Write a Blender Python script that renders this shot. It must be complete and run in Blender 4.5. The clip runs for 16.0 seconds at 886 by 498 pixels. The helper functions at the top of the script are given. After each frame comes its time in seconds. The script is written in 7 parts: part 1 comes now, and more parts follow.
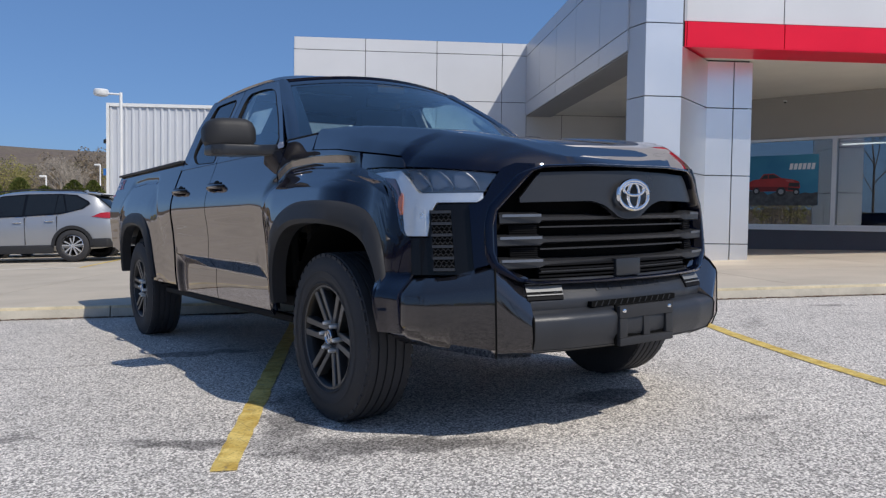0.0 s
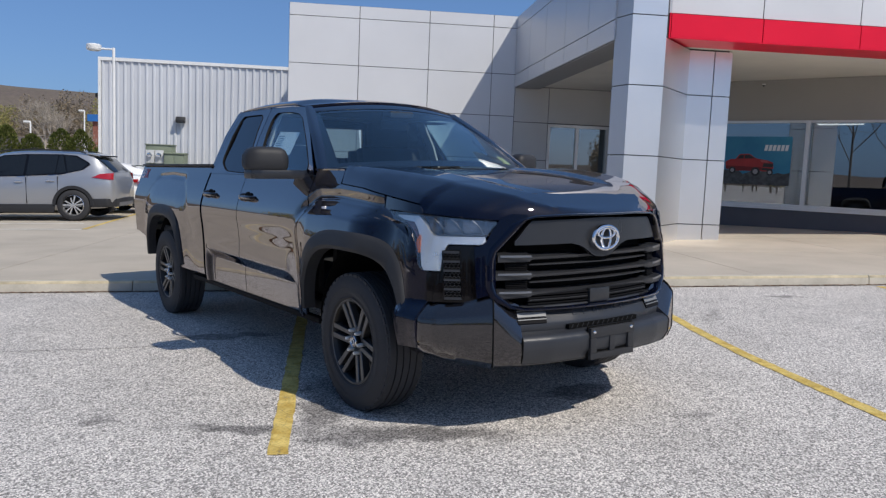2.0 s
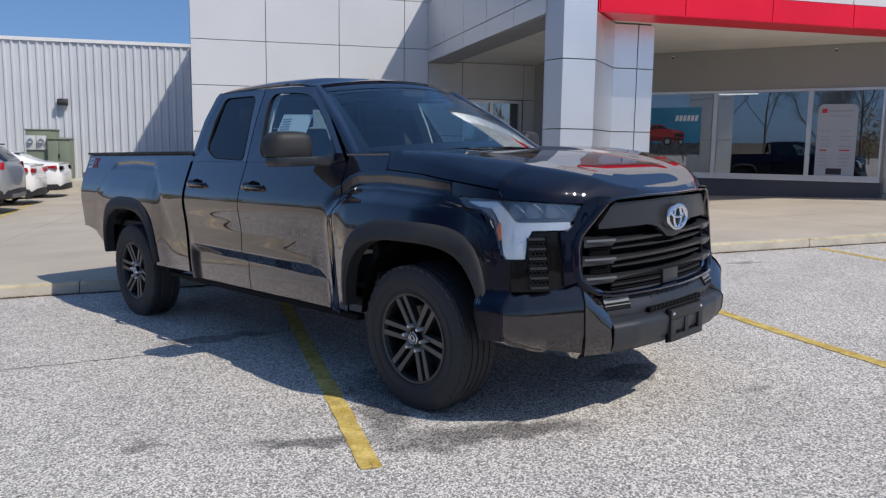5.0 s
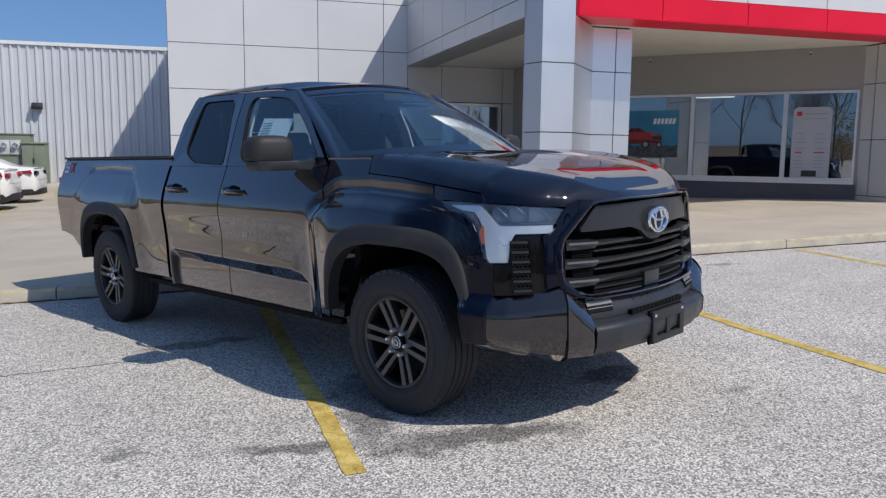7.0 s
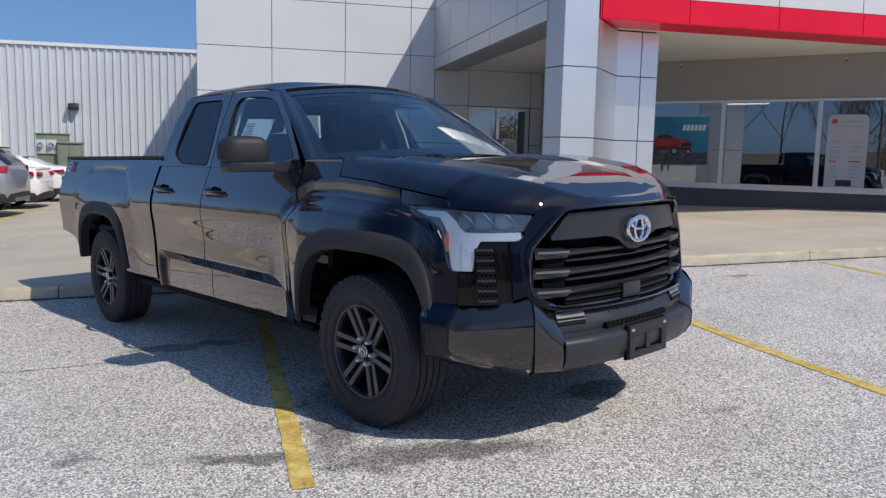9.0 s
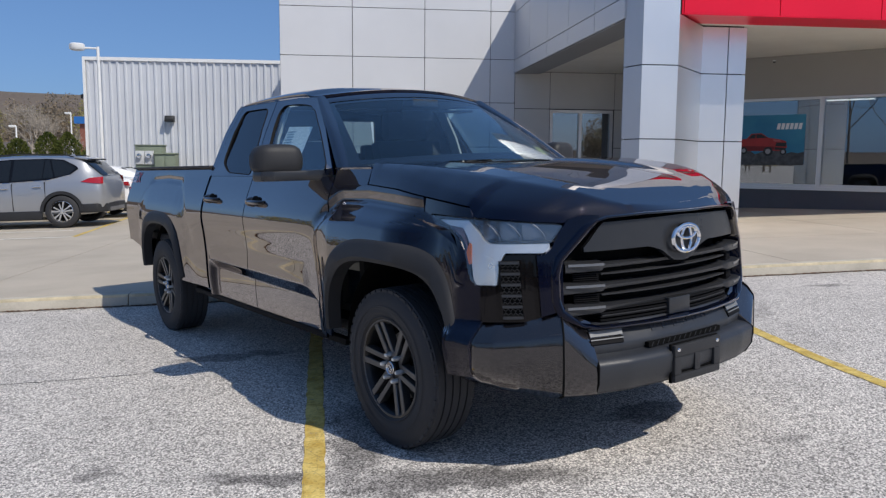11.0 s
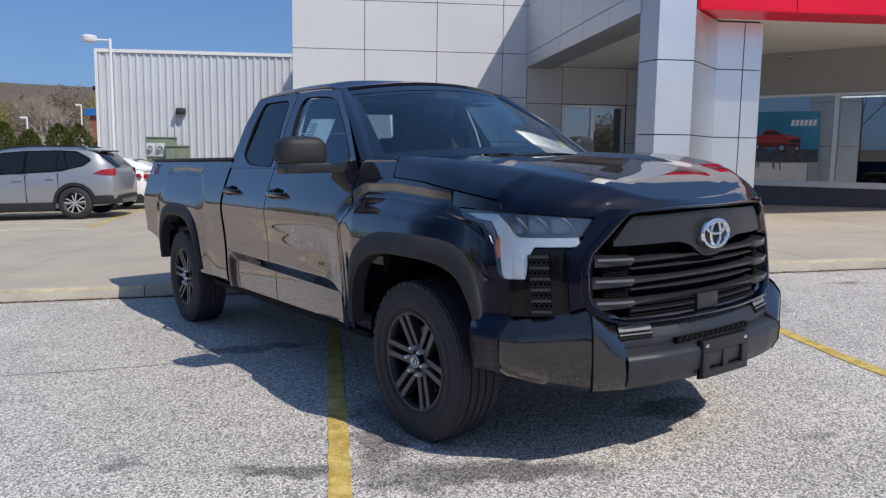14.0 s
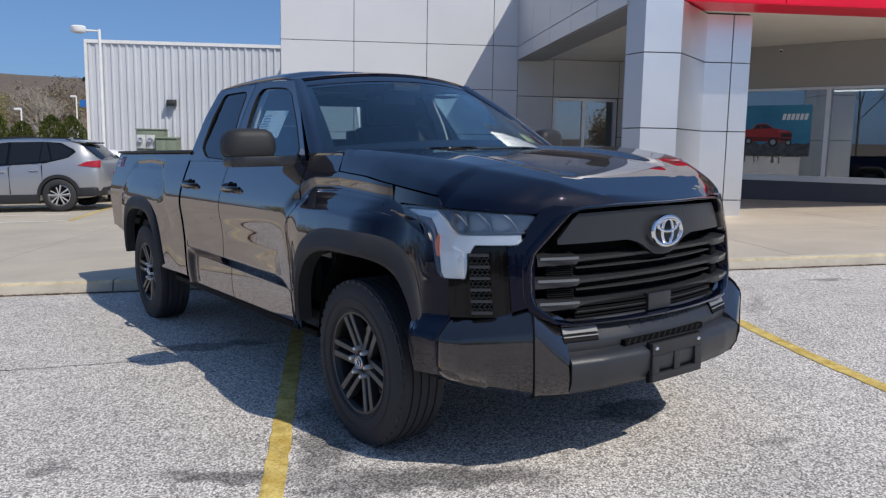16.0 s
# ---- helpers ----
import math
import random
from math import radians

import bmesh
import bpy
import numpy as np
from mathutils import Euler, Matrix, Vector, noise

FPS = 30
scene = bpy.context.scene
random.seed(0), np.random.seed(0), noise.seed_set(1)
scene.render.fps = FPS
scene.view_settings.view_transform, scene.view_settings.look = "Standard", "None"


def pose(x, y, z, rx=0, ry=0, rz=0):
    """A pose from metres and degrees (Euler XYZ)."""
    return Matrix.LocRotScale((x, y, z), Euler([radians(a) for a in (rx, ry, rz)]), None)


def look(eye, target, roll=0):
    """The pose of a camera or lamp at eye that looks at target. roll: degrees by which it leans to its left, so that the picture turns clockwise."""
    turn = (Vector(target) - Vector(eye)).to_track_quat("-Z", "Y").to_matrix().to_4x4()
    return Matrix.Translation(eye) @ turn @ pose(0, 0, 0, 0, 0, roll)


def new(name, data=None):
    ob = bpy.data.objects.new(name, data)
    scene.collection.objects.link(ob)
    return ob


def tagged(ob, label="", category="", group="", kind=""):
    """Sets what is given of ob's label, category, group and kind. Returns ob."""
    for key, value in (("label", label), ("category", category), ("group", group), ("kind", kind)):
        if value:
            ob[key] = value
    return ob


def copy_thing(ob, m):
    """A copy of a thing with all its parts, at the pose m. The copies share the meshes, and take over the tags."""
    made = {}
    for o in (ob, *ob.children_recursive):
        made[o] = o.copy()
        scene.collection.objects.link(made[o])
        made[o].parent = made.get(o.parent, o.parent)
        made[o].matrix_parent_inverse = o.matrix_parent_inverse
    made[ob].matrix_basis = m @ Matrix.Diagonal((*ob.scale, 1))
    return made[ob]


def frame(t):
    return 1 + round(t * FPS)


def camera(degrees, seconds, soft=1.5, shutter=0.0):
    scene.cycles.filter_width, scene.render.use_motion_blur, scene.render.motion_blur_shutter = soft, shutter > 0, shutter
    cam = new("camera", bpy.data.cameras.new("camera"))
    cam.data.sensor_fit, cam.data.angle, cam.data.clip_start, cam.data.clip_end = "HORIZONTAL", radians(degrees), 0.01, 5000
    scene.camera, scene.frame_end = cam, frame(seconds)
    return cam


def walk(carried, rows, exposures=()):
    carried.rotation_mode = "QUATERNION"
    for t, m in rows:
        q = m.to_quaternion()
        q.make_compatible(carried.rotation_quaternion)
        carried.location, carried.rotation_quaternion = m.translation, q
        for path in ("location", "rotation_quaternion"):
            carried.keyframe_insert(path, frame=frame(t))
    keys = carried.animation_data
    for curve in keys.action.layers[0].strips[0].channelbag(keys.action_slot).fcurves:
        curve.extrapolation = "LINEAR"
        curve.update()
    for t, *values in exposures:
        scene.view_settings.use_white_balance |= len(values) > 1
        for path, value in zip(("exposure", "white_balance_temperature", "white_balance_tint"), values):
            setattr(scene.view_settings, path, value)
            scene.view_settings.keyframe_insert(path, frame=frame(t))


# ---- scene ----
cam = camera(60.0, 16.0, soft=1.3)
PATH = [
    (0, (0.296, -0.307, 1.011), (0.463, 1.684, 0.932), 0.8),
    (0.5, (0.286, -0.326, 1.257), (0.487, 1.658, 1.1), 0.4),
    (1, (0.284, -0.62, 1.426), (0.476, 1.362, 1.239), 0.0),
    (1.5, (0.277, -0.927, 1.474), (0.452, 1.058, 1.306), 1.7),
    (2, (0.079, -1.06, 1.462), (0.294, 0.918, 1.258), 2.4),
    (2.5, (-0.176, -1.024, 1.429), (0.117, 0.94, 1.188), 2.0),
    (3, (-0.391, -0.866, 1.423), (-0.028, 1.085, 1.171), 1.3),
    (3.5, (-0.635, -0.764, 1.439), (-0.198, 1.171, 1.184), 1.1),
    (4, (-0.805, -0.644, 1.472), (-0.315, 1.278, 1.217), 1.2),
    (6.3, (-0.867, -0.61, 1.471), (-0.344, 1.304, 1.213), 0.4),
    (6.5, (-0.857, -0.598, 1.469), (-0.325, 1.313, 1.214), 0.3),
    (7, (-0.87, -0.619, 1.474), (-0.312, 1.285, 1.226), 0.6),
    (7.5, (-0.87, -0.634, 1.465), (-0.297, 1.266, 1.219), 1.1),
    (8, (-0.769, -0.611, 1.48), (-0.205, 1.292, 1.233), 1.5),
    (8.5, (-0.608, -0.602, 1.488), (-0.082, 1.312, 1.245), 1.7),
    (9, (-0.483, -0.556, 1.472), (-0.017, 1.374, 1.234), 1.3),
    (9.5, (-0.316, -0.441, 1.478), (0.072, 1.506, 1.242), 0.5),
    (10, (-0.185, -0.408, 1.478), (0.128, 1.554, 1.245), -0.2),
    (10.2, (-0.166, -0.393, 1.495), (0.123, 1.572, 1.258), -0.1),
    (12.3, (-0.105, -0.376, 1.455), (0.105, 1.601, 1.241), 0.6),
    (12.5, (-0.135, -0.401, 1.478), (0.08, 1.575, 1.255), 0.7),
    (13, (-0.174, -0.386, 1.474), (0.044, 1.588, 1.24), 0.8),
    (13.5, (-0.197, -0.36, 1.477), (0.014, 1.614, 1.235), 0.8),
    (14, (-0.218, -0.357, 1.473), (-0.005, 1.617, 1.23), 0.8),
    (14.5, (-0.246, -0.341, 1.469), (-0.026, 1.632, 1.226), 0.6),
    (15, (-0.223, -0.317, 1.462), (0.003, 1.654, 1.217), 0.6),
    (15.5, (-0.094, -0.275, 1.47), (0.129, 1.697, 1.217), 0.9),
    (16, (0.06, -0.241, 1.48), (0.275, 1.73, 1.219), 1.0),
]
walk(cam, [(t, look(eye, target, roll)) for t, eye, target, roll in PATH])

# ---------------------------------------------------------------- light
SUN_FROM = Vector((0.64, -0.76, 1.16)).normalized()
world = bpy.data.worlds.new("world")
scene.world = world
world.use_nodes = True
wn = world.node_tree.nodes
sky = wn.new("ShaderNodeTexSky")
sky.sky_type = "NISHITA"
sky.sun_disc = False
sky.sun_elevation = math.asin(SUN_FROM.z)
sky.sun_rotation = math.atan2(SUN_FROM.x, SUN_FROM.y)
sky.altitude, sky.air_density, sky.dust_density, sky.ozone_density = 900, 0.8, 2.8, 5.0
wn["Background"].inputs["Strength"].default_value = 0.096
deeper = wn.new("ShaderNodeMix")
deeper.data_type, deeper.blend_type = "RGBA", "MULTIPLY"
deeper.inputs[0].default_value = 1.0
deeper.inputs[7].default_value = (0.90, 0.97, 1.06, 1)
world.node_tree.links.new(sky.outputs["Color"], deeper.inputs[6])
even = wn.new("ShaderNodeMix")
even.data_type, even.blend_type = "RGBA", "MIX"
even.inputs[0].default_value = 0.40
even.inputs[7].default_value = (1.32, 2.90, 6.1, 1)
world.node_tree.links.new(deeper.outputs[2], even.inputs[6])
world.node_tree.links.new(even.outputs[2], wn["Background"].inputs["Color"])
sun = new("sun", bpy.data.lights.new("sun", "SUN"))
sun.data.energy, sun.data.angle, sun.data.color = 3.40, radians(0.55), (1.0, 0.935, 0.84)
sun.matrix_world = look(SUN_FROM * 60, (0, 0, 0))
scene.view_settings.exposure = 0.09


# ---------------------------------------------------------------- materials
def material(name, color, rough=0.5, metal=0.0, coat=0.0, spec=0.5, emit=0.0):
    m = bpy.data.materials.new(name)
    m.use_nodes = True
    b = m.node_tree.nodes["Principled BSDF"]
    b.inputs["Base Color"].default_value = (*color, 1)
    b.inputs["Roughness"].default_value = rough
    b.inputs["Metallic"].default_value = metal
    b.inputs["Coat Weight"].default_value = coat
    b.inputs["Coat Roughness"].default_value = 0.03
    b.inputs["Specular IOR Level"].default_value = spec
    if emit:
        b.inputs["Emission Color"].default_value = (*color, 1)
        b.inputs["Emission Strength"].default_value = emit
    return m


def node(m, kind, **values):
    n = m.node_tree.nodes.new(kind)
    for key, value in values.items():
        n.inputs[key.replace("_", " ")].default_value = value
    return n


def link(m, a, b):
    m.node_tree.links.new(a, b)


def coords(m, kind="Object"):
    return m.node_tree.nodes.new("ShaderNodeTexCoord").outputs[kind]


def ramp(m, source, stops):
    r = m.node_tree.nodes.new("ShaderNodeValToRGB")
    els = r.color_ramp.elements
    while len(els) < len(stops):
        els.new(0.5)
    for e, (at, c) in zip(els, stops):
        e.position = at
        e.color = (*c, 1) if isinstance(c, tuple) else (c, c, c, 1)
    link(m, source, r.inputs["Fac"])
    return r.outputs["Color"]


def mix(m, fac, a, b, mode="MIX"):
    n = m.node_tree.nodes.new("ShaderNodeMix")
    n.data_type, n.blend_type = "RGBA", mode
    for socket, value in ((n.inputs[0], fac), (n.inputs[6], a), (n.inputs[7], b)):
        if isinstance(value, (int, float)):
            socket.default_value = value
        elif isinstance(value, tuple):
            socket.default_value = (*value, 1)
        else:
            link(m, value, socket)
    return n.outputs[2]


def maths(m, op, a, b=0.0):
    n = m.node_tree.nodes.new("ShaderNodeMath")
    n.operation = op
    for socket, value in zip(n.inputs, (a, b)):
        if isinstance(value, (int, float)):
            socket.default_value = value
        else:
            link(m, value, socket)
    return n.outputs[0]


def noised(m, scale, detail=4.0, rough=0.55, kind="Object", vector=None):
    n = node(m, "ShaderNodeTexNoise", Scale=scale, Detail=detail, Roughness=rough)
    link(m, vector or coords(m, kind), n.inputs["Vector"])
    return n.outputs["Fac"]


def bump(m, height, strength, distance=0.01):
    n = node(m, "ShaderNodeBump", Strength=strength, Distance=distance)
    link(m, height, n.inputs["Height"])
    link(m, n.outputs["Normal"], m.node_tree.nodes["Principled BSDF"].inputs["Normal"])


def base(m, color):
    link(m, color, m.node_tree.nodes["Principled BSDF"].inputs["Base Color"])


def worn(name, color, rough, vary=0.15, scale=3.0, grain=60.0, relief=0.15, metal=0.0, coat=0.0, spec=0.5, dirt=None):
    """A surface with soft stains, fine grain and a little relief."""
    m = material(name, color, rough, metal, coat, spec)
    big, small = noised(m, scale, 5), noised(m, grain, 3)
    dark = tuple(c * (1 - vary) for c in (dirt or color))
    light = tuple(min(1, c * (1 + vary * 0.6)) for c in color)
    col = mix(m, ramp(m, big, [(0.3, 0.0), (0.7, 1.0)]), dark, light)
    col = mix(m, 0.25 * min(1, vary * 4), col, ramp(m, small, [(0.3, tuple(c * 0.7 for c in color)), (0.7, tuple(min(1, c * 1.2) for c in color))]))
    base(m, col)
    r = m.node_tree.nodes.new("ShaderNodeMapRange")
    r.inputs["To Min"].default_value, r.inputs["To Max"].default_value = max(0, rough - 0.08), min(1, rough + 0.08)
    link(m, big, r.inputs["Value"])
    link(m, r.outputs["Result"], m.node_tree.nodes["Principled BSDF"].inputs["Roughness"])
    if relief:
        bump(m, small, relief, 0.003)
    return m


def asphalt_material():
    m = material("asphalt", (0.2, 0.2, 0.2), 0.9, spec=0.25)
    pos = coords(m)
    stone = node(m, "ShaderNodeTexVoronoi", Scale=106.0)
    link(m, pos, stone.inputs["Vector"])
    tone = ramp(m, stone.outputs["Color"], [(0.14, 0.03), (0.36, 0.30), (0.60, 0.90), (0.9, 1.0)])
    gaps = ramp(m, stone.outputs["Distance"], [(0.3, 1.0), (0.8, 0.30)])
    col = mix(m, 1.0, tone, gaps, "MULTIPLY")
    fine = noised(m, 240, 2, vector=pos)
    col = mix(m, 0.31, col, ramp(m, fine, [(0.40, 0.10), (0.60, 1.0)]))
    patch = noised(m, 1.3, 5, 0.6, vector=pos)
    col = mix(m, 1.0, col, ramp(m, patch, [(0.3, (0.96, 0.905, 0.845)), (0.7, (1.19, 1.12, 1.04))]), "MULTIPLY")
    # old oil and water stains: a place, its half sizes and its turn
    warp = node(m, "ShaderNodeTexNoise", Scale=3.5, Detail=5.0, Roughness=0.65)
    link(m, pos, warp.inputs["Vector"])
    shift = m.node_tree.nodes.new("ShaderNodeVectorMath")
    shift.operation = "MULTIPLY_ADD"
    link(m, warp.outputs["Color"], shift.inputs[0])
    shift.inputs[1].default_value = (0.55, 0.55, 0)
    link(m, pos, shift.inputs[2])
    total = None
    for x, y, a, b, turn, depth in STAINS:
        mp = m.node_tree.nodes.new("ShaderNodeMapping")
        mp.vector_type = "TEXTURE"
        mp.inputs["Location"].default_value = (x + 0.27, y + 0.27, 0)
        mp.inputs["Rotation"].default_value = (0, 0, radians(turn))
        mp.inputs["Scale"].default_value = (a, b, 1000)
        link(m, shift.outputs[0], mp.inputs["Vector"])
        ln = m.node_tree.nodes.new("ShaderNodeVectorMath")
        ln.operation = "LENGTH"
        link(m, mp.outputs[0], ln.inputs[0])
        one = ramp(m, ln.outputs["Value"], [(0.55, depth), (1.0, 0.0)])
        total = one if total is None else maths(m, "MAXIMUM", total, one)
    col = mix(m, total, col, mix(m, 1.0, col, (0.30, 0.30, 0.31), "MULTIPLY"))
    base(m, col)
    bump(m, maths(m, "SUBTRACT", fine, stone.outputs["Distance"]), 0.4, 0.005)
    return m


STAINS = [
    (0.40, 2.93, 0.66, 0.15, 2, 0.85), (-0.55, 3.14, 0.30, 0.11, -6, 0.85), (0.02, 2.98, 0.30, 0.16, 0, 0.7),
    (1.55, 3.72, 0.34, 0.16, 20, 0.85), (0.0, 3.75, 0.60, 0.22, -62, 0.75), (-1.0, 5.5, 0.55, 0.14, 10, 0.7),
    (-1.32, 3.32, 0.10, 0.07, 0, 0.6), (2.09, 3.2, 0.14, 0.07, 20, 0.5), (5.0, 7.3, 0.30, 0.09, 0, 0.7),
    (-0.10, 3.50, 0.19, 0.60, -8, 0.75), (0.10, 4.25, 0.40, 0.12, 20, 0.6),
    (-2.2, 3.0, 0.22, 0.10, 30, 0.35), (3.6, 6.2, 0.5, 0.12, 60, 0.35),
]

ASPHALT = asphalt_material()
CONCRETE = worn("concrete", (0.465, 0.412, 0.338), 0.9, 0.16, 0.8, 90, 0.3, spec=0.2)
KERB_CONCRETE = worn("kerb_concrete", (0.50, 0.46, 0.385), 0.9, 0.25, 3.5, 70, 0.5, spec=0.2)
KERB_YELLOW = worn("worn_kerb_paint", (0.62, 0.53, 0.36), 0.85, 0.3, 5.0, 60, 0.4, spec=0.2, dirt=(0.40, 0.35, 0.25))


def line_paint():
    m = worn("yellow_line_paint", (0.72, 0.55, 0.18), 0.8, 0.2, 6, 120, 0.5, spec=0.2)
    b = m.node_tree.nodes["Principled BSDF"]
    old = b.inputs["Base Color"].links[0].from_socket
    wear = noised(m, 26, 6, 0.7)
    col = mix(m, ramp(m, wear, [(0.60, 0.0), (0.68, 0.85)]), mix(m, ramp(m, noised(m, 9, 5, 0.65), [(0.42, 0.0), (0.62, 0.75)]), old, (0.46, 0.29, 0.05)), (0.22, 0.20, 0.17))
    stone = node(m, "ShaderNodeTexVoronoi", Scale=82.0)
    link(m, coords(m), stone.inputs["Vector"])
    col = mix(m, 1.0, col, ramp(m, stone.outputs["Color"], [(0.05, 0.70), (0.45, 1.0)]), "MULTIPLY")
    split = node(m, "ShaderNodeTexVoronoi", Scale=5.0)
    split.feature = "DISTANCE_TO_EDGE"
    link(m, coords(m), split.inputs["Vector"])
    col = mix(m, ramp(m, split.outputs["Distance"], [(0.005, 0.25), (0.014, 0.0)]), col, (0.06, 0.055, 0.05))
    base(m, col)
    return m


LINE_YELLOW = line_paint()
LINE_WHITE = worn("worn_white_line_paint", (0.72, 0.70, 0.63), 0.85, 0.25, 6, 80, 0.3, spec=0.2)
PANEL_WHITE = worn("white_composite_panel", (0.65, 0.66, 0.68), 0.38, 0.05, 0.5, 200, 0.0, spec=0.4)
PANEL_SILVER = worn("brushed_silver_panel", (0.84, 0.83, 0.815), 0.36, 0.05, 0.5, 200, 0.0, metal=1.0)
PANEL_GREY = worn("silver_composite_panel", (0.52, 0.53, 0.555), 0.35, 0.06, 0.5, 200, 0.0, metal=0.25)
PANEL_RECESS = worn("grey_recess_panel", (0.56, 0.55, 0.53), 0.5, 0.06, 0.6, 150, 0.0)
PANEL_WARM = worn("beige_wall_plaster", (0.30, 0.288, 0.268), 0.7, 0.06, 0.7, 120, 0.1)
JOINT = material("dark_joint", (0.05, 0.05, 0.055), 0.7)
RED = worn("red_fascia_panel", (0.78, 0.010, 0.042), 0.36, 0.08, 0.6, 150, 0.0, spec=0.25)
SOFFIT = worn("cream_soffit_plaster", (0.74, 0.71, 0.64), 0.8, 0.07, 1.0, 90, 0.1)
SOFFIT_DARK = worn("grey_beam_underside", (0.30, 0.30, 0.30), 0.6, 0.08, 1.0, 90, 0.0)
PLINTH = worn("dark_grey_brick_paint", (0.10, 0.10, 0.11), 0.7, 0.12, 2.0, 60, 0.2)
ALUMINIUM = worn("anodised_aluminium", (0.62, 0.62, 0.62), 0.35, 0.05, 3, 200, 0.0, metal=0.8)
METAL_SIDING = worn("pale_metal_siding", (0.575, 0.595, 0.63), 0.45, 0.05, 0.7, 150, 0.0)
# dark grey that carries the dimness of the rooms behind glass
ROOM = worn("dimmed_showroom_wall", (0.10, 0.10, 0.105), 0.8, 0.1, 1, 60, 0.0)
GALVANISED = worn("grey_painted_steel", (0.55, 0.56, 0.56), 0.5, 0.08, 4, 90, 0.0)
WHITE_PAINT = worn("white_painted_steel", (0.80, 0.80, 0.78), 0.4, 0.06, 4, 90, 0.0)
BLACK_METAL = worn("black_metal", (0.02, 0.02, 0.02), 0.5, 0.2, 6, 90, 0.0)
UTILITY_GREEN = worn("green_utility_paint", (0.20, 0.235, 0.17), 0.6, 0.12, 3, 60, 0.05)


def glass_material(name, tint, mirror=0.05, rough=0.0):
    """Clear tinted glass: a see-through sheet with a reflection that grows towards grazing."""
    m = bpy.data.materials.new(name)
    m.use_nodes = True
    nt = m.node_tree
    nt.nodes.clear()
    out = nt.nodes.new("ShaderNodeOutputMaterial")
    clear, gloss = nt.nodes.new("ShaderNodeBsdfTransparent"), nt.nodes.new("ShaderNodeBsdfGlossy")
    clear.inputs["Color"].default_value = (*tint, 1)
    gloss.inputs["Roughness"].default_value = rough
    facing, both = nt.nodes.new("ShaderNodeLayerWeight"), nt.nodes.new("ShaderNodeMixShader")
    facing.inputs["Blend"].default_value = 0.5
    grow = maths(m, "POWER", facing.outputs["Facing"], 4.0)
    nt.links.new(maths(m, "ADD", maths(m, "MULTIPLY", grow, 0.85), mirror), both.inputs[0])
    nt.links.new(clear.outputs[0], both.inputs[1])
    nt.links.new(gloss.outputs[0], both.inputs[2])
    nt.links.new(both.outputs[0], out.inputs["Surface"])
    return m


SHOP_GLASS = glass_material("shop_glass", (0.78, 0.83, 0.85), 0.25)
CAR_GLASS = glass_material("car_glass", (0.80, 0.92, 0.96), 0.075)
REAR_TINT = glass_material("rear_tint_glass", (0.36, 0.41, 0.43), 0.08)
DARK_GLASS = glass_material("privacy_glass", (0.10, 0.12, 0.14), 0.08)


# ---------------------------------------------------------------- mesh helpers
def mesh_object(name, bm, mat, parent=None):
    me = bpy.data.meshes.new(name)
    bmesh.ops.recalc_face_normals(bm, faces=bm.faces[:])
    bm.to_mesh(me)
    bm.free()
    for one in mat if isinstance(mat, (list, tuple)) else (mat,):
        me.materials.append(one)
    me.set_sharp_from_angle(angle=radians(38))
    ob = new(name, me)
    if parent:
        ob.parent = parent
    return ob


def part(name, bm, mat, parent, label=""):
    ob = mesh_object(name, bm, mat, parent)
    return tagged(ob, label) if label else ob


def thing(name, label, category, group="", m=None, kind=""):
    e = new(name)
    if m is not None:
        e.matrix_world = m
    return tagged(e, label, category, group, kind)


def box(bm, lo, hi, bevel=0.0, m=None, mat=0):
    x0, y0, z0 = lo
    x1, y1, z1 = hi
    vs = [bm.verts.new(p) for p in ((x0, y0, z0), (x1, y0, z0), (x1, y1, z0), (x0, y1, z0), (x0, y0, z1), (x1, y0, z1), (x1, y1, z1), (x0, y1, z1))]
    fs = [bm.faces.new([vs[i] for i in f]) for f in ((0, 3, 2, 1), (4, 5, 6, 7), (0, 1, 5, 4), (1, 2, 6, 5), (2, 3, 7, 6), (3, 0, 4, 7))]
    for f in fs:
        f.material_index = mat
    if m is not None:
        bmesh.ops.transform(bm, matrix=m, verts=vs)
    if bevel:
        es = {e for f in fs for e in f.edges}
        bmesh.ops.bevel(bm, geom=list(es), offset=bevel, segments=2, affect="EDGES", profile=0.6)
    return bm


def boxes(*items, bevel=0.0):
    bm = bmesh.new()
    for lo, hi in items:
        one = bmesh.new()
        box(one, lo, hi, bevel)
        join(bm, one)
    return bm


def join(bm, other, m=None):
    if m is not None:
        other.transform(m)
    me = bpy.data.meshes.new("tmp")
    other.to_mesh(me)
    bm.from_mesh(me)
    bpy.data.meshes.remove(me)
    other.free()
    return bm


def prism(points, lo, hi, axis="z", bevel=0.0):
    """A polygon in the other two axes, drawn out along one axis."""
    bm = bmesh.new()

    def at(p, h):
        return {"z": (p[0], p[1], h), "y": (p[0], h, p[1]), "x": (h, p[0], p[1])}[axis]

    a, b = [bm.verts.new(at(p, lo)) for p in points], [bm.verts.new(at(p, hi)) for p in points]
    bm.faces.new(a)
    bm.faces.new(b[::-1])
    for i in range(len(points)):
        j = (i + 1) % len(points)
        bm.faces.new((a[i], b[i], b[j], a[j]))
    bmesh.ops.recalc_face_normals(bm, faces=bm.faces[:])
    if bevel:
        bmesh.ops.bevel(bm, geom=bm.edges[:], offset=bevel, segments=2, affect="EDGES", profile=0.6)
    return bm


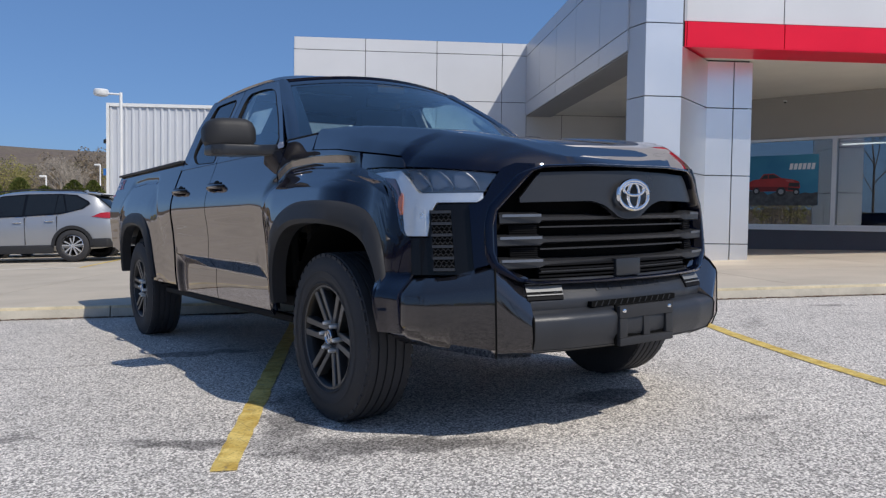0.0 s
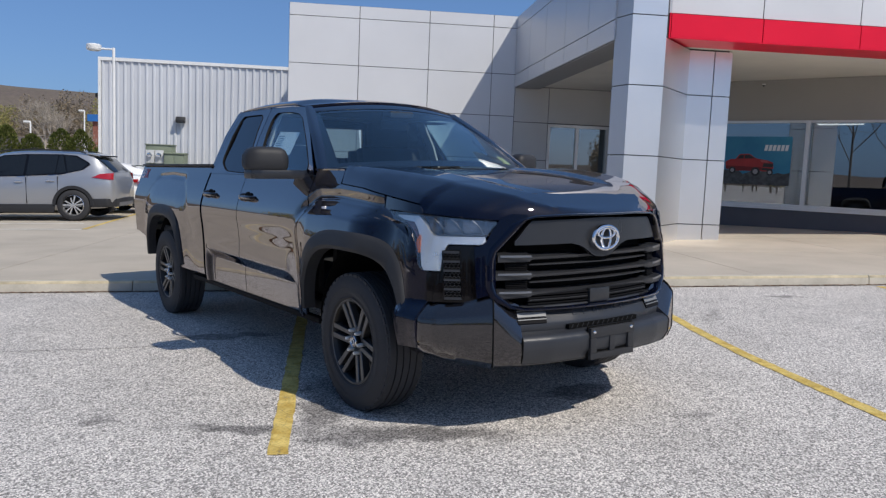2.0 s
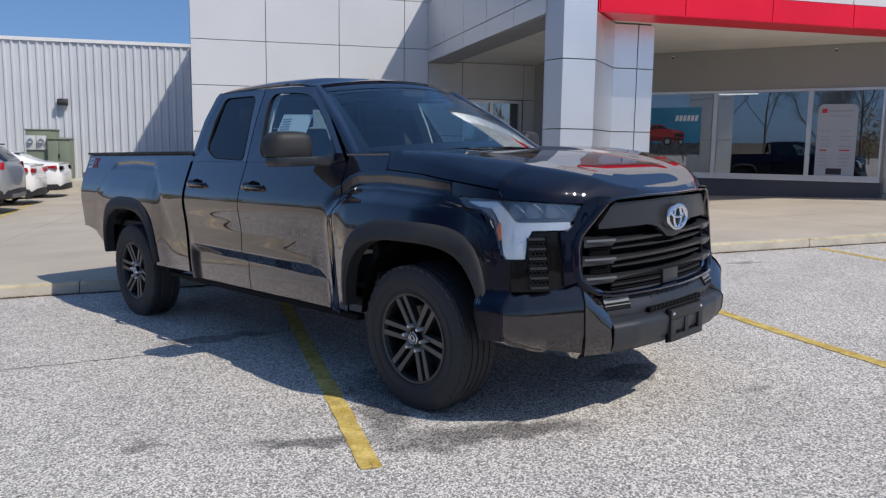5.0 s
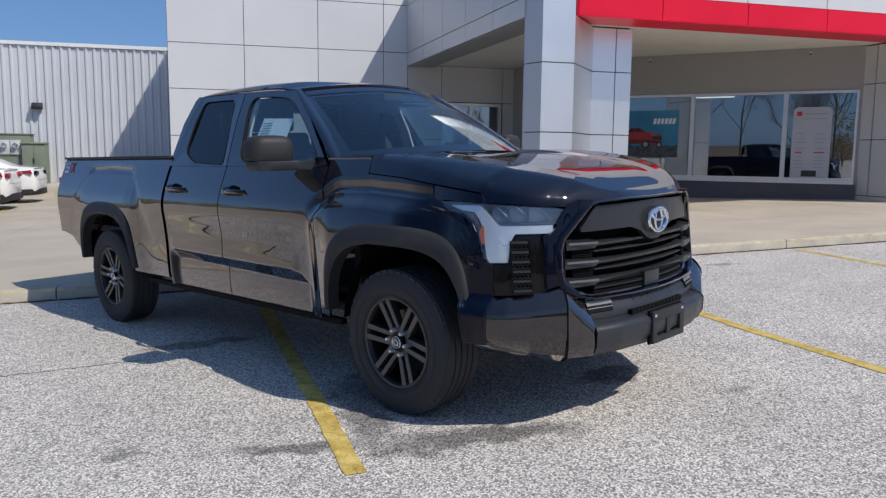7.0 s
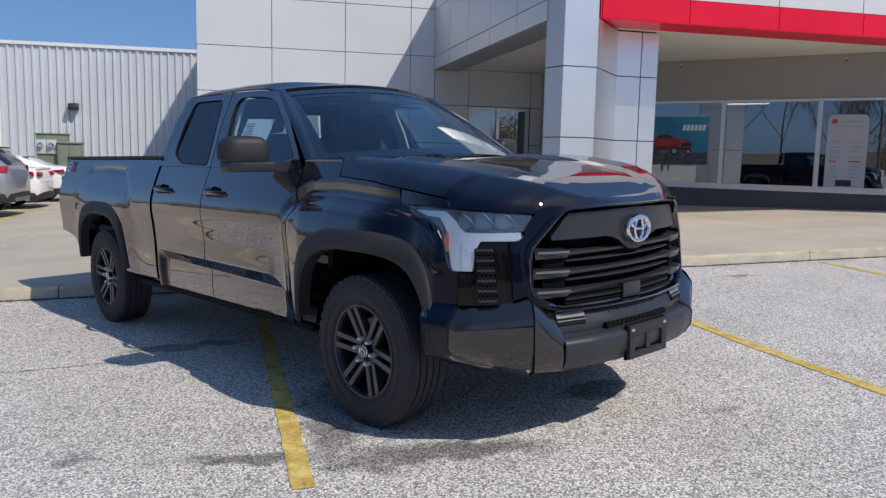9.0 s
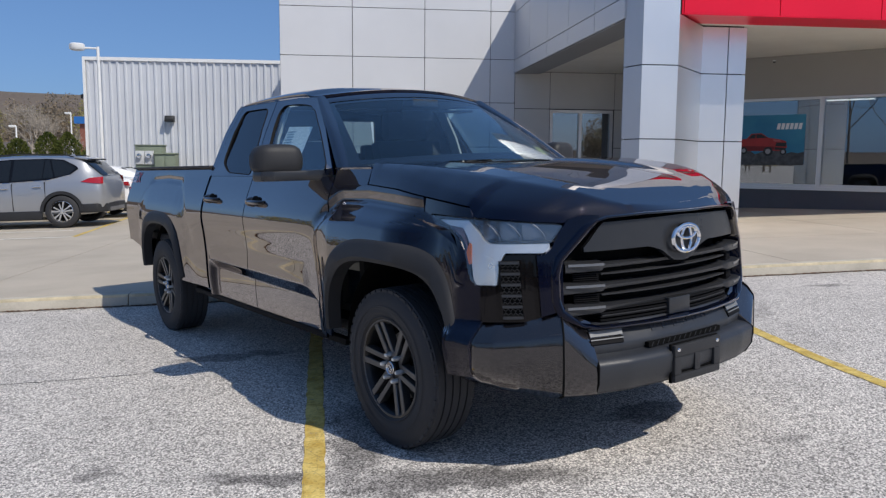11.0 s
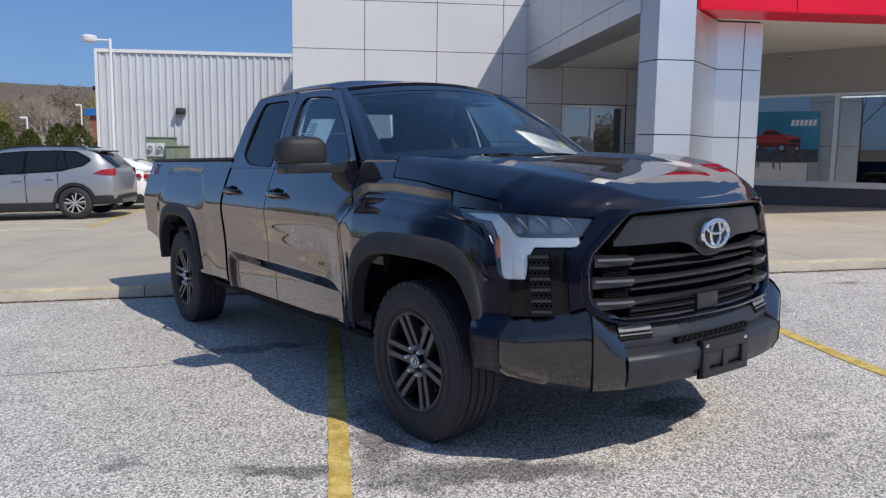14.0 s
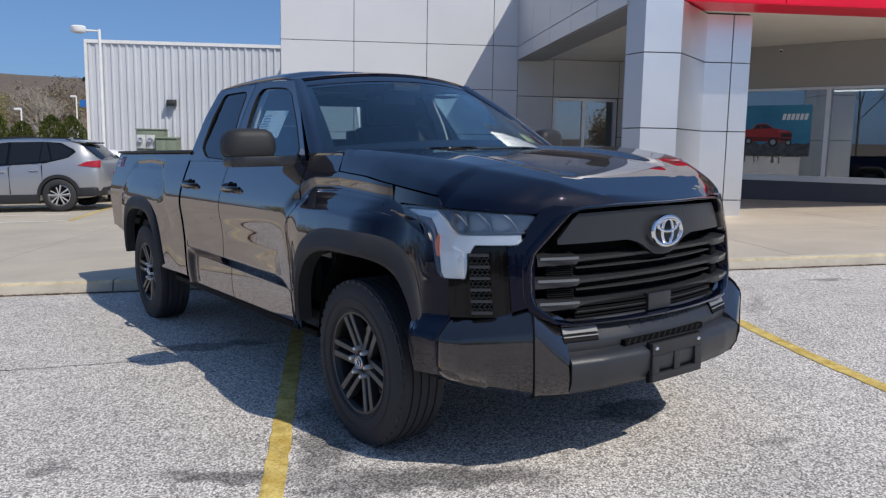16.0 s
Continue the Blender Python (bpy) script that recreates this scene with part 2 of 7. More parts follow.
def grid(nu, nv, fn, thick=0.0, smooth=True):
    """A sheet fn(u, v) for u, v in 0..1; thick draws it out against its normals."""
    bm = bmesh.new()
    vs = [[bm.verts.new(fn(i / nu, j / nv)) for j in range(nv + 1)] for i in range(nu + 1)]
    for i in range(nu):
        for j in range(nv):
            bm.faces.new((vs[i][j], vs[i + 1][j], vs[i + 1][j + 1], vs[i][j + 1]))
    bmesh.ops.remove_doubles(bm, verts=bm.verts[:], dist=1e-5)
    if thick:
        bm.normal_update()
        bmesh.ops.solidify(bm, geom=bm.faces[:], thickness=thick)
    for f in bm.faces:
        f.smooth = smooth
    return bm


def sweep(path, section, closed=False, cap=True, up=(0, 0, 1), scales=None, smooth=True):
    """A closed section (across, up) carried along a path."""
    bm = bmesh.new()
    rings, n = [], len(path)
    for i, p in enumerate(path):
        p = Vector(p)
        a, b = Vector(path[(i - 1) % n if closed else max(i - 1, 0)]), Vector(path[(i + 1) % n if closed else min(i + 1, n - 1)])
        t = (b - a).normalized()
        side = t.cross(Vector(up))
        side = side.normalized() if side.length > 1e-4 else Vector((1, 0, 0))
        top = side.cross(t)
        k = scales[i] if scales else 1.0
        rings.append([bm.verts.new(p + side * (u * k) + top * (v * k)) for u, v in section])
    m = len(section)
    for i in range(n if closed else n - 1):
        a, b = rings[i], rings[(i + 1) % n]
        for j in range(m):
            f = bm.faces.new((a[j], a[(j + 1) % m], b[(j + 1) % m], b[j]))
            f.smooth = smooth
    if cap and not closed:
        bm.faces.new(rings[0][::-1])
        bm.faces.new(rings[-1])
    return bm


def circle(r, n=12, squash=1.0):
    return [(r * math.cos(2 * math.pi * i / n), r * squash * math.sin(2 * math.pi * i / n)) for i in range(n)]


def lathe(profile, n=32, axis="y", smooth=True):
    """Turns (radius, along) points round an axis."""
    bm = bmesh.new()
    rings = []
    for r, h in profile:
        ring = []
        for i in range(n):
            a = 2 * math.pi * i / n
            c, s = r * math.cos(a), r * math.sin(a)
            ring.append(bm.verts.new({"y": (c, h, s), "z": (c, s, h), "x": (h, c, s)}[axis]))
        rings.append(ring)
    for a, b in zip(rings, rings[1:]):
        for i in range(n):
            j = (i + 1) % n
            f = bm.faces.new((a[i], a[j], b[j], b[i]))
            f.smooth = smooth
    bmesh.ops.remove_doubles(bm, verts=bm.verts[:], dist=1e-6)
    return bm


def lerp(table, x):
    """Smooth interpolation through (x, value) rows."""
    if x <= table[0][0]:
        return table[0][1]
    for (a, va), (b, vb) in zip(table, table[1:]):
        if x <= b:
            t = (x - a) / (b - a)
            return va + (vb - va) * t
    return table[-1][1]


def spline(table, x):
    """A gentle curve through (x, value) rows (Catmull-Rom)."""
    n = len(table)
    if x <= table[0][0]:
        return table[0][1]
    if x >= table[-1][0]:
        return table[-1][1]
    for i in range(n - 1):
        (a, va), (b, vb) = table[i], table[i + 1]
        if x <= b:
            t = (x - a) / (b - a)
            ma = (vb - va) if i == 0 else (vb - table[i - 1][1]) * (b - a) / (b - table[i - 1][0])
            mb = (vb - va) if i == n - 2 else (table[i + 2][1] - va) * (b - a) / (table[i + 2][0] - a)
            t2, t3 = t * t, t * t * t
            return (2 * t3 - 3 * t2 + 1) * va + (t3 - 2 * t2 + t) * ma + (3 * t2 - 2 * t3) * vb + (t3 - t2) * mb


# ---------------------------------------------------------------- ground
KERB = 0.125


def ground_z(x, y):
    """The lot falls gently across."""
    return 0.033 + 0.031 * min(max(x, -14), 18) - 0.0032 * min(max(y, -14), 30)


def kerb_y(x):
    return 8.02 + 0.022 * x


def sheet(name, xs, ys, lift, mat, label, category):
    bm = bmesh.new()
    vs = [[bm.verts.new((x, y, ground_z(x, y) + lift)) for y in ys] for x in xs]
    for i in range(len(xs) - 1):
        for j in range(len(ys) - 1):
            bm.faces.new((vs[i][j], vs[i + 1][j], vs[i + 1][j + 1], vs[i][j + 1]))
    return tagged(mesh_object(name, bm, mat), label, category, kind="structure")


ground = sheet("ground", [-2500, -300, -60, -14, 18, 60, 300, 2500], [-2500, -300, -60, -14, 9.2, 30, 60, 300, 2500], 0.0, ASPHALT,
               "light grey weathered asphalt car park with pale aggregate", "ground")


def slab(x0, x1, v0, v1, gap=0.006, deep=0.09):
    """A pavement slab: x range and range of distance behind the kerb line."""
    bm = bmesh.new()
    top, low = [], []
    for x, v in ((x0 + gap, v0 + gap), (x1 - gap, v0 + gap), (x1 - gap, v1 - gap), (x0 + gap, v1 - gap)):
        y = kerb_y(x) + v
        z = ground_z(x, y) + KERB
        top.append(bm.verts.new((x, y, z)))
        low.append(bm.verts.new((x, y, z - deep)))
    bm.faces.new(top)
    for i in range(4):
        j = (i + 1) % 4
        bm.faces.new((top[i], low[i], low[j], top[j]))
    return bm


pavement = thing("pavement", "broad beige concrete pavement in front of the showroom", "pavement", kind="structure")
for i in range(10):
    for j in range(5):
        part("slab", slab(-14 + 3.2 * i, -10.8 + 3.2 * i, 0.16 + 2.6 * j, 2.76 + 2.6 * j), CONCRETE, pavement)
rest = bmesh.new()
for x0, x1, v0, v1 in ((-80, -14, 0.16, 60), (18, 80, 0.16, 60), (-14, 18, 13.16, 60)):
    join(rest, slab(x0, x1, v0, v1))
tagged(part("paving", rest, CONCRETE, pavement), kind="stuff")
bed = bmesh.new()
for x0, x1 in ((-14, 18),):
    q = [bed.verts.new((x, kerb_y(x) + v, ground_z(x, kerb_y(x) + v) + KERB - 0.012)) for x, v in ((x0, 0.1), (x1, 0.1), (x1, 13.3), (x0, 13.3))]
    bed.faces.new(q)
part("joint_filler", bed, worn("dirty_joint", (0.16, 0.145, 0.12), 0.95, 0.2, 4, 60, 0.2), pavement)

kerb = thing("kerb", "worn concrete kerb with faded yellow paint along its top edge", "kerb", kind="structure")
for i in range(22):
    x0, x1 = -33 + 3.05 * i, -29.95 + 3.05 * i
    bm = bmesh.new()
    rows = []
    for x in (x0 + 0.006, x1 - 0.006):
        y = kerb_y(x)
        g = ground_z(x, y)
        rows.append([bm.verts.new((x, y + dy, g + dz)) for dy, dz in ((-0.03, -0.15), (0.0, KERB - 0.03), (0.008, KERB - 0.008), (0.03, KERB), (0.152, KERB), (0.152, -0.15))])
    for j in range(5):
        f = bm.faces.new((rows[0][j], rows[0][j + 1], rows[1][j + 1], rows[1][j]))
        f.material_index = 1 if j in (1, 2) else 0
    for r in rows:
        bm.faces.new(r)
    part("kerb_stone", bm, (KERB_CONCRETE, KERB_YELLOW), kerb)


GUTTER_DIRT = worn("gutter_dirt", (0.085, 0.058, 0.042), 0.95, 0.35, 8, 70, 0.5, spec=0.1)


def marking(points, width, mat, lift, wobble=0.006):
    """A painted line along points on the ground, with an uneven edge."""
    bm = bmesh.new()
    rows, n = [], 60
    for i in range(n + 1):
        t = i / n * (len(points) - 1)
        k = min(int(t), len(points) - 2)
        a, b = Vector(points[k]), Vector(points[k + 1])
        p = a.lerp(b, t - k)
        d = (b - a).normalized()
        s = Vector((d.y, -d.x))
        row = []
        for side in (-0.5, 0.5):
            q = p + s * (side * width + random.uniform(-wobble, wobble))
            row.append(bm.verts.new((q.x, q.y, ground_z(q.x, q.y) + lift)))
        rows.append(row)
    for a, b in zip(rows, rows[1:]):
        bm.faces.new((a[0], a[1], b[1], b[0]))
    return bm


LINES = [("near", [(-0.30, 2.70), (-0.52, 7.8)]), ("far", [(3.225, 2.5), (3.16, 3.6), (3.12, 4.5), (3.13, 5.4), (3.27, 7.95)]), ("next", [(6.5, 3.6), (6.70, 8.02)])]
for _, pts in LINES:
    tagged(mesh_object("parking_line", marking(pts, 0.105, LINE_YELLOW, 0.004), LINE_YELLOW), "worn yellow painted parking line on the asphalt", "parking line", "parking lines", "structure")


for x0, x1 in ((-14.0, -4.0), (-4.0, 4.0), (4.0, 12.0)):
    tagged(mesh_object("gutter_dirt", marking([(x0, kerb_y(x0) - 0.028), (x1, kerb_y(x1) - 0.028)], 0.05, GUTTER_DIRT, 0.003, 0.013), GUTTER_DIRT), "dark brown dirt and leaf crumbs along the kerb foot", "dirt", "gutter dirt", "structure")

# ---------------------------------------------------------------- showroom
def wall_between(name, p, q, thick, z0, z1, mat, label, holes=()):
    """An upright wall from p to q; its face lies on the line, its body behind it (to the left of p to q). holes: (u0, u1, za, zb)."""
    p, q = Vector(p), Vector(q)
    d = (q - p).normalized()
    back = Vector((-d.y, d.x)) * thick
    long = (q - p).length
    bm = bmesh.new()

    def piece(u0, u1, a, b):
        if u1 - u0 < 1e-4 or b - a < 1e-4:
            return
        c = [p + d * u0, p + d * u1, p + d * u1 + back, p + d * u0 + back]
        join(bm, prism([(v.x, v.y) for v in c], a, b))

    at = 0.0
    for u0, u1, za, zb in sorted(holes):
        piece(at, u0, z0, z1)
        piece(u0, u1, z0, za)
        piece(u0, u1, zb, z1)
        at = u1
    piece(at, long, z0, z1)
    return tagged(mesh_object(name, bm, mat), label, "wall", kind="structure")


def cladding(parent, p, q, us, zs, mat, proud=0.03, gap=0.009, skip=(), fold=None):
    """Flat panels with open joints over a dark wall face; fold mitres the first and last edge into closed corners."""
    p, q = Vector(p), Vector(q)
    d = (q - p).normalized()
    out = Vector((d.y, -d.x))
    for i, (u0, u1) in enumerate(zip(us, us[1:])):
        for j, (a, b) in enumerate(zip(zs, zs[1:])):
            if (i, j) in skip:
                continue
            a0, a1, b0, b1 = u0 + gap, u1 - gap, u0 + gap, u1 - gap
            if fold and i == 0:
                a0, b0 = u0, u0 - fold[0]
            if fold and i == len(us) - 2:
                a1, b1 = u1, u1 + fold[1]
            c = [p + d * a0, p + d * a1, p + d * b1 + out * proud, p + d * b0 + out * proud]
            part("panel", prism([(v.x, v.y) for v in c], a + gap, b - gap), mat, parent)


WY = 21.0                       # face of the white rear wall
TOPZ = 7.4
SOFFIT_Z = 3.95


rear = wall_between("wall_rear", (-2.05, WY), (13.0, WY), 0.3, -0.2, 5.90, JOINT, "white composite panel wall with dark joints",
                    holes=[(5.38 + 2.05, 7.21 + 2.05, 0.3, 2.92)])
cladding(rear, (-2.05, WY), (4.36, WY), [0, 1.93, 3.89, 5.71, 6.41], [-0.1, 0.645, 1.866, 3.087, 4.27, 5.56, 5.90], PANEL_WHITE)
cladding(rear, (4.36, WY), (12.9, WY), [0, 1.01, 2.88, 5.2], [0.3, 0.645, 1.866, 2.94, 3.95], PANEL_RECESS, 0.025, skip={(1, 0), (1, 1), (1, 2)})
side = wall_between("wall_side", (-2.05, 29.5), (-2.05, WY), 0.3, -0.4, 5.90, PANEL_WHITE, "plain white side wall of the showroom")
tagged(mesh_object("roof", boxes(((-2.05, WY + 0.02, 5.60), (22, 36, 5.72))), PANEL_WARM), "flat showroom roof", "roof", kind="structure")

# the covered portal: a beam, a stepped pier and a red band
beam = tagged(mesh_object("beam", prism([(4.53, 12.6), (5.10, 12.6), (4.95, WY - 0.03), (4.36, WY - 0.03)], SOFFIT_Z - 0.03, 5.86), JOINT), "silver panel beam over the covered entrance", "beam", kind="structure")
cladding(beam, (4.36, WY - 0.04), (4.50, 12.60), [0.0, 1.7, 3.4, 5.1, 6.8, 8.39], [SOFFIT_Z - 0.05, 4.265, 5.54, 5.88], PANEL_GREY)
under = tagged(mesh_object("trim", prism([(4.50, 12.6), (5.18, 12.6), (5.05, WY - 0.04), (4.37, WY - 0.04)], SOFFIT_Z - 0.062, SOFFIT_Z - 0.048), SOFFIT_DARK), "grey metal underside of the beam", "trim", kind="structure")

FASCIA_Y = 12.33
pier_plan = [(4.667, 12.20), (5.255, 12.20), (6.18, 13.31), (7.01, 13.31), (7.01, 13.92), (5.80, 13.92), (4.56, 12.66)]
pier = tagged(mesh_object("pier", prism([(x * 0.995 + 0.027, y * 0.995 + 0.065) for x, y in pier_plan], 0.1, TOPZ), JOINT), "stepped white panel pier beside the entrance", "column", kind="structure")
PZ = [0.20, 0.62, 1.866, 3.087, 4.29, 5.52, TOPZ]
cladding(pier, (4.667, 12.17), (5.255, 12.17), [0, 0.588], PZ, PANEL_SILVER, fold=(0.0215, 0.0138))
cladding(pier, (5.255, 12.17), (6.18, 13.28), [0, 1.445], PZ[:4] + [3.93], PANEL_SILVER, fold=(0.0138, -0.0142))
cladding(pier, (6.18, 13.28), (7.01, 13.28), [0, 0.51, 0.83], PZ[:4] + [3.93], PANEL_SILVER, fold=(-0.0142, 0.029))
cladding(pier, (7.01, 13.28), (7.01, 13.92), [0, 0.64], PZ[:4] + [3.93], PANEL_SILVER, fold=(0.029, 0.029))
cladding(pier, (4.53, 12.60), (4.667, 12.17), [0, 0.451], PZ, PANEL_GREY, fold=(0.0, 0.0215))
cladding(pier, (7.01, 13.92), (5.80, 13.92), [0, 0.60, 1.21], PZ[:4] + [3.93], PANEL_SILVER)
cladding(pier, (5.78, 13.92), (4.53, 12.64), [0, 1.79], PZ, PANEL_GREY)
part("base_panel", prism([(4.70, 12.22), (5.25, 12.22), (6.18, 13.33), (6.99, 13.33), (6.99, 13.91), (5.82, 13.91), (4.58, 12.68)], 0.0, 0.60), PANEL_SILVER, pier)

pier_far = tagged(mesh_object("pier", boxes(((13.085, 12.32, 0.1), (14.6, 13.60, TOPZ))), JOINT), "silver panel pier at the far end of the red band", "column", kind="structure")
cladding(pier_far, (13.085, 13.60), (13.085, 12.32), [0, 0.38, 1.28], PZ[:4] + [3.93], PANEL_SILVER)
cladding(pier_far, (13.085, 12.32), (14.6, 12.32), [0, 0.75, 1.515], PZ, PANEL_SILVER)
part("base_panel", boxes(((13.07, 12.305, 0.1), (14.58, 13.60, 0.60))), PANEL_SILVER, pier_far)

fascia = tagged(mesh_object("fascia", boxes(((5.42, FASCIA_Y + 0.03, 3.98), (14.3, FASCIA_Y + 0.7, TOPZ))), JOINT), "red band below white composite panels", "fascia", kind="structure")
US = [0, 1.71, 3.57, 5.42, 7.27, 8.88]
cladding(fascia, (5.41, FASCIA_Y + 0.02), (14.29, FASCIA_Y + 0.02), US, [3.96, 4.385], RED, 0.035)
cladding(fascia, (5.41, FASCIA_Y + 0.05), (14.29, FASCIA_Y + 0.05), US, [4.385, 5.65, TOPZ], PANEL_WHITE, 0.03)
part("red_return", boxes(((5.40, FASCIA_Y - 0.01, 3.95), (14.3, 13.10, 3.975)), ((5.38, FASCIA_Y - 0.01, 3.955), (5.405, 13.0, 4.385))), RED, fascia)
part("end_panel", boxes(((5.375, FASCIA_Y + 0.02, 4.39), (5.415, FASCIA_Y + 0.6, TOPZ))), PANEL_GREY, fascia)

ceiling = tagged(mesh_object("ceiling", boxes(((5.05, 13.0, SOFFIT_Z + 0.005), (15.5, WY, SOFFIT_Z + 0.12)), ((4.96, 13.72, SOFFIT_Z + 0.003), (5.06, WY, SOFFIT_Z + 0.1))), SOFFIT), "cream plaster soffit of the covered entrance", "ceiling", kind="structure")
tagged(mesh_object("canopy_roof", boxes(((4.9, 12.9, 5.5), (15.5, WY, 5.6))), PANEL_WARM), "flat roof over the covered entrance", "roof", kind="structure")
for x, y in ((8.6, 14.6), (10.2, 14.2)):
    tagged(mesh_object("downlight", lathe([(0.0, SOFFIT_Z - 0.004), (0.09, SOFFIT_Z - 0.006), (0.11, SOFFIT_Z + 0.002)], 20, "z"), WHITE_PAINT), "round white recessed downlight in the soffit", "light", "soffit lights")

# the window wall stands at 45 degrees under the soffit
W0, W1 = Vector((5.6, 21.0)), Vector((13.25, 13.35))
D45 = (W1 - W0).normalized()
OUT45 = Vector((D45.y, -D45.x))


def on_wall(u, off=0.0):
    return W0 + D45 * u + OUT45 * off


SILL, HEAD = 0.93, 2.98
LONG = (W1 - W0).length
US45 = [3.05, 6.86, 8.97, LONG - 0.34]
START = 2.8
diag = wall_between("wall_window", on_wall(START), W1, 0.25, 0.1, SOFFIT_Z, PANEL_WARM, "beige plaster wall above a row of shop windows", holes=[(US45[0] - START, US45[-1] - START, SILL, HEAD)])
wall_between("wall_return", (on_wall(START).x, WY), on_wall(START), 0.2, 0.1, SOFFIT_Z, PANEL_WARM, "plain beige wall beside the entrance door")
low = bmesh.new()
c = [on_wall(START), on_wall(LONG - 0.3), on_wall(LONG - 0.3, 0.03), on_wall(START, 0.03)]
join(low, prism([(v.x, v.y) for v in c], 0.12, SILL - 0.07))
part("plinth", low, PLINTH, diag, "dark grey painted base below the windows")


def beam45(u0, u1, z0, z1, off0, off1):
    c = [on_wall(u0, off0), on_wall(u1, off0), on_wall(u1, off1), on_wall(u0, off1)]
    return prism([(v.x, v.y) for v in c], z0, z1)


for n, (u0, u1) in enumerate(zip(US45, US45[1:])):
    win = thing(f"window_{n + 1}", "tall shop window in a silver aluminium frame", "window", kind="structure")
    fr = bmesh.new()
    for args in ((u0, u0 + 0.05, SILL, HEAD), (u1 - 0.05, u1, SILL, HEAD), (u0 + 0.05, u1 - 0.05, SILL, SILL + 0.06), (u0 + 0.05, u1 - 0.05, HEAD - 0.055, HEAD)):
        join(fr, beam45(args[0] + 0.002, args[1] - 0.002, args[2], args[3], -0.10, 0.035))
    part("window_frame", fr, ALUMINIUM, win)
    part("window_sill", beam45(u0, u1, SILL - 0.07, SILL - 0.002, -0.05, 0.09), ALUMINIUM, win)
    g = part("pane", beam45(u0 + 0.045, u1 - 0.045, SILL + 0.05, HEAD - 0.05, -0.045, -0.037), SHOP_GLASS, win)
    g.visible_shadow = False

# small dome cameras high on the wall
for u in (5.77, 9.42):
    p = on_wall(u, 0.0)
    dome = thing("dome_camera", "small grey dome camera on the wall above the windows", "camera", "dome cameras", pose(p.x, p.y, 3.83, 0, 0, -45) @ Matrix.Scale(0.65, 4))
    part("mount", boxes(((-0.05, -0.09, 0.0), (0.05, 0.0, 0.05)), bevel=0.01), GALVANISED, dome)
    part("dome", join(bmesh.new(), lathe([(0.0, -0.055), (0.025, -0.048), (0.042, -0.025), (0.046, 0.0)], 16, "z"), Matrix.Translation((0, -0.05, 0.0))), BLACK_METAL, dome)

# dim showroom behind the glass; the dimness is put into the walls' dark colour
room = [(7.85, 19.25), (13.45, 13.7), (20.0, 13.7), (20.0, 24.0), (7.85, 24.0)]
tagged(mesh_object("showroom_floor", prism(room, 0.20, 0.28), worn("dark_tile", (0.22, 0.215, 0.205), 0.25, 0.08, 1, 40, 0.0)), "dim polished tile floor inside the showroom", "floor", kind="structure")
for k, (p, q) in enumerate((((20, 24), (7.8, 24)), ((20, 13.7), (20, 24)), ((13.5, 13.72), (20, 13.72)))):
    wall_between(f"wall_inner_{k + 1}", q, p, 0.15, 0.2, 3.9, ROOM, "inner showroom wall, its dimness put into a dark grey")
tagged(mesh_object("showroom_ceiling", prism(room, 3.80, 3.90), ROOM), "showroom ceiling, its dimness put into a dark grey", "ceiling", kind="structure")
tube = material("lit_tube", (1.0, 0.97, 0.9), 0.5, emit=1.2)
for k, (x, y) in enumerate(((11.6, 18.0), (13.4, 17.2), (15.2, 16.0), (13.6, 19.8))):
    lamp = thing("tube_light", "glowing white tube light under the showroom ceiling", "light", "showroom lights", pose(x, y, 3.25, 0, 0, -45))
    part("tube", boxes(((-0.6, -0.05, -0.03), (0.6, 0.05, 0.0)), bevel=0.01), tube, lamp)
    part("housing", boxes(((-0.62, -0.07, 0.0), (0.62, 0.07, 0.05))), WHITE_PAINT, lamp)
    for hx in (-0.4, 0.4):
        part("hanger", boxes(((hx - 0.005, -0.005, 0.05), (hx + 0.005, 0.005, 0.56))), BLACK_METAL, lamp)

# entrance door set in the rear wall
door = thing("door_1", "closed double glass door in a silver frame", "door", kind="structure")
fr = boxes(((5.38, WY - 0.02, 0.3), (5.46, WY + 0.15, 2.92)), ((7.13, WY - 0.02, 0.3), (7.21, WY + 0.15, 2.92)), ((6.22, WY - 0.02, 0.3), (6.31, WY + 0.15, 2.84)), ((5.46, WY - 0.02, 2.84), (7.13, WY + 0.15, 2.92)), ((5.46, WY - 0.02, 0.3), (7.13, WY + 0.15, 0.45)), ((5.46, WY - 0.015, 1.48), (7.13, WY + 0.14, 1.54)))
part("door_frame", fr, ALUMINIUM, door)
for x0, x1 in ((5.45, 6.23), (6.30, 7.14)):
    part("pane", boxes(((x0, WY + 0.05, 0.44), (x1, WY + 0.056, 2.85))), SHOP_GLASS, door).visible_shadow = False
part("door_handle", boxes(((6.16, WY - 0.07, 1.15), (6.18, WY - 0.03, 1.5)), ((6.35, WY - 0.07, 1.15), (6.37, WY - 0.03, 1.5)), bevel=0.005), ALUMINIUM, door)
# lobby shell in the same darkened colour, in place of real dimness
tagged(mesh_object("wall_lobby", boxes(((4.9, WY + 1.6, 0.2), (7.55, WY + 1.7, 3.6)), ((4.9, WY + 0.3, 0.2), (5.0, WY + 1.6, 3.6)), ((7.45, WY + 0.3, 0.2), (7.55, WY + 1.6, 3.6)), ((4.9, WY + 0.3, 3.5), (7.55, WY + 1.7, 3.6))), ROOM), "lobby wall behind the entrance door, its dimness put into a dark grey", "wall", kind="structure")

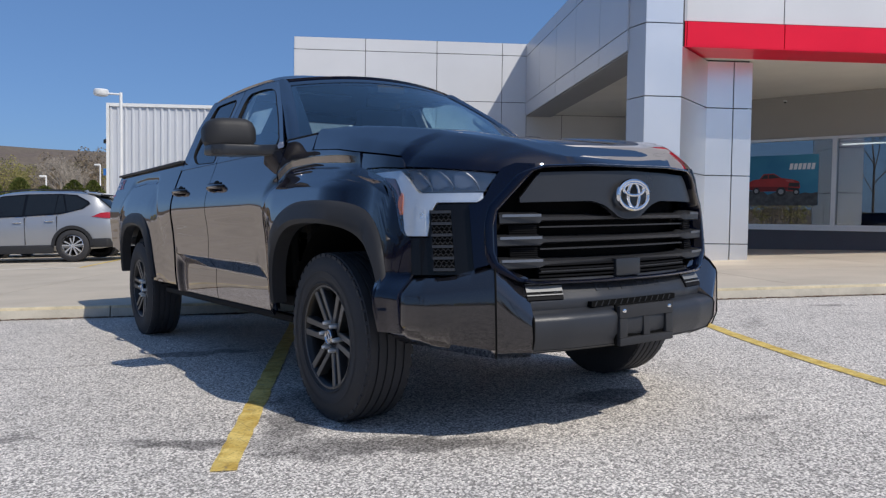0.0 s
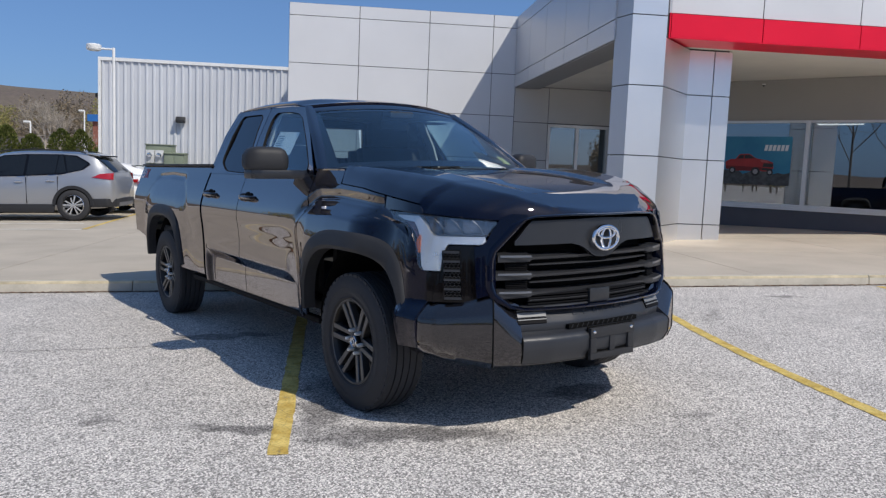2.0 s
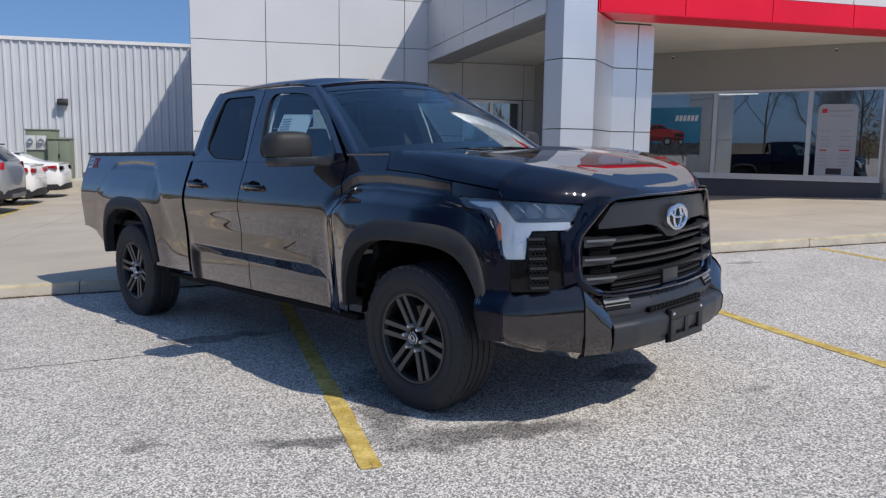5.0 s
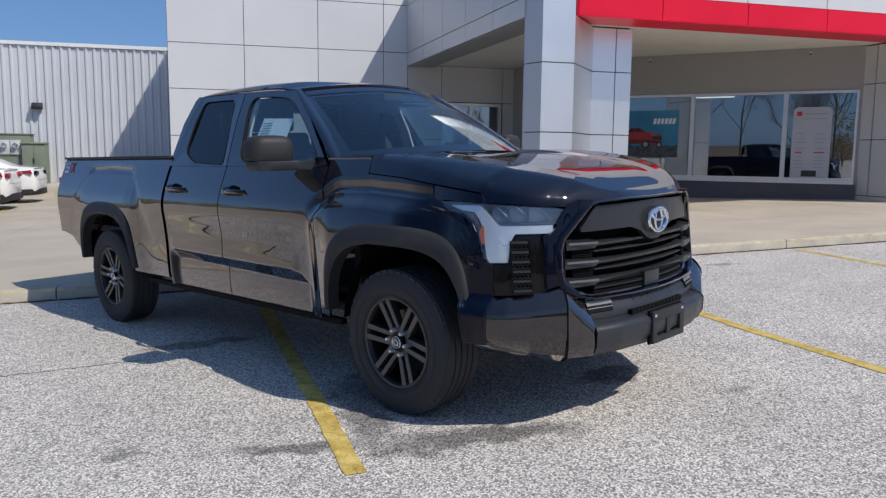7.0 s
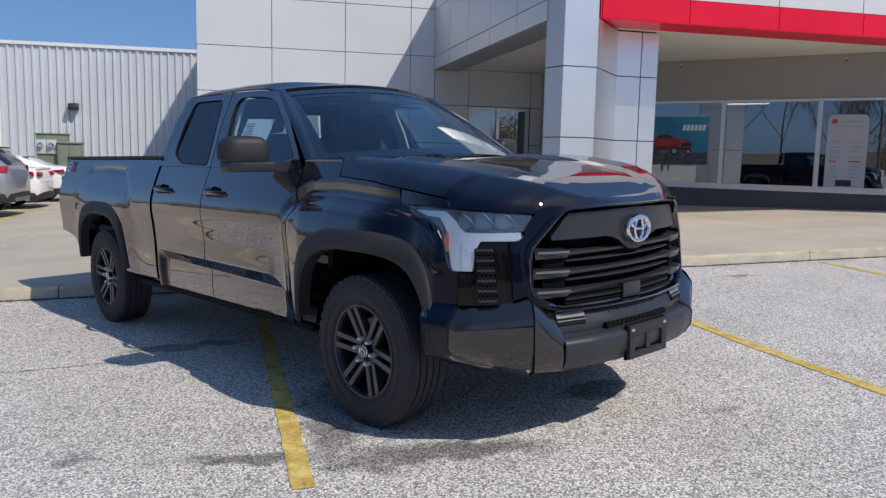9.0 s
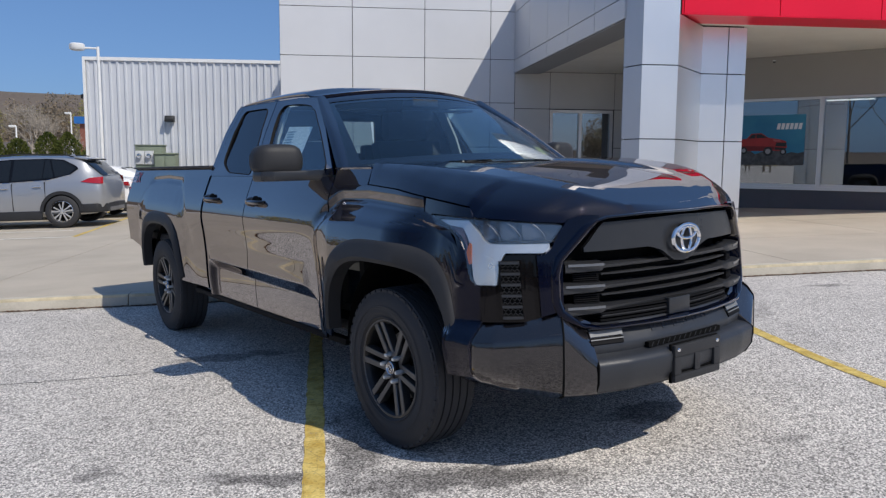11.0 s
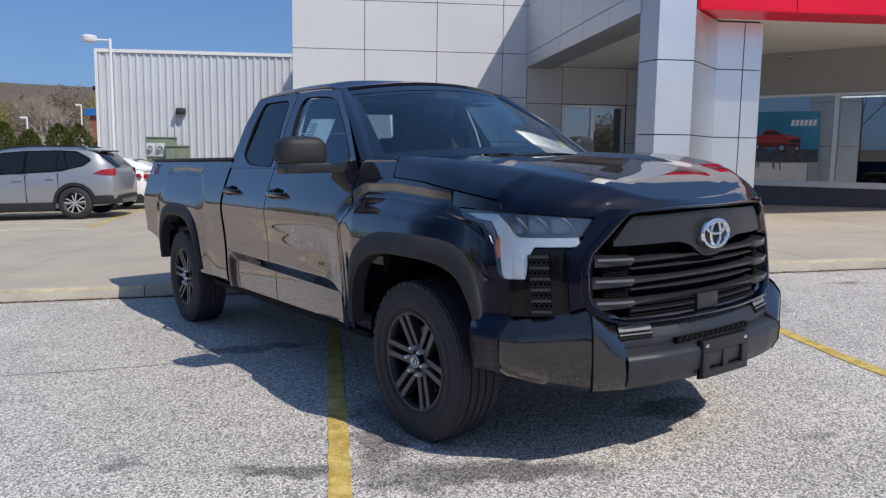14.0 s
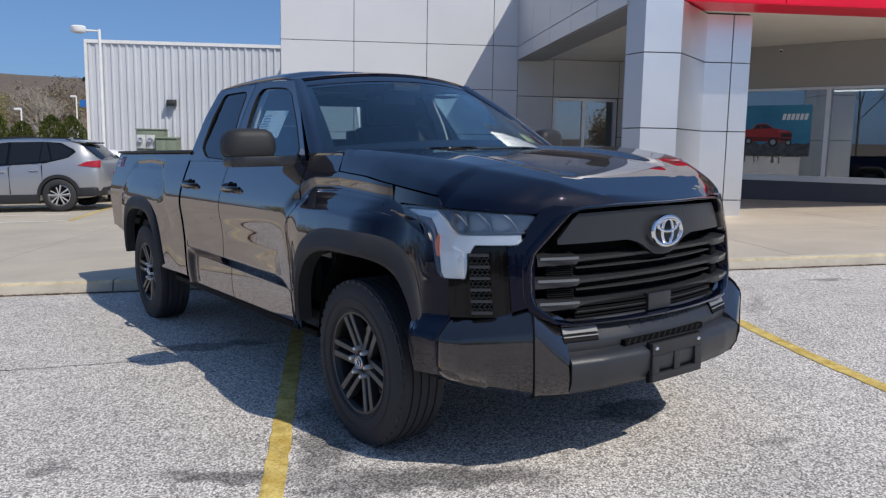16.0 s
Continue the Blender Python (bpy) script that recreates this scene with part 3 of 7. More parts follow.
# ---------------------------------------------------------------- metal hall
MY = 29.5
hall = tagged(mesh_object("hall_wall", boxes(((-9.82, MY + 0.05, -0.6), (-1.9, MY + 0.25, 5.10)), ((-9.82, MY + 0.25, -0.6), (-9.62, 44, 5.0))), METAL_SIDING), "pale ribbed metal hall", "wall", kind="structure")
x = -9.80
while x < -2.0:
    rib = prism([(x, MY + 0.05), (x + 0.03, MY - 0.0), (x + 0.085, MY - 0.0), (x + 0.115, MY + 0.05)], -0.5, 5.06)
    part("rib", rib, METAL_SIDING, hall)
    x += 0.265
part("eaves_trim", boxes(((-9.9, MY - 0.03, 5.04), (-2.06, MY + 0.06, 5.16)), ((-9.9, MY - 0.03, -0.4), (-9.80, MY + 0.1, 5.04))), WHITE_PAINT, hall)
tagged(mesh_object("hall_roof", boxes(((-9.85, MY + 0.1, 5.06), (-2.1, 44, 5.12))), METAL_SIDING), "flat pale metal hall roof", "roof", kind="structure")
wl = thing("wall_light", "square dark wall light on the metal hall", "light", m=pose(-6.86, MY, 2.85))
part("housing", prism([(0, -0.02), (-0.26, 0.0), (-0.26, 0.10), (-0.2, 0.21), (0, 0.23)], -0.16, 0.16, "x", 0.01), BLACK_METAL, wl)
part("lens", boxes(((-0.13, -0.25, -0.015), (0.13, -0.05, 0.0))), SHOP_GLASS, wl)
pl = thing("wall_light", "small dark floodlight on the hall corner", "light", m=pose(-9.86, MY + 0.3, 3.75))
part("housing", prism([(0, 0), (-0.22, -0.08), (-0.22, 0.06), (0, 0.14)], -0.1, 0.1, "y", 0.01), BLACK_METAL, pl)
part("arm", boxes(((-0.02, -0.03, -0.2), (0.04, 0.03, 0.05))), BLACK_METAL, pl)


# ---------------------------------------------------------------- the pickup truck
def car_paint(name, color, metal=0.0, ior=1.7):
    m = material(name, color, 0.38, metal, 1.0, 0.5 if metal else 0.0)
    m.node_tree.nodes["Principled BSDF"].inputs["Coat Roughness"].default_value = 0.012
    m.node_tree.nodes["Principled BSDF"].inputs["Coat IOR"].default_value = ior
    # clear coat: weak where seen square on, strong at a slant
    slant = node(m, "ShaderNodeLayerWeight")
    slant.inputs["Blend"].default_value = 0.5
    rise = node(m, "ShaderNodeMapRange")
    rise.inputs["From Min"].default_value, rise.inputs["From Max"].default_value = 0.24, 0.70
    rise.inputs["To Min"].default_value, rise.inputs["To Max"].default_value = 0.25, 1.0
    link(m, slant.outputs["Facing"], rise.inputs["Value"])
    link(m, rise.outputs["Result"], m.node_tree.nodes["Principled BSDF"].inputs["Coat Weight"])
    soft = noised(m, 2.2, 3)
    bump(m, soft, 0.02, 0.02)
    return m


def lacquer(name, color, tint=(0.98, 0.92, 0.89), square=0.02, slant=1.12, rough=0.012, wave=0.03):
    """Deep black lacquer: a dark ground under a mirror that grows towards a slant."""
    m = material(name, color, 0.5, spec=0.0)
    nt = m.node_tree
    bump(m, noised(m, 2.2, 3), wave, 0.02)
    body = nt.nodes["Principled BSDF"]
    gloss, facing, both = nt.nodes.new("ShaderNodeBsdfGlossy"), nt.nodes.new("ShaderNodeLayerWeight"), nt.nodes.new("ShaderNodeMixShader")
    gloss.inputs["Color"].default_value = (*tint, 1)
    gloss.inputs["Roughness"].default_value = rough
    facing.inputs["Blend"].default_value = 0.5
    link(m, body.inputs["Normal"].links[0].from_socket, gloss.inputs["Normal"])
    slow = maths(m, "MINIMUM", maths(m, "MULTIPLY", maths(m, "POWER", facing.outputs["Facing"], 2.25), slant), 0.36)
    grow = maths(m, "ADD", slow, maths(m, "MULTIPLY", maths(m, "POWER", facing.outputs["Facing"], 9.0), 0.62))
    link(m, maths(m, "ADD", grow, square), both.inputs[0])
    link(m, body.outputs[0], both.inputs[1])
    link(m, gloss.outputs[0], both.inputs[2])
    link(m, both.outputs[0], nt.nodes["Material Output"].inputs["Surface"])
    return m


BLACK_PAINT = lacquer("black_car_paint", (0.0006, 0.0022, 0.0105))
GLOSS_BLACK = lacquer("gloss_black_trim", (0.004, 0.004, 0.005), rough=0.02)
MATTE_BLACK = worn("black_textured_plastic", (0.028, 0.0285, 0.031), 0.52, 0.1, 6, 400, 0.25, spec=0.28)
GRILLE_GREY = worn("charcoal_grille_plastic", (0.022, 0.023, 0.026), 0.30, 0.06, 5, 300, 0.1)
BUMPER_SATIN = lacquer("black_bumper_paint", (0.006, 0.0065, 0.009), square=0.085, rough=0.05, wave=0.015)
SEAL = material("black_rubber_seal", (0.006, 0.006, 0.007), 0.7, spec=0.12)
BUMPER_GREY = worn("dark_grey_bumper_plastic", (0.024, 0.026, 0.031), 0.38, 0.08, 5, 400, 0.2)
SKID = worn("silver_grey_skid_plastic", (0.13, 0.13, 0.135), 0.42, 0.06, 5, 200, 0.0)
NUT_STEEL = worn("bright_nut_steel", (0.75, 0.75, 0.74), 0.3, 0.04, 9, 100, 0.0, metal=0.6)
RIM_DARK = worn("black_rim_barrel", (0.010, 0.0105, 0.012), 0.4, 0.06, 5, 100, 0.0, metal=0.4)
RUBBER = worn("tyre_rubber", (0.030, 0.030, 0.033), 0.75, 0.25, 5, 120, 0.3)
RIM_GREY = worn("dark_grey_alloy", (0.105, 0.105, 0.108), 0.34, 0.06, 5, 100, 0.0, metal=0.75)
# lighter than the bars: the glint along their end tops, put into colour
BAR_GLINT = worn("bar_end_glint", (0.24, 0.245, 0.255), 0.3, 0.04, 5, 200, 0.0, metal=0.8)
FOG_EDGE = worn("fog_lamp_trim", (0.16, 0.165, 0.17), 0.45, 0.05, 6, 90, 0.0)
CHROME = material("chrome", (0.80, 0.80, 0.81), 0.08, 1.0)
SATIN = worn("satin_silver_trim", (0.88, 0.86, 0.83), 0.30, 0.05, 14, 200, 0.0, metal=0.75)
MARKER = material("mauve_marker_lens", (0.10, 0.055, 0.06), 0.25, coat=0.6)
LAMP_BOWL = worn("smoked_reflector", (0.14, 0.15, 0.17), 0.25, 0.1, 8, 60, 0.0, metal=0.6)
AMBER = material("amber_lens", (0.40, 0.10, 0.01), 0.1, coat=0.6)
RED_LENS = material("red_lens", (0.35, 0.008, 0.012), 0.08, coat=1.0)
DEEP = material("deep_black", (0.004, 0.004, 0.004), 0.8, spec=0.1)
CABIN = worn("dark_cabin_fabric", (0.022, 0.023, 0.025), 0.8, 0.15, 6, 200, 0.2)
CABIN_GREY = worn("grey_cabin_plastic", (0.07, 0.07, 0.075), 0.6, 0.1, 6, 200, 0.1)
CABIN_PALE = worn("pale_cabin_plastic", (0.42, 0.42, 0.40), 0.6, 0.05, 6, 120, 0.0)
LAMP_INNER = worn("smoked_lamp_interior", (0.06, 0.065, 0.075), 0.2, 0.1, 8, 60, 0.0, metal=0.5)
LAMP_GLASS = glass_material("lamp_glass", (0.92, 0.94, 0.96), 0.10)
PAPER = worn("white_paper", (0.78, 0.79, 0.78), 0.8, 0.05, 10, 100, 0.0)

TRUCK = thing("pickup_truck", "glossy black double cab pickup truck parked across a yellow line", "pickup truck")
t_up = Vector((-0.031, 0.0032, 1)).normalized()
t_f = Vector((math.cos(radians(-60.1)), math.sin(radians(-60.1)), 0))
t_f = (t_f - t_up * t_f.dot(t_up)).normalized()
t_l = t_up.cross(t_f)
TRUCK.matrix_world = Matrix(((t_f.x, t_l.x, t_up.x, 0.938), (t_f.y, t_l.y, t_up.y, 3.943), (t_f.z, t_l.z, t_up.z, ground_z(0.913, 3.928)), (0, 0, 0, 1)))

AXLES = (0.0, -3.70)
HUB_Z, ARCH, ARCH_TALL, ARCH_SQUARE = 0.40, 0.515, 1.11, 2.9
PROFILE = [(0.36, 0.930), (0.44, 0.948), (0.55, 0.962), (0.70, 0.972), (0.88, 0.982), (1.02, 0.992), (1.12, 0.984), (1.20, 0.963), (1.28, 0.935), (1.36, 0.904), (1.44, 0.876), (1.48, 0.862)]
LEDGE_REAR = [(-0.95, 0.60), (-0.75, 0.98), (-0.62, 1.17), (-0.52, 1.265), (-0.40, 1.30), (0.0, 1.315)]
LEDGE = [(-0.84, 1.02), (-0.755, 1.085), (-0.656, 1.145), (-0.56, 1.205), (-0.50, 1.222), (-0.233, 1.228), (0.03, 1.213), (0.257, 1.195), (0.50, 1.175), (0.60, 1.15), (0.80, 1.05)]


def smooth(a, b, x):
    t = min(max((x - a) / (b - a), 0), 1)
    return t * t * (3 - 2 * t)


# nose: a curve in plan from the middle (a = 0) to the fender (a = 1.2)
NOSE = [(1.020, 0.0), (1.011, 0.16), (0.990, 0.30), (0.944, 0.48), (0.887, 0.594), (0.824, 0.70), (0.742, 0.80), (0.64, 0.872), (0.53, 0.910), (0.41, 0.925), (0.24, 0.930)]
NOSE_A = [0.0]
for (xa, ya), (xb, yb) in zip(NOSE, NOSE[1:]):
    NOSE_A.append(NOSE_A[-1] + math.hypot(xb - xa, yb - ya))
NOSE_X = [(a, p[0]) for a, p in zip(NOSE_A, NOSE)]
NOSE_Y = [(a, p[1]) for a, p in zip(NOSE_A, NOSE)]


NOSE_SIDE = [(0.05, 0.955)] + [(x, y) for x, y in NOSE[:3:-1]]
LAMP_SIDE = [(0.74, 0.932), (0.885, 0.932), (0.892, 1.012), (0.925, 1.04), (1.0, 1.057), (1.03, 1.062), (1.098, 1.093), (1.134, 1.139), (1.147, 1.227), (1.156, 1.335), (1.40, 1.335)]


def side_lean(z):
    """How far the nose sides stand out below the lamps."""
    return 0.15 * (1.10 - z) if z > 1.10 else 0.0474 * (1 - math.exp(-(1.10 - z) / 0.2))


def nose(a, z, off=0.0, s=-1):
    b = abs(a)
    e = 0.01
    x, y = spline(NOSE_X, b), spline(NOSE_Y, b)
    dx, dy = spline(NOSE_X, b + e) - spline(NOSE_X, max(b - e, 0)), spline(NOSE_Y, b + e) - spline(NOSE_Y, max(b - e, 0))
    n = math.hypot(dx, dy) or 1
    nx, ny = dy / n, -dx / n
    lean = -0.10 * (z - 0.95) * smooth(0.2, 0.8, b) - 0.05 * max(0, z - 1.0)
    y += side_lean(z) * smooth(0.80, 1.10, b)
    return Vector((x + nx * off + lean, (y + ny * off) * (s if a >= 0 else -s), z))


def half_width(x, z):
    w = spline(PROFILE, z)
    for xc in AXLES:
        dx = x - xc
        d = z - (lerp(LEDGE, dx) if xc == 0 else lerp(LEDGE_REAR, -abs(dx)))
        fade = smooth(0.78, 0.60, abs(dx)) if xc == 0 else smooth(0.95, 0.55, abs(dx))
        if xc < 0:
            w += fade * (lerp([(0.0, -0.004), (0.012, -0.014), (0.035, -0.015), (0.065, -0.003), (0.09, 0.0)], d) * (smooth(0.50, 0.36, abs(dx)) if d > 0.001 else 1) if d > 0 else -0.004 + 0.007 * smooth(0.0, -0.25, d) + 0.036 * smooth(0.0, -0.60, d) * smooth(0.95, 0.35, abs(dx)))
        elif d > 0:
            # a hollow above the wheel bulge, overhung by the hood side
            w += fade * lerp([(0.0, -0.010), (0.018, -0.026), (0.035, -0.024), (0.075, -0.004), (0.10, 0.0)], d)
        else:
            w += fade * (-0.010 + 0.049 * smooth(0.0, -0.09, d) + 0.030 * smooth(-0.04, -0.34, d) * smooth(0.64, 0.46, abs(dx)))
    # doors pull in a little below the waist
    w -= 0.012 * smooth(-0.6, -1.0, x) * smooth(-2.9, -2.5, x) * smooth(1.10, 0.95, z) * smooth(0.55, 0.8, z)
    # slanted band low on the doors
    if x < -0.5:
        zl, zu = 0.654 - 0.020 * (x + 1.67), 0.739 - 0.0125 * (x + 1.67)
        tip = -0.79 - 0.11 * min(max((z - zl) / (zu - zl), 0), 1)
        band = smooth(tip + 0.02, tip - 0.04, x) * smooth(-2.60, -2.53, x)
        w += band * lerp([(0.47, -0.036), (zl - 0.006, -0.043), (zl, -0.0435), (zu - 0.004, 0.0085), (zu, 0.009), (zu + 0.03, 0.007), (0.87, 0.0)], z)
    k = smooth(0.05, 0.40, x) * smooth(0.62, 0.74, z)
    w -= 0.04 * smooth(0.2, 0.7, x) * (1 - k)
    return w * (1 - k) + (lerp(NOSE_SIDE, x) + side_lean(z) * smooth(0.775, 0.50, x)) * k


def arch_z(x, low):
    for xc in AXLES:
        d = abs(x - xc)
        if d < ARCH:
            return max(low, HUB_Z + ARCH_TALL * ARCH * (1 - (d / ARCH) ** ARCH_SQUARE) ** (1 / ARCH_SQUARE))
    return low


def side_sheet(s, x0, x1, z0, z1, nx, nz, thick=0.012, front=None):
    """A body side panel between x0 and x1 and between two heights (numbers or functions of x)."""
    lo = z0 if callable(z0) else (lambda x: z0)
    hi = z1 if callable(z1) else (lambda x: z1)

    def at(u, v):
        x = x0 + (x1 - x0) * u
        z = lo(x) + (hi(x) - lo(x)) * v
        if front:
            for _ in range(8):
                x = x0 + (min(x1, front(z)) - x0) * u
                z = 0.5 * z + 0.5 * (lo(x) + (hi(x) - lo(x)) * v)
        return (x, s * half_width(x, z), z)

    bm = bmesh.new()
    P = [[Vector(at(i / nx, j / nz)) for j in range(nz + 1)] for i in range(nx + 1)]
    out = [[bm.verts.new(p) for p in row] for row in P]
    inn = [[bm.verts.new(p - Vector((0, s * thick, 0))) for p in row] for row in P]

    def face(*q):
        f = bm.faces.new(q if s < 0 else q[::-1])
        f.smooth = True

    for i in range(nx):
        for j in range(nz):
            face(out[i][j], out[i + 1][j], out[i + 1][j + 1], out[i][j + 1])
            face(inn[i][j + 1], inn[i + 1][j + 1], inn[i + 1][j], inn[i][j])
    rim = [(i, 0) for i in range(nx)] + [(nx, j) for j in range(nz)] + [(i, nz) for i in range(nx, 0, -1)] + [(0, j) for j in range(nz, 0, -1)]
    edge_o, edge_i = [bm.verts.new(P[i][j]) for i, j in rim], [bm.verts.new(P[i][j] - Vector((0, s * thick, 0))) for i, j in rim]
    for k in range(len(rim)):
        n = (k + 1) % len(rim)
        face(edge_o[n], edge_o[k], edge_i[k], edge_i[n])
    return bm


def hood_cut(x):
    """Height of the seam between fender and hood."""
    return lerp([(-0.27, 1.415), (-0.25, 1.332), (0.03, 1.312), (0.20, 1.288), (0.45, 1.256), (0.560, 1.238), (0.572, 1.192), (0.70, 1.180), (0.846, 1.160)], x)


def lamp_edge(z):
    """How far forward the fender reaches at a height."""
    return nose(lerp(LAMP_SIDE, max(z, 0.74)), z).x - 0.004


DOOR_LOW = 0.455
for s in (-1, 1):
    side = "near" if s < 0 else "far"
    fender = part("fender", side_sheet(s, -0.632, 0.64, lambda x: arch_z(x, 0.49), lambda x: min(hood_cut(x), 1.332), 96, 72, front=lamp_edge), BLACK_PAINT, TRUCK)
    part("fender_shoulder", side_sheet(s, -0.632, -0.258, 1.3325, 1.415, 20, 10), BLACK_PAINT, fender)
    # doors with their window frames
    for name, x0, x1, hx in (("front_door", -1.797, -0.642, -1.62), ("rear_door", -2.612, -1.807, -2.44)):
        door = part(name, side_sheet(s, x0, x1, DOOR_LOW, 1.372, 48, 120), BLACK_PAINT, TRUCK)
        w = half_width(hx, 1.21)
        cup = lathe([(0.0, 0.001), (0.055, 0.003), (0.07, 0.0)], 24, "y")
        part("handle_cup", join(bmesh.new(), cup, Matrix.Translation((hx, s * (w + 0.001), 1.205)) @ Matrix.Diagonal((1.1, s, 0.6, 1))), DEEP, door)
        bar = sweep([(hx + 0.125, s * (w - 0.002), 1.203), (hx + 0.11, s * (w + 0.026), 1.203), (hx + 0.06, s * (w + 0.040), 1.205), (hx, s * (w + 0.043), 1.206), (hx - 0.05, s * (w + 0.038), 1.205), (hx - 0.075, s * (w + 0.012), 1.203)], circle(0.0155, 12))
        for f in bar.faces:
            f.smooth = True
        part("handle", bar, GLOSS_BLACK, door)
        knob = lathe([(0.0, 0.040), (0.018, 0.037), (0.028, 0.026), (0.032, 0.010), (0.033, -0.004)], 20, "y")
        part("lock_cap", join(bmesh.new(), knob, Matrix.Translation((hx - 0.085, s * w, 1.205)) @ Matrix.Diagonal((1, s, 1, 1))), GLOSS_BLACK, door)

    for xs in (-0.637, -1.802, -2.633):
        jamb = grid(2, 10, lambda u, v: (xs - 0.04 + 0.08 * u, s * (half_width(xs, 0.49 + 0.93 * v) - 0.022), 0.49 + 0.93 * v), 0.004)
        part("door_jamb", jamb, DEEP, TRUCK)


def green(z):
    """Half width of the glasshouse."""
    if z < 1.43:
        return 0.885 + 0.30 * (1.43 - z)
    return 0.885 - 0.462 * (z - 1.43) - 0.10 * max(0, z - 1.70)


def ring_panel(s, outer, inner, thick, inset=0.0):
    """A frame between two outlines with equal counts, on the glasshouse side."""
    bm = bmesh.new()

    def v(p, d=0.0):
        return bm.verts.new((p[0], s * (green(p[1]) - d), p[1]))

    o, i = [v(p) for p in outer], [v(p, inset) for p in inner]
    ob, ib = [v(p, thick) for p in outer], [v(p, thick) for p in inner]
    n = len(outer)
    for k in range(n):
        j = (k + 1) % n
        for f in ((o[k], o[j], i[j], i[k]), (i[k], i[j], ib[j], ib[k]), (ob[k], ob[j], o[j], o[k]), (ib[k], ib[j], ob[j], ob[k])):
            bm.faces.new(f)
    return bm


def pane(s, outline, mat, parent, inset, name="window"):
    bm = bmesh.new()
    bm.faces.new([bm.verts.new((x, s * (green(z) - inset), z)) for x, z in outline])
    bm.normal_update()
    bmesh.ops.solidify(bm, geom=bm.faces[:], thickness=0.004)
    ob = part(name, bm, mat, parent)
    ob.visible_shadow = False
    return ob


F_OUT = [(-0.655, 1.385), (-0.975, 1.668), (-1.30, 1.878), (-1.55, 1.895), (-1.93, 1.902), (-1.86, 1.66), (-1.797, 1.374), (-1.2, 1.374)]
F_IN = [(-0.735, 1.405), (-1.015, 1.64), (-1.285, 1.822), (-1.52, 1.852), (-1.825, 1.858), (-1.735, 1.63), (-1.645, 1.398), (-1.15, 1.402)]
R_OUT = [(-1.807, 1.374), (-1.87, 1.66), (-1.94, 1.902), (-2.2, 1.902), (-2.55, 1.905), (-2.577, 1.70), (-2.612, 1.374), (-2.2, 1.374)]
R_IN = [(-1.855, 1.384), (-1.945, 1.66), (-2.035, 1.858), (-2.25, 1.862), (-2.485, 1.862), (-2.485, 1.68), (-2.462, 1.480), (-2.29, 1.400)]


def rounded(outer, inner, cut):
    """Rounds the corners of the inner outline; the outer one keeps pace with it, point for point."""
    def split(ring, far):
        made = []
        for a, b in zip(ring, ring[1:] + ring[:1]):
            k = far(math.hypot(b[0] - a[0], b[1] - a[1]))
            made += [(a[0] + (b[0] - a[0]) * t, a[1] + (b[1] - a[1]) * t) for t in (k, 1 - k)]
        return made
    for reach in (cut, cut * 0.4, cut * 0.15):
        inner = split(inner, lambda n: min(0.3, reach / max(n, 1e-4)))
        outer = split(outer, lambda n: 0.02)
    return outer, inner


F_OUT, F_IN = rounded(F_OUT, F_IN, 0.055)
R_OUT, R_IN = rounded(R_OUT, R_IN, 0.03)
for s in (-1, 1):
    for door, out, inn, glass in (("door_frame", F_OUT, F_IN, CAR_GLASS), ("door_frame", R_OUT, R_IN, DARK_GLASS)):
        fr = part(door, ring_panel(s, out, inn, 0.035, 0.004), BLACK_PAINT, TRUCK)
        part("window_seal", ring_panel(s, inn, [(x * 0.99 + 0.01 * sum(p[0] for p in inn) / len(inn), z * 0.99 + 0.01 * sum(p[1] for p in inn) / len(inn)) for x, z in inn], 0.02, 0.006), SEAL, fr)
        pane(s, inn, glass, fr, 0.012)


def roof_at(u, v):
    """u along the truck from the windscreen to the rear, v across."""
    y = (2 * v - 1)
    front = -1.20 - 0.13 * y * y
    x = front + (-2.64 - front) * u
    crown = spline([(-2.64, 1.950), (-2.3, 1.966), (-1.8, 1.968), (-1.4, 1.951), (-1.2, 1.925)], x)
    w = spline([(-2.62, 0.634), (-2.0, 0.638), (-1.3, 0.632)], x)
    z = crown - 0.020 * y * y - 0.036 * abs(y) ** 8 - 0.02 * smooth(-2.56, -2.64, x) - 0.02 * y * y * smooth(-1.5, -1.3, x)
    rim = 1.924 - 0.050 * y * y
    z = rim + (z - rim) * min(1.0, u / 0.14) ** 0.95
    return (x, w * y, z)


roof = part("roof", grid(26, 28, roof_at, 0.015), BLACK_PAINT, TRUCK)


def screen(u, v):
    y = 2 * v - 1
    low = Vector((-0.335 - 0.285 * y * y, 0.846 * y, 1.448 - 0.035 * y * y))
    top = Vector((-1.20 - 0.13 * y * y, 0.630 * y, 1.920 - 0.050 * y * y))
    p = low.lerp(top, u)
    p.z += 0.020 * math.sin(math.pi * u)
    return p


def skin(outer, inner, bulge, n=24, m=5):
    """A rounded panel between two curves given as functions of 0..1."""
    def at(u, v):
        p, q = Vector(outer(u)), Vector(inner(u))
        r = p.lerp(q, v)
        r.z += bulge * math.sin(math.pi * v)
        return r + Vector((0, math.copysign(bulge * math.sin(math.pi * v), p.y), 0))
    return grid(n, m, at)


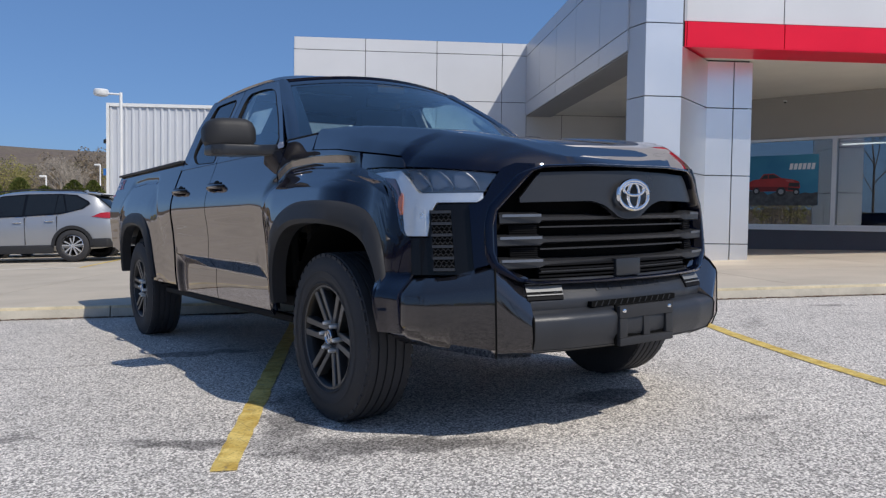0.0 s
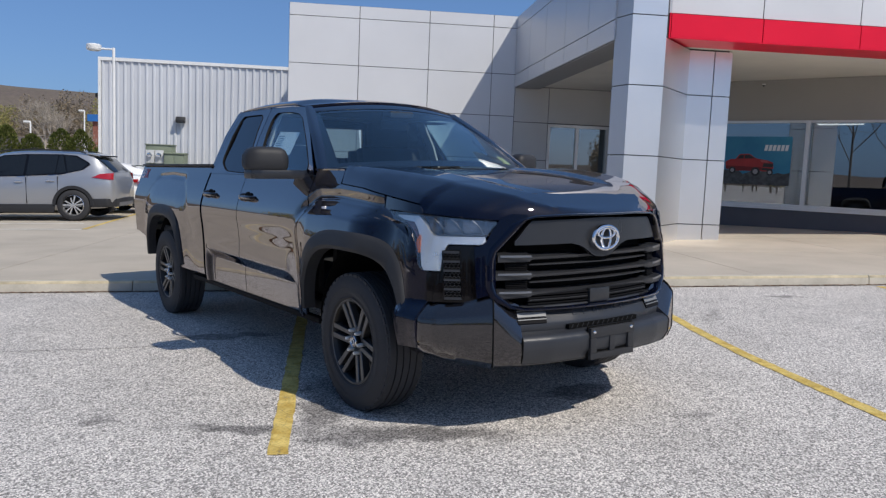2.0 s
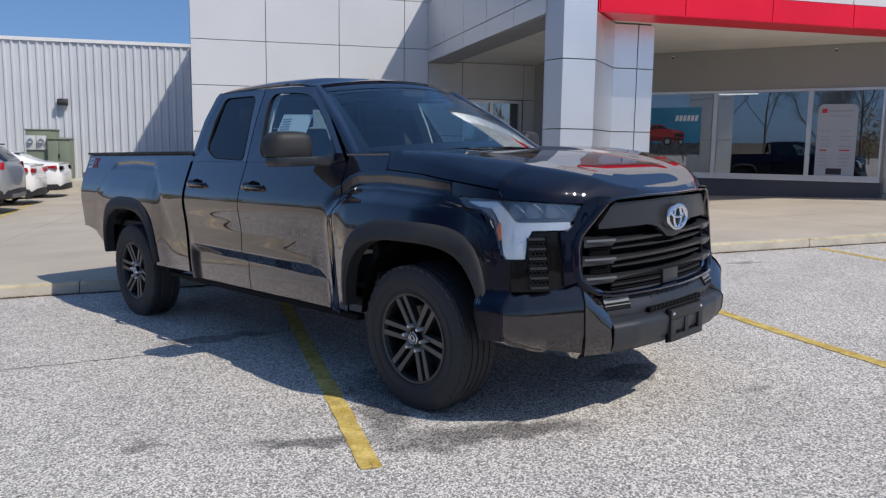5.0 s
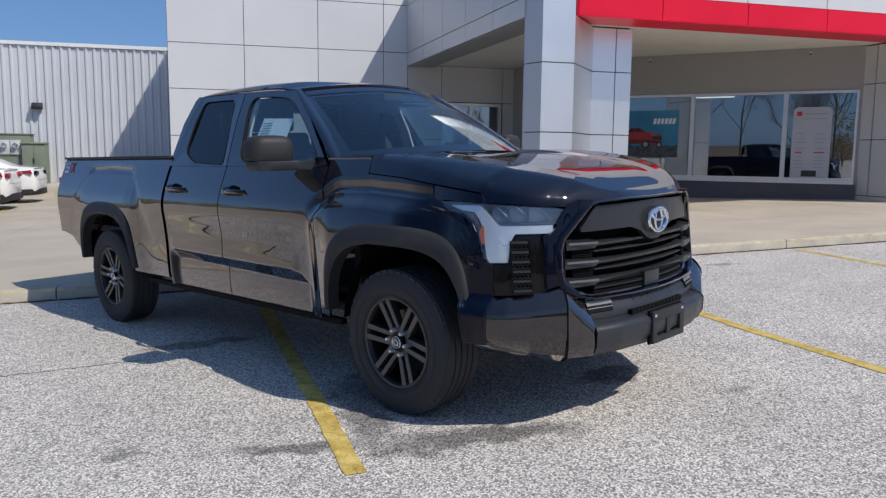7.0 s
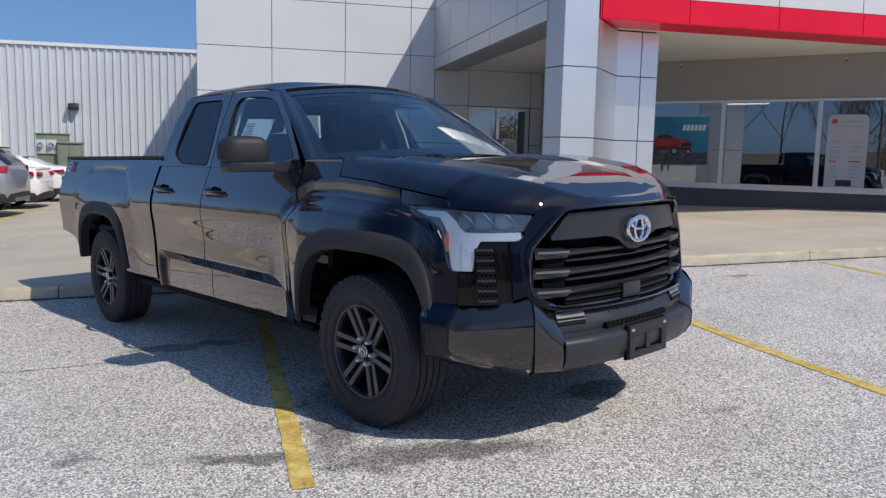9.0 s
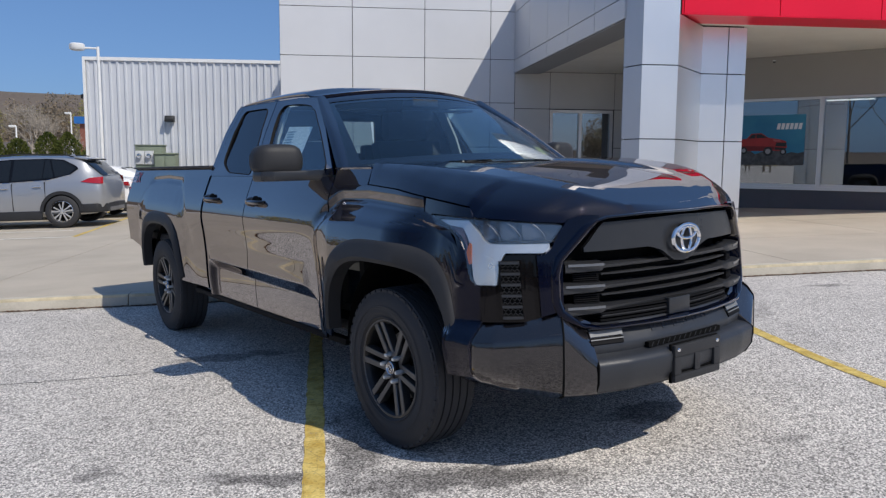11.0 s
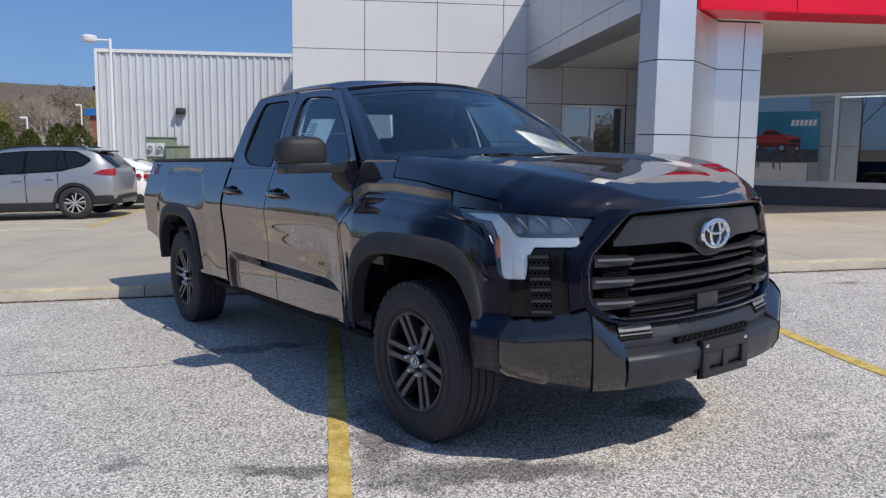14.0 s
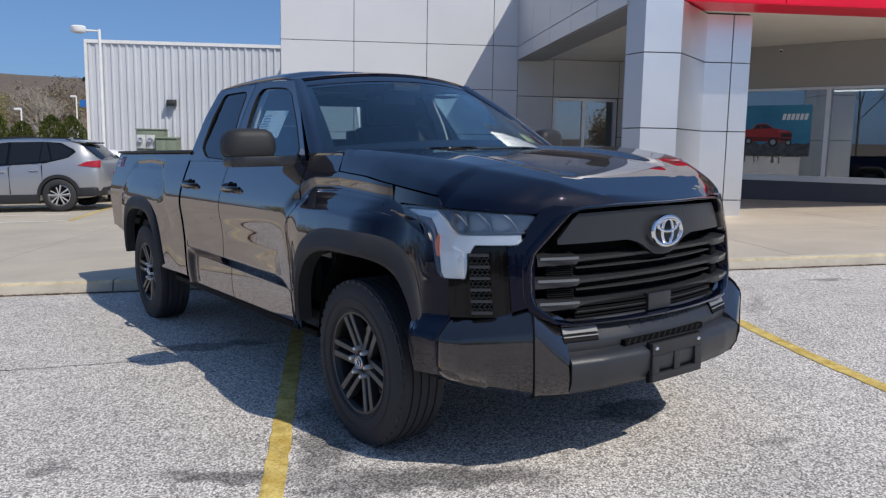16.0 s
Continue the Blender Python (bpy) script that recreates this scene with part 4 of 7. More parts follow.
PILLAR_FOOT = [(0.0, -0.615), (0.12, -0.705), (0.45, -0.955), (0.8, -1.185), (1.0, -1.305)]
PILLAR_RISE = [(0.0, 1.405), (0.12, 1.470), (0.45, 1.655), (0.8, 1.802), (1.0, 1.879)]
for s in (-1, 1):
    def frame_edge(u):
        z = lerp(PILLAR_RISE, u)
        return (lerp(PILLAR_FOOT, u) + 0.004, s * (green(z) - 0.002), z)

    def glass_edge(u):
        p = screen(u, (0.012 + 0.022 * u) if s < 0 else 1 - (0.012 + 0.022 * u))
        return p + Vector((0.004, 0, 0.006))

    def roof_edge(u):
        return Vector(roof_at(u, 0.0 if s < 0 else 1.0)) + Vector((0, 0, 0.001))

    def door_top(u):
        x = -1.30 - 1.325 * u
        z = lerp([(-2.63, 1.900), (-2.36, 1.908), (-2.1, 1.908), (-1.797, 1.905), (-1.55, 1.898), (-1.30, 1.879)], x)
        return (x, s * (green(z) + 0.002), z)

    part("pillar", skin(frame_edge, glass_edge, 0.010), BLACK_PAINT, TRUCK)
    part("roof_rail", skin(door_top, roof_edge, 0.002, 24, 4), BLACK_PAINT, TRUCK)
    back = prism([(-2.618, 1.376), (-2.583, 1.70), (-2.555, 1.906), (-2.62, 1.912), (-2.648, 1.88), (-2.662, 1.70), (-2.66, 1.376)], -0.02, 0.012, "y")
    for v in back.verts:
        v.co.y = s * (green(v.co.z) - 0.012 + v.co.y)
    part("rear_pillar", back, BLACK_PAINT, TRUCK)
    # fender top beside the cowl
    def cap_at(u, v):
        x = -0.655 + 0.393 * u
        y = 0.60 + (half_width(x, 1.415) - 0.60) * v
        return (x, s * y, 1.438 - 0.023 * v ** 3 - 0.004 * (1 - v))
    part("fender_cap", grid(8, 8, cap_at, 0.01), BLACK_PAINT, TRUCK)


windscreen = part("windscreen", grid(12, 20, screen, 0.005), CAR_GLASS, TRUCK)
windscreen.visible_shadow = False
for u0, u1, v0, v1 in ((0.0, 0.075, 0.0, 1.0), (0.85, 0.90, 0.05, 0.95), (0.0, 1.0, 0.0, 0.05), (0.0, 1.0, 0.95, 1.0)):
    part("screen_border", grid(6, 16, lambda u, v: screen(u0 + (u1 - u0) * u, v0 + (v1 - v0) * v) + Vector((0.001, 0, 0.003))), GLOSS_BLACK, windscreen)
part("screen_header", grid(5, 24, lambda u, v: screen(0.895 + 0.105 * u, v) + Vector((0.004 * (1 - u) + 0.002, 0, 0.005 + 0.003 * math.sin(math.pi * u)))), BLACK_PAINT, TRUCK)
part("camera_pod", boxes(((-1.20, -0.10, 1.815), (-1.06, 0.10, 1.865)), bevel=0.015), CABIN, TRUCK)
rear_glass = bmesh.new()
rear_glass.faces.new([rear_glass.verts.new(p) for p in ((-2.615, -0.50, 1.53), (-2.615, 0.50, 1.53), (-2.59, 0.46, 1.81), (-2.59, -0.46, 1.81))])
part("rear_window", rear_glass, REAR_TINT, TRUCK).visible_shadow = False
bm = bmesh.new()
for y0, y1 in ((-0.87, -0.50), (0.50, 0.87)):
    join(bm, prism([(y0, 1.44), (y1, 1.44), (y1 * 0.735 if abs(y1) > 0.6 else y1, 1.88), (y0 * 0.735 if abs(y0) > 0.6 else y0, 1.88)], -2.612, -2.59, "x"))
join(bm, boxes(((-2.64, -0.82, 0.55), (-2.60, 0.82, 1.53)), ((-2.61, -0.60, 1.80), (-2.585, 0.60, 1.90))))
part("cab_rear_wall", bm, BLACK_PAINT, TRUCK)

# hood
def hood_at(u, v):
    y = 2 * v - 1
    ay = abs(y)
    x_rear = -0.36 + 0.105 * ay ** 2
    x_front = 1.008 - 0.160 * ay ** 2
    x = x_rear + (x_front - x_rear) * u
    w = spline([(-0.70, 0.905), (-0.25, 0.908), (0.03, 0.914), (0.20, 0.914), (0.31, 0.908), (0.45, 0.897), (0.564, 0.874), (0.64, 0.842), (0.70, 0.800), (0.78, 0.712), (0.846, 0.612), (1.01, 0.575)], x)
    z_edge = hood_cut(max(x, -0.249)) + 0.005
    top = spline([(-0.70, 1.452), (-0.2, 1.452), (0.2, 1.425), (0.55, 1.375), (0.80, 1.310), (0.93, 1.240), (1.0, 1.210)], x)
    rise = top - z_edge
    shape = min(1.0, (1 - ay) / lerp([(-0.25, 0.05), (0.1, 0.10), (0.4, 0.17), (0.7, 0.27)], x)) ** lerp([(-0.25, 0.5), (0.5, 0.62)], x) * (0.93 + 0.07 * smooth(0.75, 0.3, ay))
    z = z_edge + rise * shape
    fade = smooth(0.92, 0.45, x) * smooth(-0.75, -0.3, x)
    z -= 0.022 * fade * smooth(0.56, 0.44, ay)          # sunken middle between two raised shoulders
    z = min(z, 1.197 - 0.030 * ay ** 2 + 0.50 * max(x_front - x, 0.0) ** 0.62)
    return (x, w * y, max(z, z_edge - 0.01))


hood = part("hood", grid(60, 72, hood_at, 0.012), BLACK_PAINT, TRUCK)
cowl = grid(3, 16, lambda u, v: (-0.33 - 0.22 * u, 0.80 * (2 * v - 1), 1.418 + 0.01 * u), 0.01)
part("cowl", cowl, SEAL, TRUCK)
for y0 in (-0.35, 0.30):
    path = [screen(0.004 + 0.012 * i / 8, 0.5 + (y0 + 0.55 * (i / 8 - 0.5)) / 1.7) + Vector((0.012, 0, -0.020)) for i in range(9)]
    part("wiper", sweep(path, [(-0.006, -0.006), (0.006, -0.006), (0.002, 0.006), (-0.002, 0.006)]), SEAL, TRUCK)
def strip(a0, a1, lo, hi, off, thick, s=-1, na=20, nz=4):
    """A panel that follows the nose between two heights (functions of a)."""
    lo_f = lo if callable(lo) else (lambda a: lo)
    hi_f = hi if callable(hi) else (lambda a: hi)

    def front(u, v, o):
        a = a0 + (a1 - a0) * u
        return nose(a, lo_f(a) + (hi_f(a) - lo_f(a)) * v, o, s)

    bm = bmesh.new()
    F = [[bm.verts.new(front(i / na, j / nz, off)) for j in range(nz + 1)] for i in range(na + 1)]
    B = [[bm.verts.new(front(i / na, j / nz, off - thick)) for j in range(nz + 1)] for i in range(na + 1)]
    for i in range(na):
        for j in range(nz):
            bm.faces.new((F[i][j], F[i + 1][j], F[i + 1][j + 1], F[i][j + 1])).smooth = True
            bm.faces.new((B[i][j + 1], B[i + 1][j + 1], B[i + 1][j], B[i][j]))
        bm.faces.new((F[i + 1][0], F[i][0], B[i][0], B[i + 1][0]))
        bm.faces.new((F[i][nz], F[i + 1][nz], B[i + 1][nz], B[i][nz]))
    for j in range(nz):
        bm.faces.new((F[0][j], F[0][j + 1], B[0][j + 1], B[0][j]))
        bm.faces.new((F[na][j + 1], F[na][j], B[na][j], B[na][j + 1]))
    return bm


# grille
grille = part("grille", strip(-0.70, 0.70, 0.66, 1.20, -0.12, 0.02, na=30), DEEP, TRUCK)
rim_in = [(0.0, 1.184), (0.25, 1.186), (0.44, 1.178), (0.489, 1.164), (0.565, 1.083), (0.648, 0.998), (0.664, 0.94), (0.668, 0.829), (0.655, 0.785), (0.573, 0.716), (0.50, 0.700), (0.25, 0.695), (0.0, 0.695)]


def proud_frame(outline, s):
    """A painted rim round half of the grille, standing a little proud of the nose."""
    bm = bmesh.new()
    fine = []
    for (aa, za), (ab, zb) in zip(outline, outline[1:]):
        fine += [(aa + (ab - aa) * k / 4, za + (zb - za) * k / 4) for k in range(4)]
    fine.append(outline[-1])
    rings = []
    for i, (a, z) in enumerate(fine):
        p, q = fine[max(i - 2, 0)], fine[min(i + 2, len(fine) - 1)]
        da, dz = q[0] - p[0], q[1] - p[1]
        n = math.hypot(da, dz)
        oa, oz = -dz / n, da / n
        wide = 0.013 + 0.029 * smooth(1.172, 1.12, z) * smooth(0.70, 0.78, z)
        rings.append([bm.verts.new(nose(a + oa * o * wide, z + oz * o * wide, d, s)) for o, d in ((0, -0.08), (0, 0.010), (0.12, 0.017), (0.25, 0.019), (0.75, 0.019), (0.9, 0.016), (1.0, 0.008), (1.0, -0.03))])
    for r, q in zip(rings, rings[1:]):
        for k in range(7):
            bm.faces.new((r[k], r[k + 1], q[k + 1], q[k])).smooth = True
    return bm


for s in (-1, 1):
    part("grille_surround", proud_frame(rim_in, s), BLACK_PAINT, TRUCK)
    # body-coloured cheek between grille and lamp
    part("nose_panel", strip(0.480, 0.757, lambda a: lerp([(0.480, 1.170), (0.489, 1.163), (0.565, 1.083), (0.652, 0.994), (0.658, 0.785), (0.757, 0.760)], a), lambda a: lerp([(0.48, 1.196), (0.555, 1.200), (0.61, 1.180), (0.642, 1.142), (0.693, 1.056), (0.725, 1.031), (0.757, 1.028)], a), 0.012, 0.07, s, 40, 8), BLACK_PAINT, TRUCK)


def top_lo(a):
    return lerp([(0.0, 0.955), (0.06, 0.960), (0.14, 1.016), (0.21, 1.037), (0.56, 1.033)], abs(a))


part("grille_top", strip(-0.548, 0.548, top_lo, lambda a: lerp([(0, 1.172), (0.455, 1.160), (0.545, 1.052)], abs(a)), -0.012, 0.03, na=44, nz=6), GRILLE_GREY, grille, "charcoal plastic panel across the grille top")


def bar_between(z, h, a1, bulge, name="grille_bar"):
    def hi(a):
        return z + h * (0.5 + 0.35 * smooth(0.448, 0.462, abs(a)))

    def lo(a):
        return z - h * (0.5 + 0.35 * smooth(0.448, 0.462, abs(a)))

    bm = bmesh.new()
    n = 80
    rings = []
    for i in range(n + 1):
        a = -a1 + 2 * a1 * i / n
        t, b = hi(a), lo(a)
        e = 0.008 * smooth(0.448, 0.462, abs(a))
        prof = [(-0.05, t + 0.006), (-0.016 + e, t), (e, t - h * 0.30), (-0.002 + e, b + h * 0.2), (-0.012 + e, b), (-0.05, b)]
        flat = -0.055 * (1 - (a / a1) ** 2)
        rings.append([bm.verts.new(nose(a, zz, o + flat)) for o, zz in prof])
    for r, q in zip(rings, rings[1:]):
        for k in range(len(r)):
            kk = (k + 1) % len(r)
            bm.faces.new((r[k], r[kk], q[kk], q[k]))
    bm.faces.new(rings[0])
    bm.faces.new(rings[-1][::-1])
    return part(name, bm, GRILLE_GREY, grille)


for z, h, a1 in ((0.964, 0.027, 0.640), (0.870, 0.027, 0.655), (0.774, 0.027, 0.652)):
    bar_between(z, h, a1, 0.0)
    for s in (-1, 1):
        # thin pale strip painted in for the glint on the bar's end
        part("bar_glint", strip(0.468, a1 - 0.012, z + 0.008, z + 0.019, 0.0105, 0.004, s, 6, 1), BAR_GLINT, grille)
    part("grille_slat", strip(-0.46, 0.46, z - 0.040, z - 0.034, -0.035, 0.05, na=24, nz=1), MATTE_BLACK, grille)
for k in range(4):
    part("grille_slat", strip(-0.47, 0.47, 0.712 + 0.016 * k, 0.719 + 0.016 * k, -0.035, 0.05, na=24, nz=1), SEAL, grille)
for s in (-1, 1):
    for z0 in (0.895, 0.800):
        for k in range(5):
            part("grille_fin", strip(0.475, 0.60, z0 + 0.009 * k, z0 + 0.0045 + 0.009 * k, -0.03, 0.02, s, 6, 1), SEAL, grille)
part("sensor_cover", boxes(((0.967, -0.075, 0.700), (0.997, 0.075, 0.778)), bevel=0.006), GRILLE_GREY, grille)

# oval badge of plain rings
badge = part("badge", sweep([(1.027, 0.092 * math.cos(t), 1.062 + 0.064 * math.sin(t)) for t in [2 * math.pi * i / 40 for i in range(40)]], circle(0.0105, 8), closed=True, up=(1, 0, 0)), CHROME, grille, "chrome oval badge")
part("badge_ring", sweep([(1.029, 0.034 * math.cos(t), 1.060 + 0.056 * math.sin(t)) for t in [2 * math.pi * i / 32 for i in range(32)]], circle(0.0075, 8), closed=True, up=(1, 0, 0)), CHROME, badge)
part("badge_bar", sweep([(1.030, 0.062 * math.cos(t), 1.088 + 0.028 * math.sin(t)) for t in [2 * math.pi * i / 32 for i in range(32)]], circle(0.0075, 8), closed=True, up=(1, 0, 0)), CHROME, badge)

# headlights
def lamp_hi(a):
    return lerp([(0.625, 1.157), (0.634, 1.158), (0.872, 1.180), (1.03, 1.189), (1.147, 1.198), (1.28, 1.202), (1.335, 1.162)], a)


def lamp_lo(a):
    """Outer, lower outline of the lamp."""
    return lerp([(0.632, 1.152), (0.691, 1.076), (0.725, 1.033), (0.887, 1.035), (0.916, 0.993), (0.926, 0.894), (1.014, 0.895), (1.04, 0.925), (1.057, 1.0), (1.062, 1.03), (1.093, 1.098), (1.139, 1.134), (1.227, 1.148), (1.335, 1.157)], a)


for s in (-1, 1):
    lamp = part("headlight", strip(0.632, 1.333, lamp_lo, lamp_hi, -0.040, 0.02, s, 90, 8), LAMP_INNER, TRUCK)
    part("lamp_brow", strip(1.028, 1.345, lambda a: lamp_hi(a) + 0.003, lambda a: hood_cut(nose(a, 1.24).x) - 0.003, 0.004, 0.02, s, 24, 6), BLACK_PAINT, TRUCK)
    part("silver_trim", strip(0.695, 1.238, lambda a: lerp([(0.695, 1.048), (0.725, 1.037), (0.887, 1.039), (0.916, 0.993), (0.928, 0.898), (1.014, 0.899), (1.031, 0.93), (1.036, 1.055), (1.063, 1.112), (1.087, 1.147), (1.238, 1.164)], a),
                             lambda a: lerp([(0.695, 1.076), (0.958, 1.078), (0.975, 1.092), (1.010, 1.135), (1.054, 1.180), (1.238, 1.178)], a), -0.008, 0.03, s, 90, 6), SATIN, lamp, "satin silver hooked light trim")
    part("trim_rib", strip(0.936, 0.976, 0.908, lambda a: lerp([(0.936, 1.01), (0.976, 1.03)], a), -0.005, 0.01, s, 6, 4), SATIN, lamp)
    part("amber_strip", strip(1.036, 1.060, lambda a: lerp([(1.036, 0.990), (1.047, 0.988), (1.060, 1.034)], a), lambda a: lerp([(1.036, 1.070), (1.044, 1.085), (1.060, 1.050)], a), -0.004, 0.01, s, 10, 4), AMBER, lamp)
    part("side_marker", strip(1.058, 1.232, lambda a: lerp([(1.058, 1.040), (1.075, 1.085), (1.10, 1.112), (1.14, 1.138), (1.232, 1.152)], a), lambda a: lerp([(1.058, 1.060), (1.075, 1.125), (1.09, 1.149), (1.232, 1.163)], a), -0.010, 0.01, s, 14, 3), MARKER, lamp)
    part("lamp_glass", strip(0.636, 1.330, lambda a: lamp_lo(a) + 0.003, lambda a: lamp_hi(a) - 0.003, 0.004, 0.004, s, 90, 6), LAMP_GLASS, lamp).visible_shadow = False
    for a, lean in ((0.775, 0.055), (0.875, 0.045), (0.965, 0.03)):
        bowl = strip(a - 0.045, a + 0.03, lambda q: 1.092 + 0.4 * abs(q - a), lambda q: 1.165 - 6.0 * (q - a) ** 2, -0.022, 0.015, s, 10, 3)
        part("projector", bowl, LAMP_BOWL, lamp)
        arc = [nose(a - 0.05 - lean * 0.3 + 0.055 * (i / 10) ** 2, 1.090 + 0.078 * i / 10, -0.016, s) for i in range(11)]
        part("projector_rim", sweep(arc, circle(0.003, 6)), RIM_GREY, lamp)
    part("lamp_divider", strip(0.655, 0.93, 1.083, 1.088, -0.012, 0.03, s, 16, 1), MATTE_BLACK, lamp)
    # black panel round the lamp's foot and the mesh vent
    part("vent_surround", strip(0.75, 1.0, 0.735, lambda a: lerp([(0.70, 1.03), (0.885, 1.03), (0.914, 0.99), (0.926, 0.89), (1.0, 0.89)], a), -0.010, 0.02, s, 24, 6), GLOSS_BLACK, TRUCK)
    vent = part("vent", strip(0.828, 0.912, 0.748, 1.006, -0.006, 0.01, s, 8, 4), DEEP, TRUCK)
    for k in range(6):
        z = 0.752 + 0.048 * k
        part("vent_bar", strip(0.832, 0.909, z, z + 0.012, 0.010, 0.02, s, 6, 1), GRILLE_GREY, vent)
        if k == 5:
            break
        for up in (1, -1):
            # two zigzag ribs make a row of small hexagons
            rib = [nose(0.833 + 0.0095 * j, z + 0.030 + up * (0.003 if (j // 1) % 2 else 0.014), 0.001, s) for j in range(9)]
            part("vent_link", sweep(rib, circle(0.0022, 5)), GRILLE_GREY, vent)
    part("vent_frame", join(strip(0.822, 0.831, 0.745, 1.010, 0.004, 0.03, s, 1, 4), strip(0.908, 0.916, 0.745, 1.006, 0.004, 0.03, s, 1, 4)), GLOSS_BLACK, vent)

# front bumper
BPLAN = [(1.087, 0.0), (1.079, 0.20), (1.053, 0.40), (1.009, 0.555), (0.935, 0.685), (0.830, 0.80), (0.728, 0.905), (0.655, 0.943), (0.560, 0.962)]


def bump_loft(i0, i1, section, s):
    """Carries (inward, height) points along a stretch of the bumper's plan."""
    pts = BPLAN[i0:i1 + 1]
    bm = bmesh.new()
    rings, n = [], 24
    for k in range(n + 1):
        t = k / n * (len(pts) - 1)
        i = min(int(t), len(pts) - 2)
        x, y = pts[i][0] + (pts[i + 1][0] - pts[i][0]) * (t - i), pts[i][1] + (pts[i + 1][1] - pts[i][1]) * (t - i)
        j0, j1 = max(i0 + i - 1, 0), min(i0 + i + 2, len(BPLAN) - 1)
        d = Vector((BPLAN[j1][0] - BPLAN[j0][0], BPLAN[j1][1] - BPLAN[j0][1])).normalized()
        nx, ny = d.y, -d.x
        rings.append([bm.verts.new((x + nx * o, s * (y + ny * o), z)) for o, z in section(y)])
    for a, b in zip(rings, rings[1:]):
        for j in range(len(a) - 1):
            bm.faces.new((a[j], a[j + 1], b[j + 1], b[j]))
    for r in (rings[0], rings[-1]):
        bm.faces.new(r)
    return bm


BX = [(p[1], p[0]) for p in BPLAN]
CENTRE = [(-0.20, 0.705), (-0.115, 0.705), (-0.105, 0.700), (-0.064, 0.622), (-0.058, 0.610), (-0.064, 0.577), (-0.022, 0.568), (0.004, 0.552), (0.011, 0.536), (0.006, 0.462), (-0.022, 0.415), (-0.16, 0.405)]
bumper = part("front_bumper", bump_loft(0, 3, lambda y: CENTRE, -1), BUMPER_GREY, TRUCK, "dark grey textured front bumper")
part("bumper_half", bump_loft(0, 3, lambda y: CENTRE, 1), BUMPER_GREY, bumper)


def corner_section(y):
    """From the grille's foot out to the bumper end."""
    def k(a, b):
        return lerp([(0.555, a), (0.685, b)], y)
    return [(-0.20, k(0.715, 0.80)), (k(-0.115, -0.095), k(0.712, 0.792)), (k(-0.058, -0.03), k(0.610, 0.735)), (k(-0.004, 0.0), k(0.562, 0.690)), (0.004, k(0.548, 0.670)), (0.004, 0.47), (-0.018, 0.41), (-0.10, 0.375), (-0.2, 0.375)]


for s in (-1, 1):
    part("bumper_wing", bump_loft(3, 4, corner_section, s), BUMPER_SATIN, bumper, "satin black bumper corner")
    part("bumper_end", bump_loft(4, 8, lambda y: [(-0.16, 0.785), (-0.085, lerp([(0.68, 0.785), (0.94, 0.745)], y)), (-0.004, lerp([(0.68, 0.695), (0.94, 0.660)], y)), (0.002, lerp([(0.68, 0.680), (0.94, 0.645)], y)), (0.004, 0.53), (-0.025, lerp([(0.68, 0.42), (0.94, 0.47)], y)), (-0.09, lerp([(0.68, 0.375), (0.94, 0.43)], y)), (-0.2, 0.43)], s), BUMPER_SATIN, bumper, "satin black bumper end")
    part("chin", bump_loft(0, 4, lambda y: [(-0.03, 0.418), (-0.024, 0.410), (-0.060, 0.396), (-0.20, 0.388), (-0.22, 0.418)], s), MATTE_BLACK, bumper)
    fog = part("fog_light", bump_loft(2, 3, lambda y: [(-0.112, 0.700), (-0.100, 0.702), (-0.055, 0.622), (-0.062, 0.616)], s), SEAL, bumper)
    part("fog_lens", bump_loft(2, 3, lambda y: [(-0.092, 0.682), (-0.088, 0.682), (-0.070, 0.650), (-0.074, 0.648)], s), LAMP_GLASS, fog).visible_shadow = False
    for name, za, zb, mat in (("fog_reflector", 0.655, 0.678, FOG_EDGE), ("fog_edge", 0.684, 0.688, FOG_EDGE), ("fog_edge", 0.640, 0.644, FOG_EDGE)):
        xa, xb = -0.089 + (0.690 - zb) * 0.55, -0.089 + (0.690 - za) * 0.55
        part(name, bump_loft(2, 3, lambda y: [(xa, zb), (xa + 0.003, zb), (xb + 0.003, za), (xb, za)], s), mat, fog)
    for at_plan, section in ((3, lambda y: CENTRE), (4, corner_section)):
        (xa, ya), (xb, yb) = BPLAN[at_plan - 1], BPLAN[at_plan + 1]
        d = Vector((xb - xa, yb - ya)).normalized()
        px, py = BPLAN[at_plan]
        seam = [(px + d.y * o, s * (py - d.x * o), z) for o, z in section(py)[1:-1]]
        part("bumper_seam", sweep(seam, circle(0.0042, 6), up=(0, 1, 0)), DEEP, bumper)
part("lower_slot", boxes(((1.0, -0.26, 0.578), (1.0335, 0.26, 0.602))), DEEP, bumper)
for k in range(13):
    y = -0.245 + 0.038 * k
    part("slot_fin", prism([(y, 0.579), (y + 0.005, 0.579), (y + 0.018, 0.601), (y + 0.013, 0.601)], 1.028, 1.0355, "x"), MATTE_BLACK, bumper)
for k in range(6):
    y = -0.205 + 0.073 * k
    one = boxes(((-0.016, -0.020, 0.0), (0.016, -0.014, 0.0022)), ((-0.016, 0.006, 0.0), (0.016, 0.012, 0.0022)), ((0.010, -0.014, 0.0), (0.016, 0.006, 0.0022)))
    part("raised_mark", join(bmesh.new(), one, Matrix.Translation((lerp(BX, abs(y + 0.02)) - 0.083, y + 0.02, 0.658)) @ Matrix.Rotation(radians(63), 4, "Y")), BUMPER_GREY, bumper)
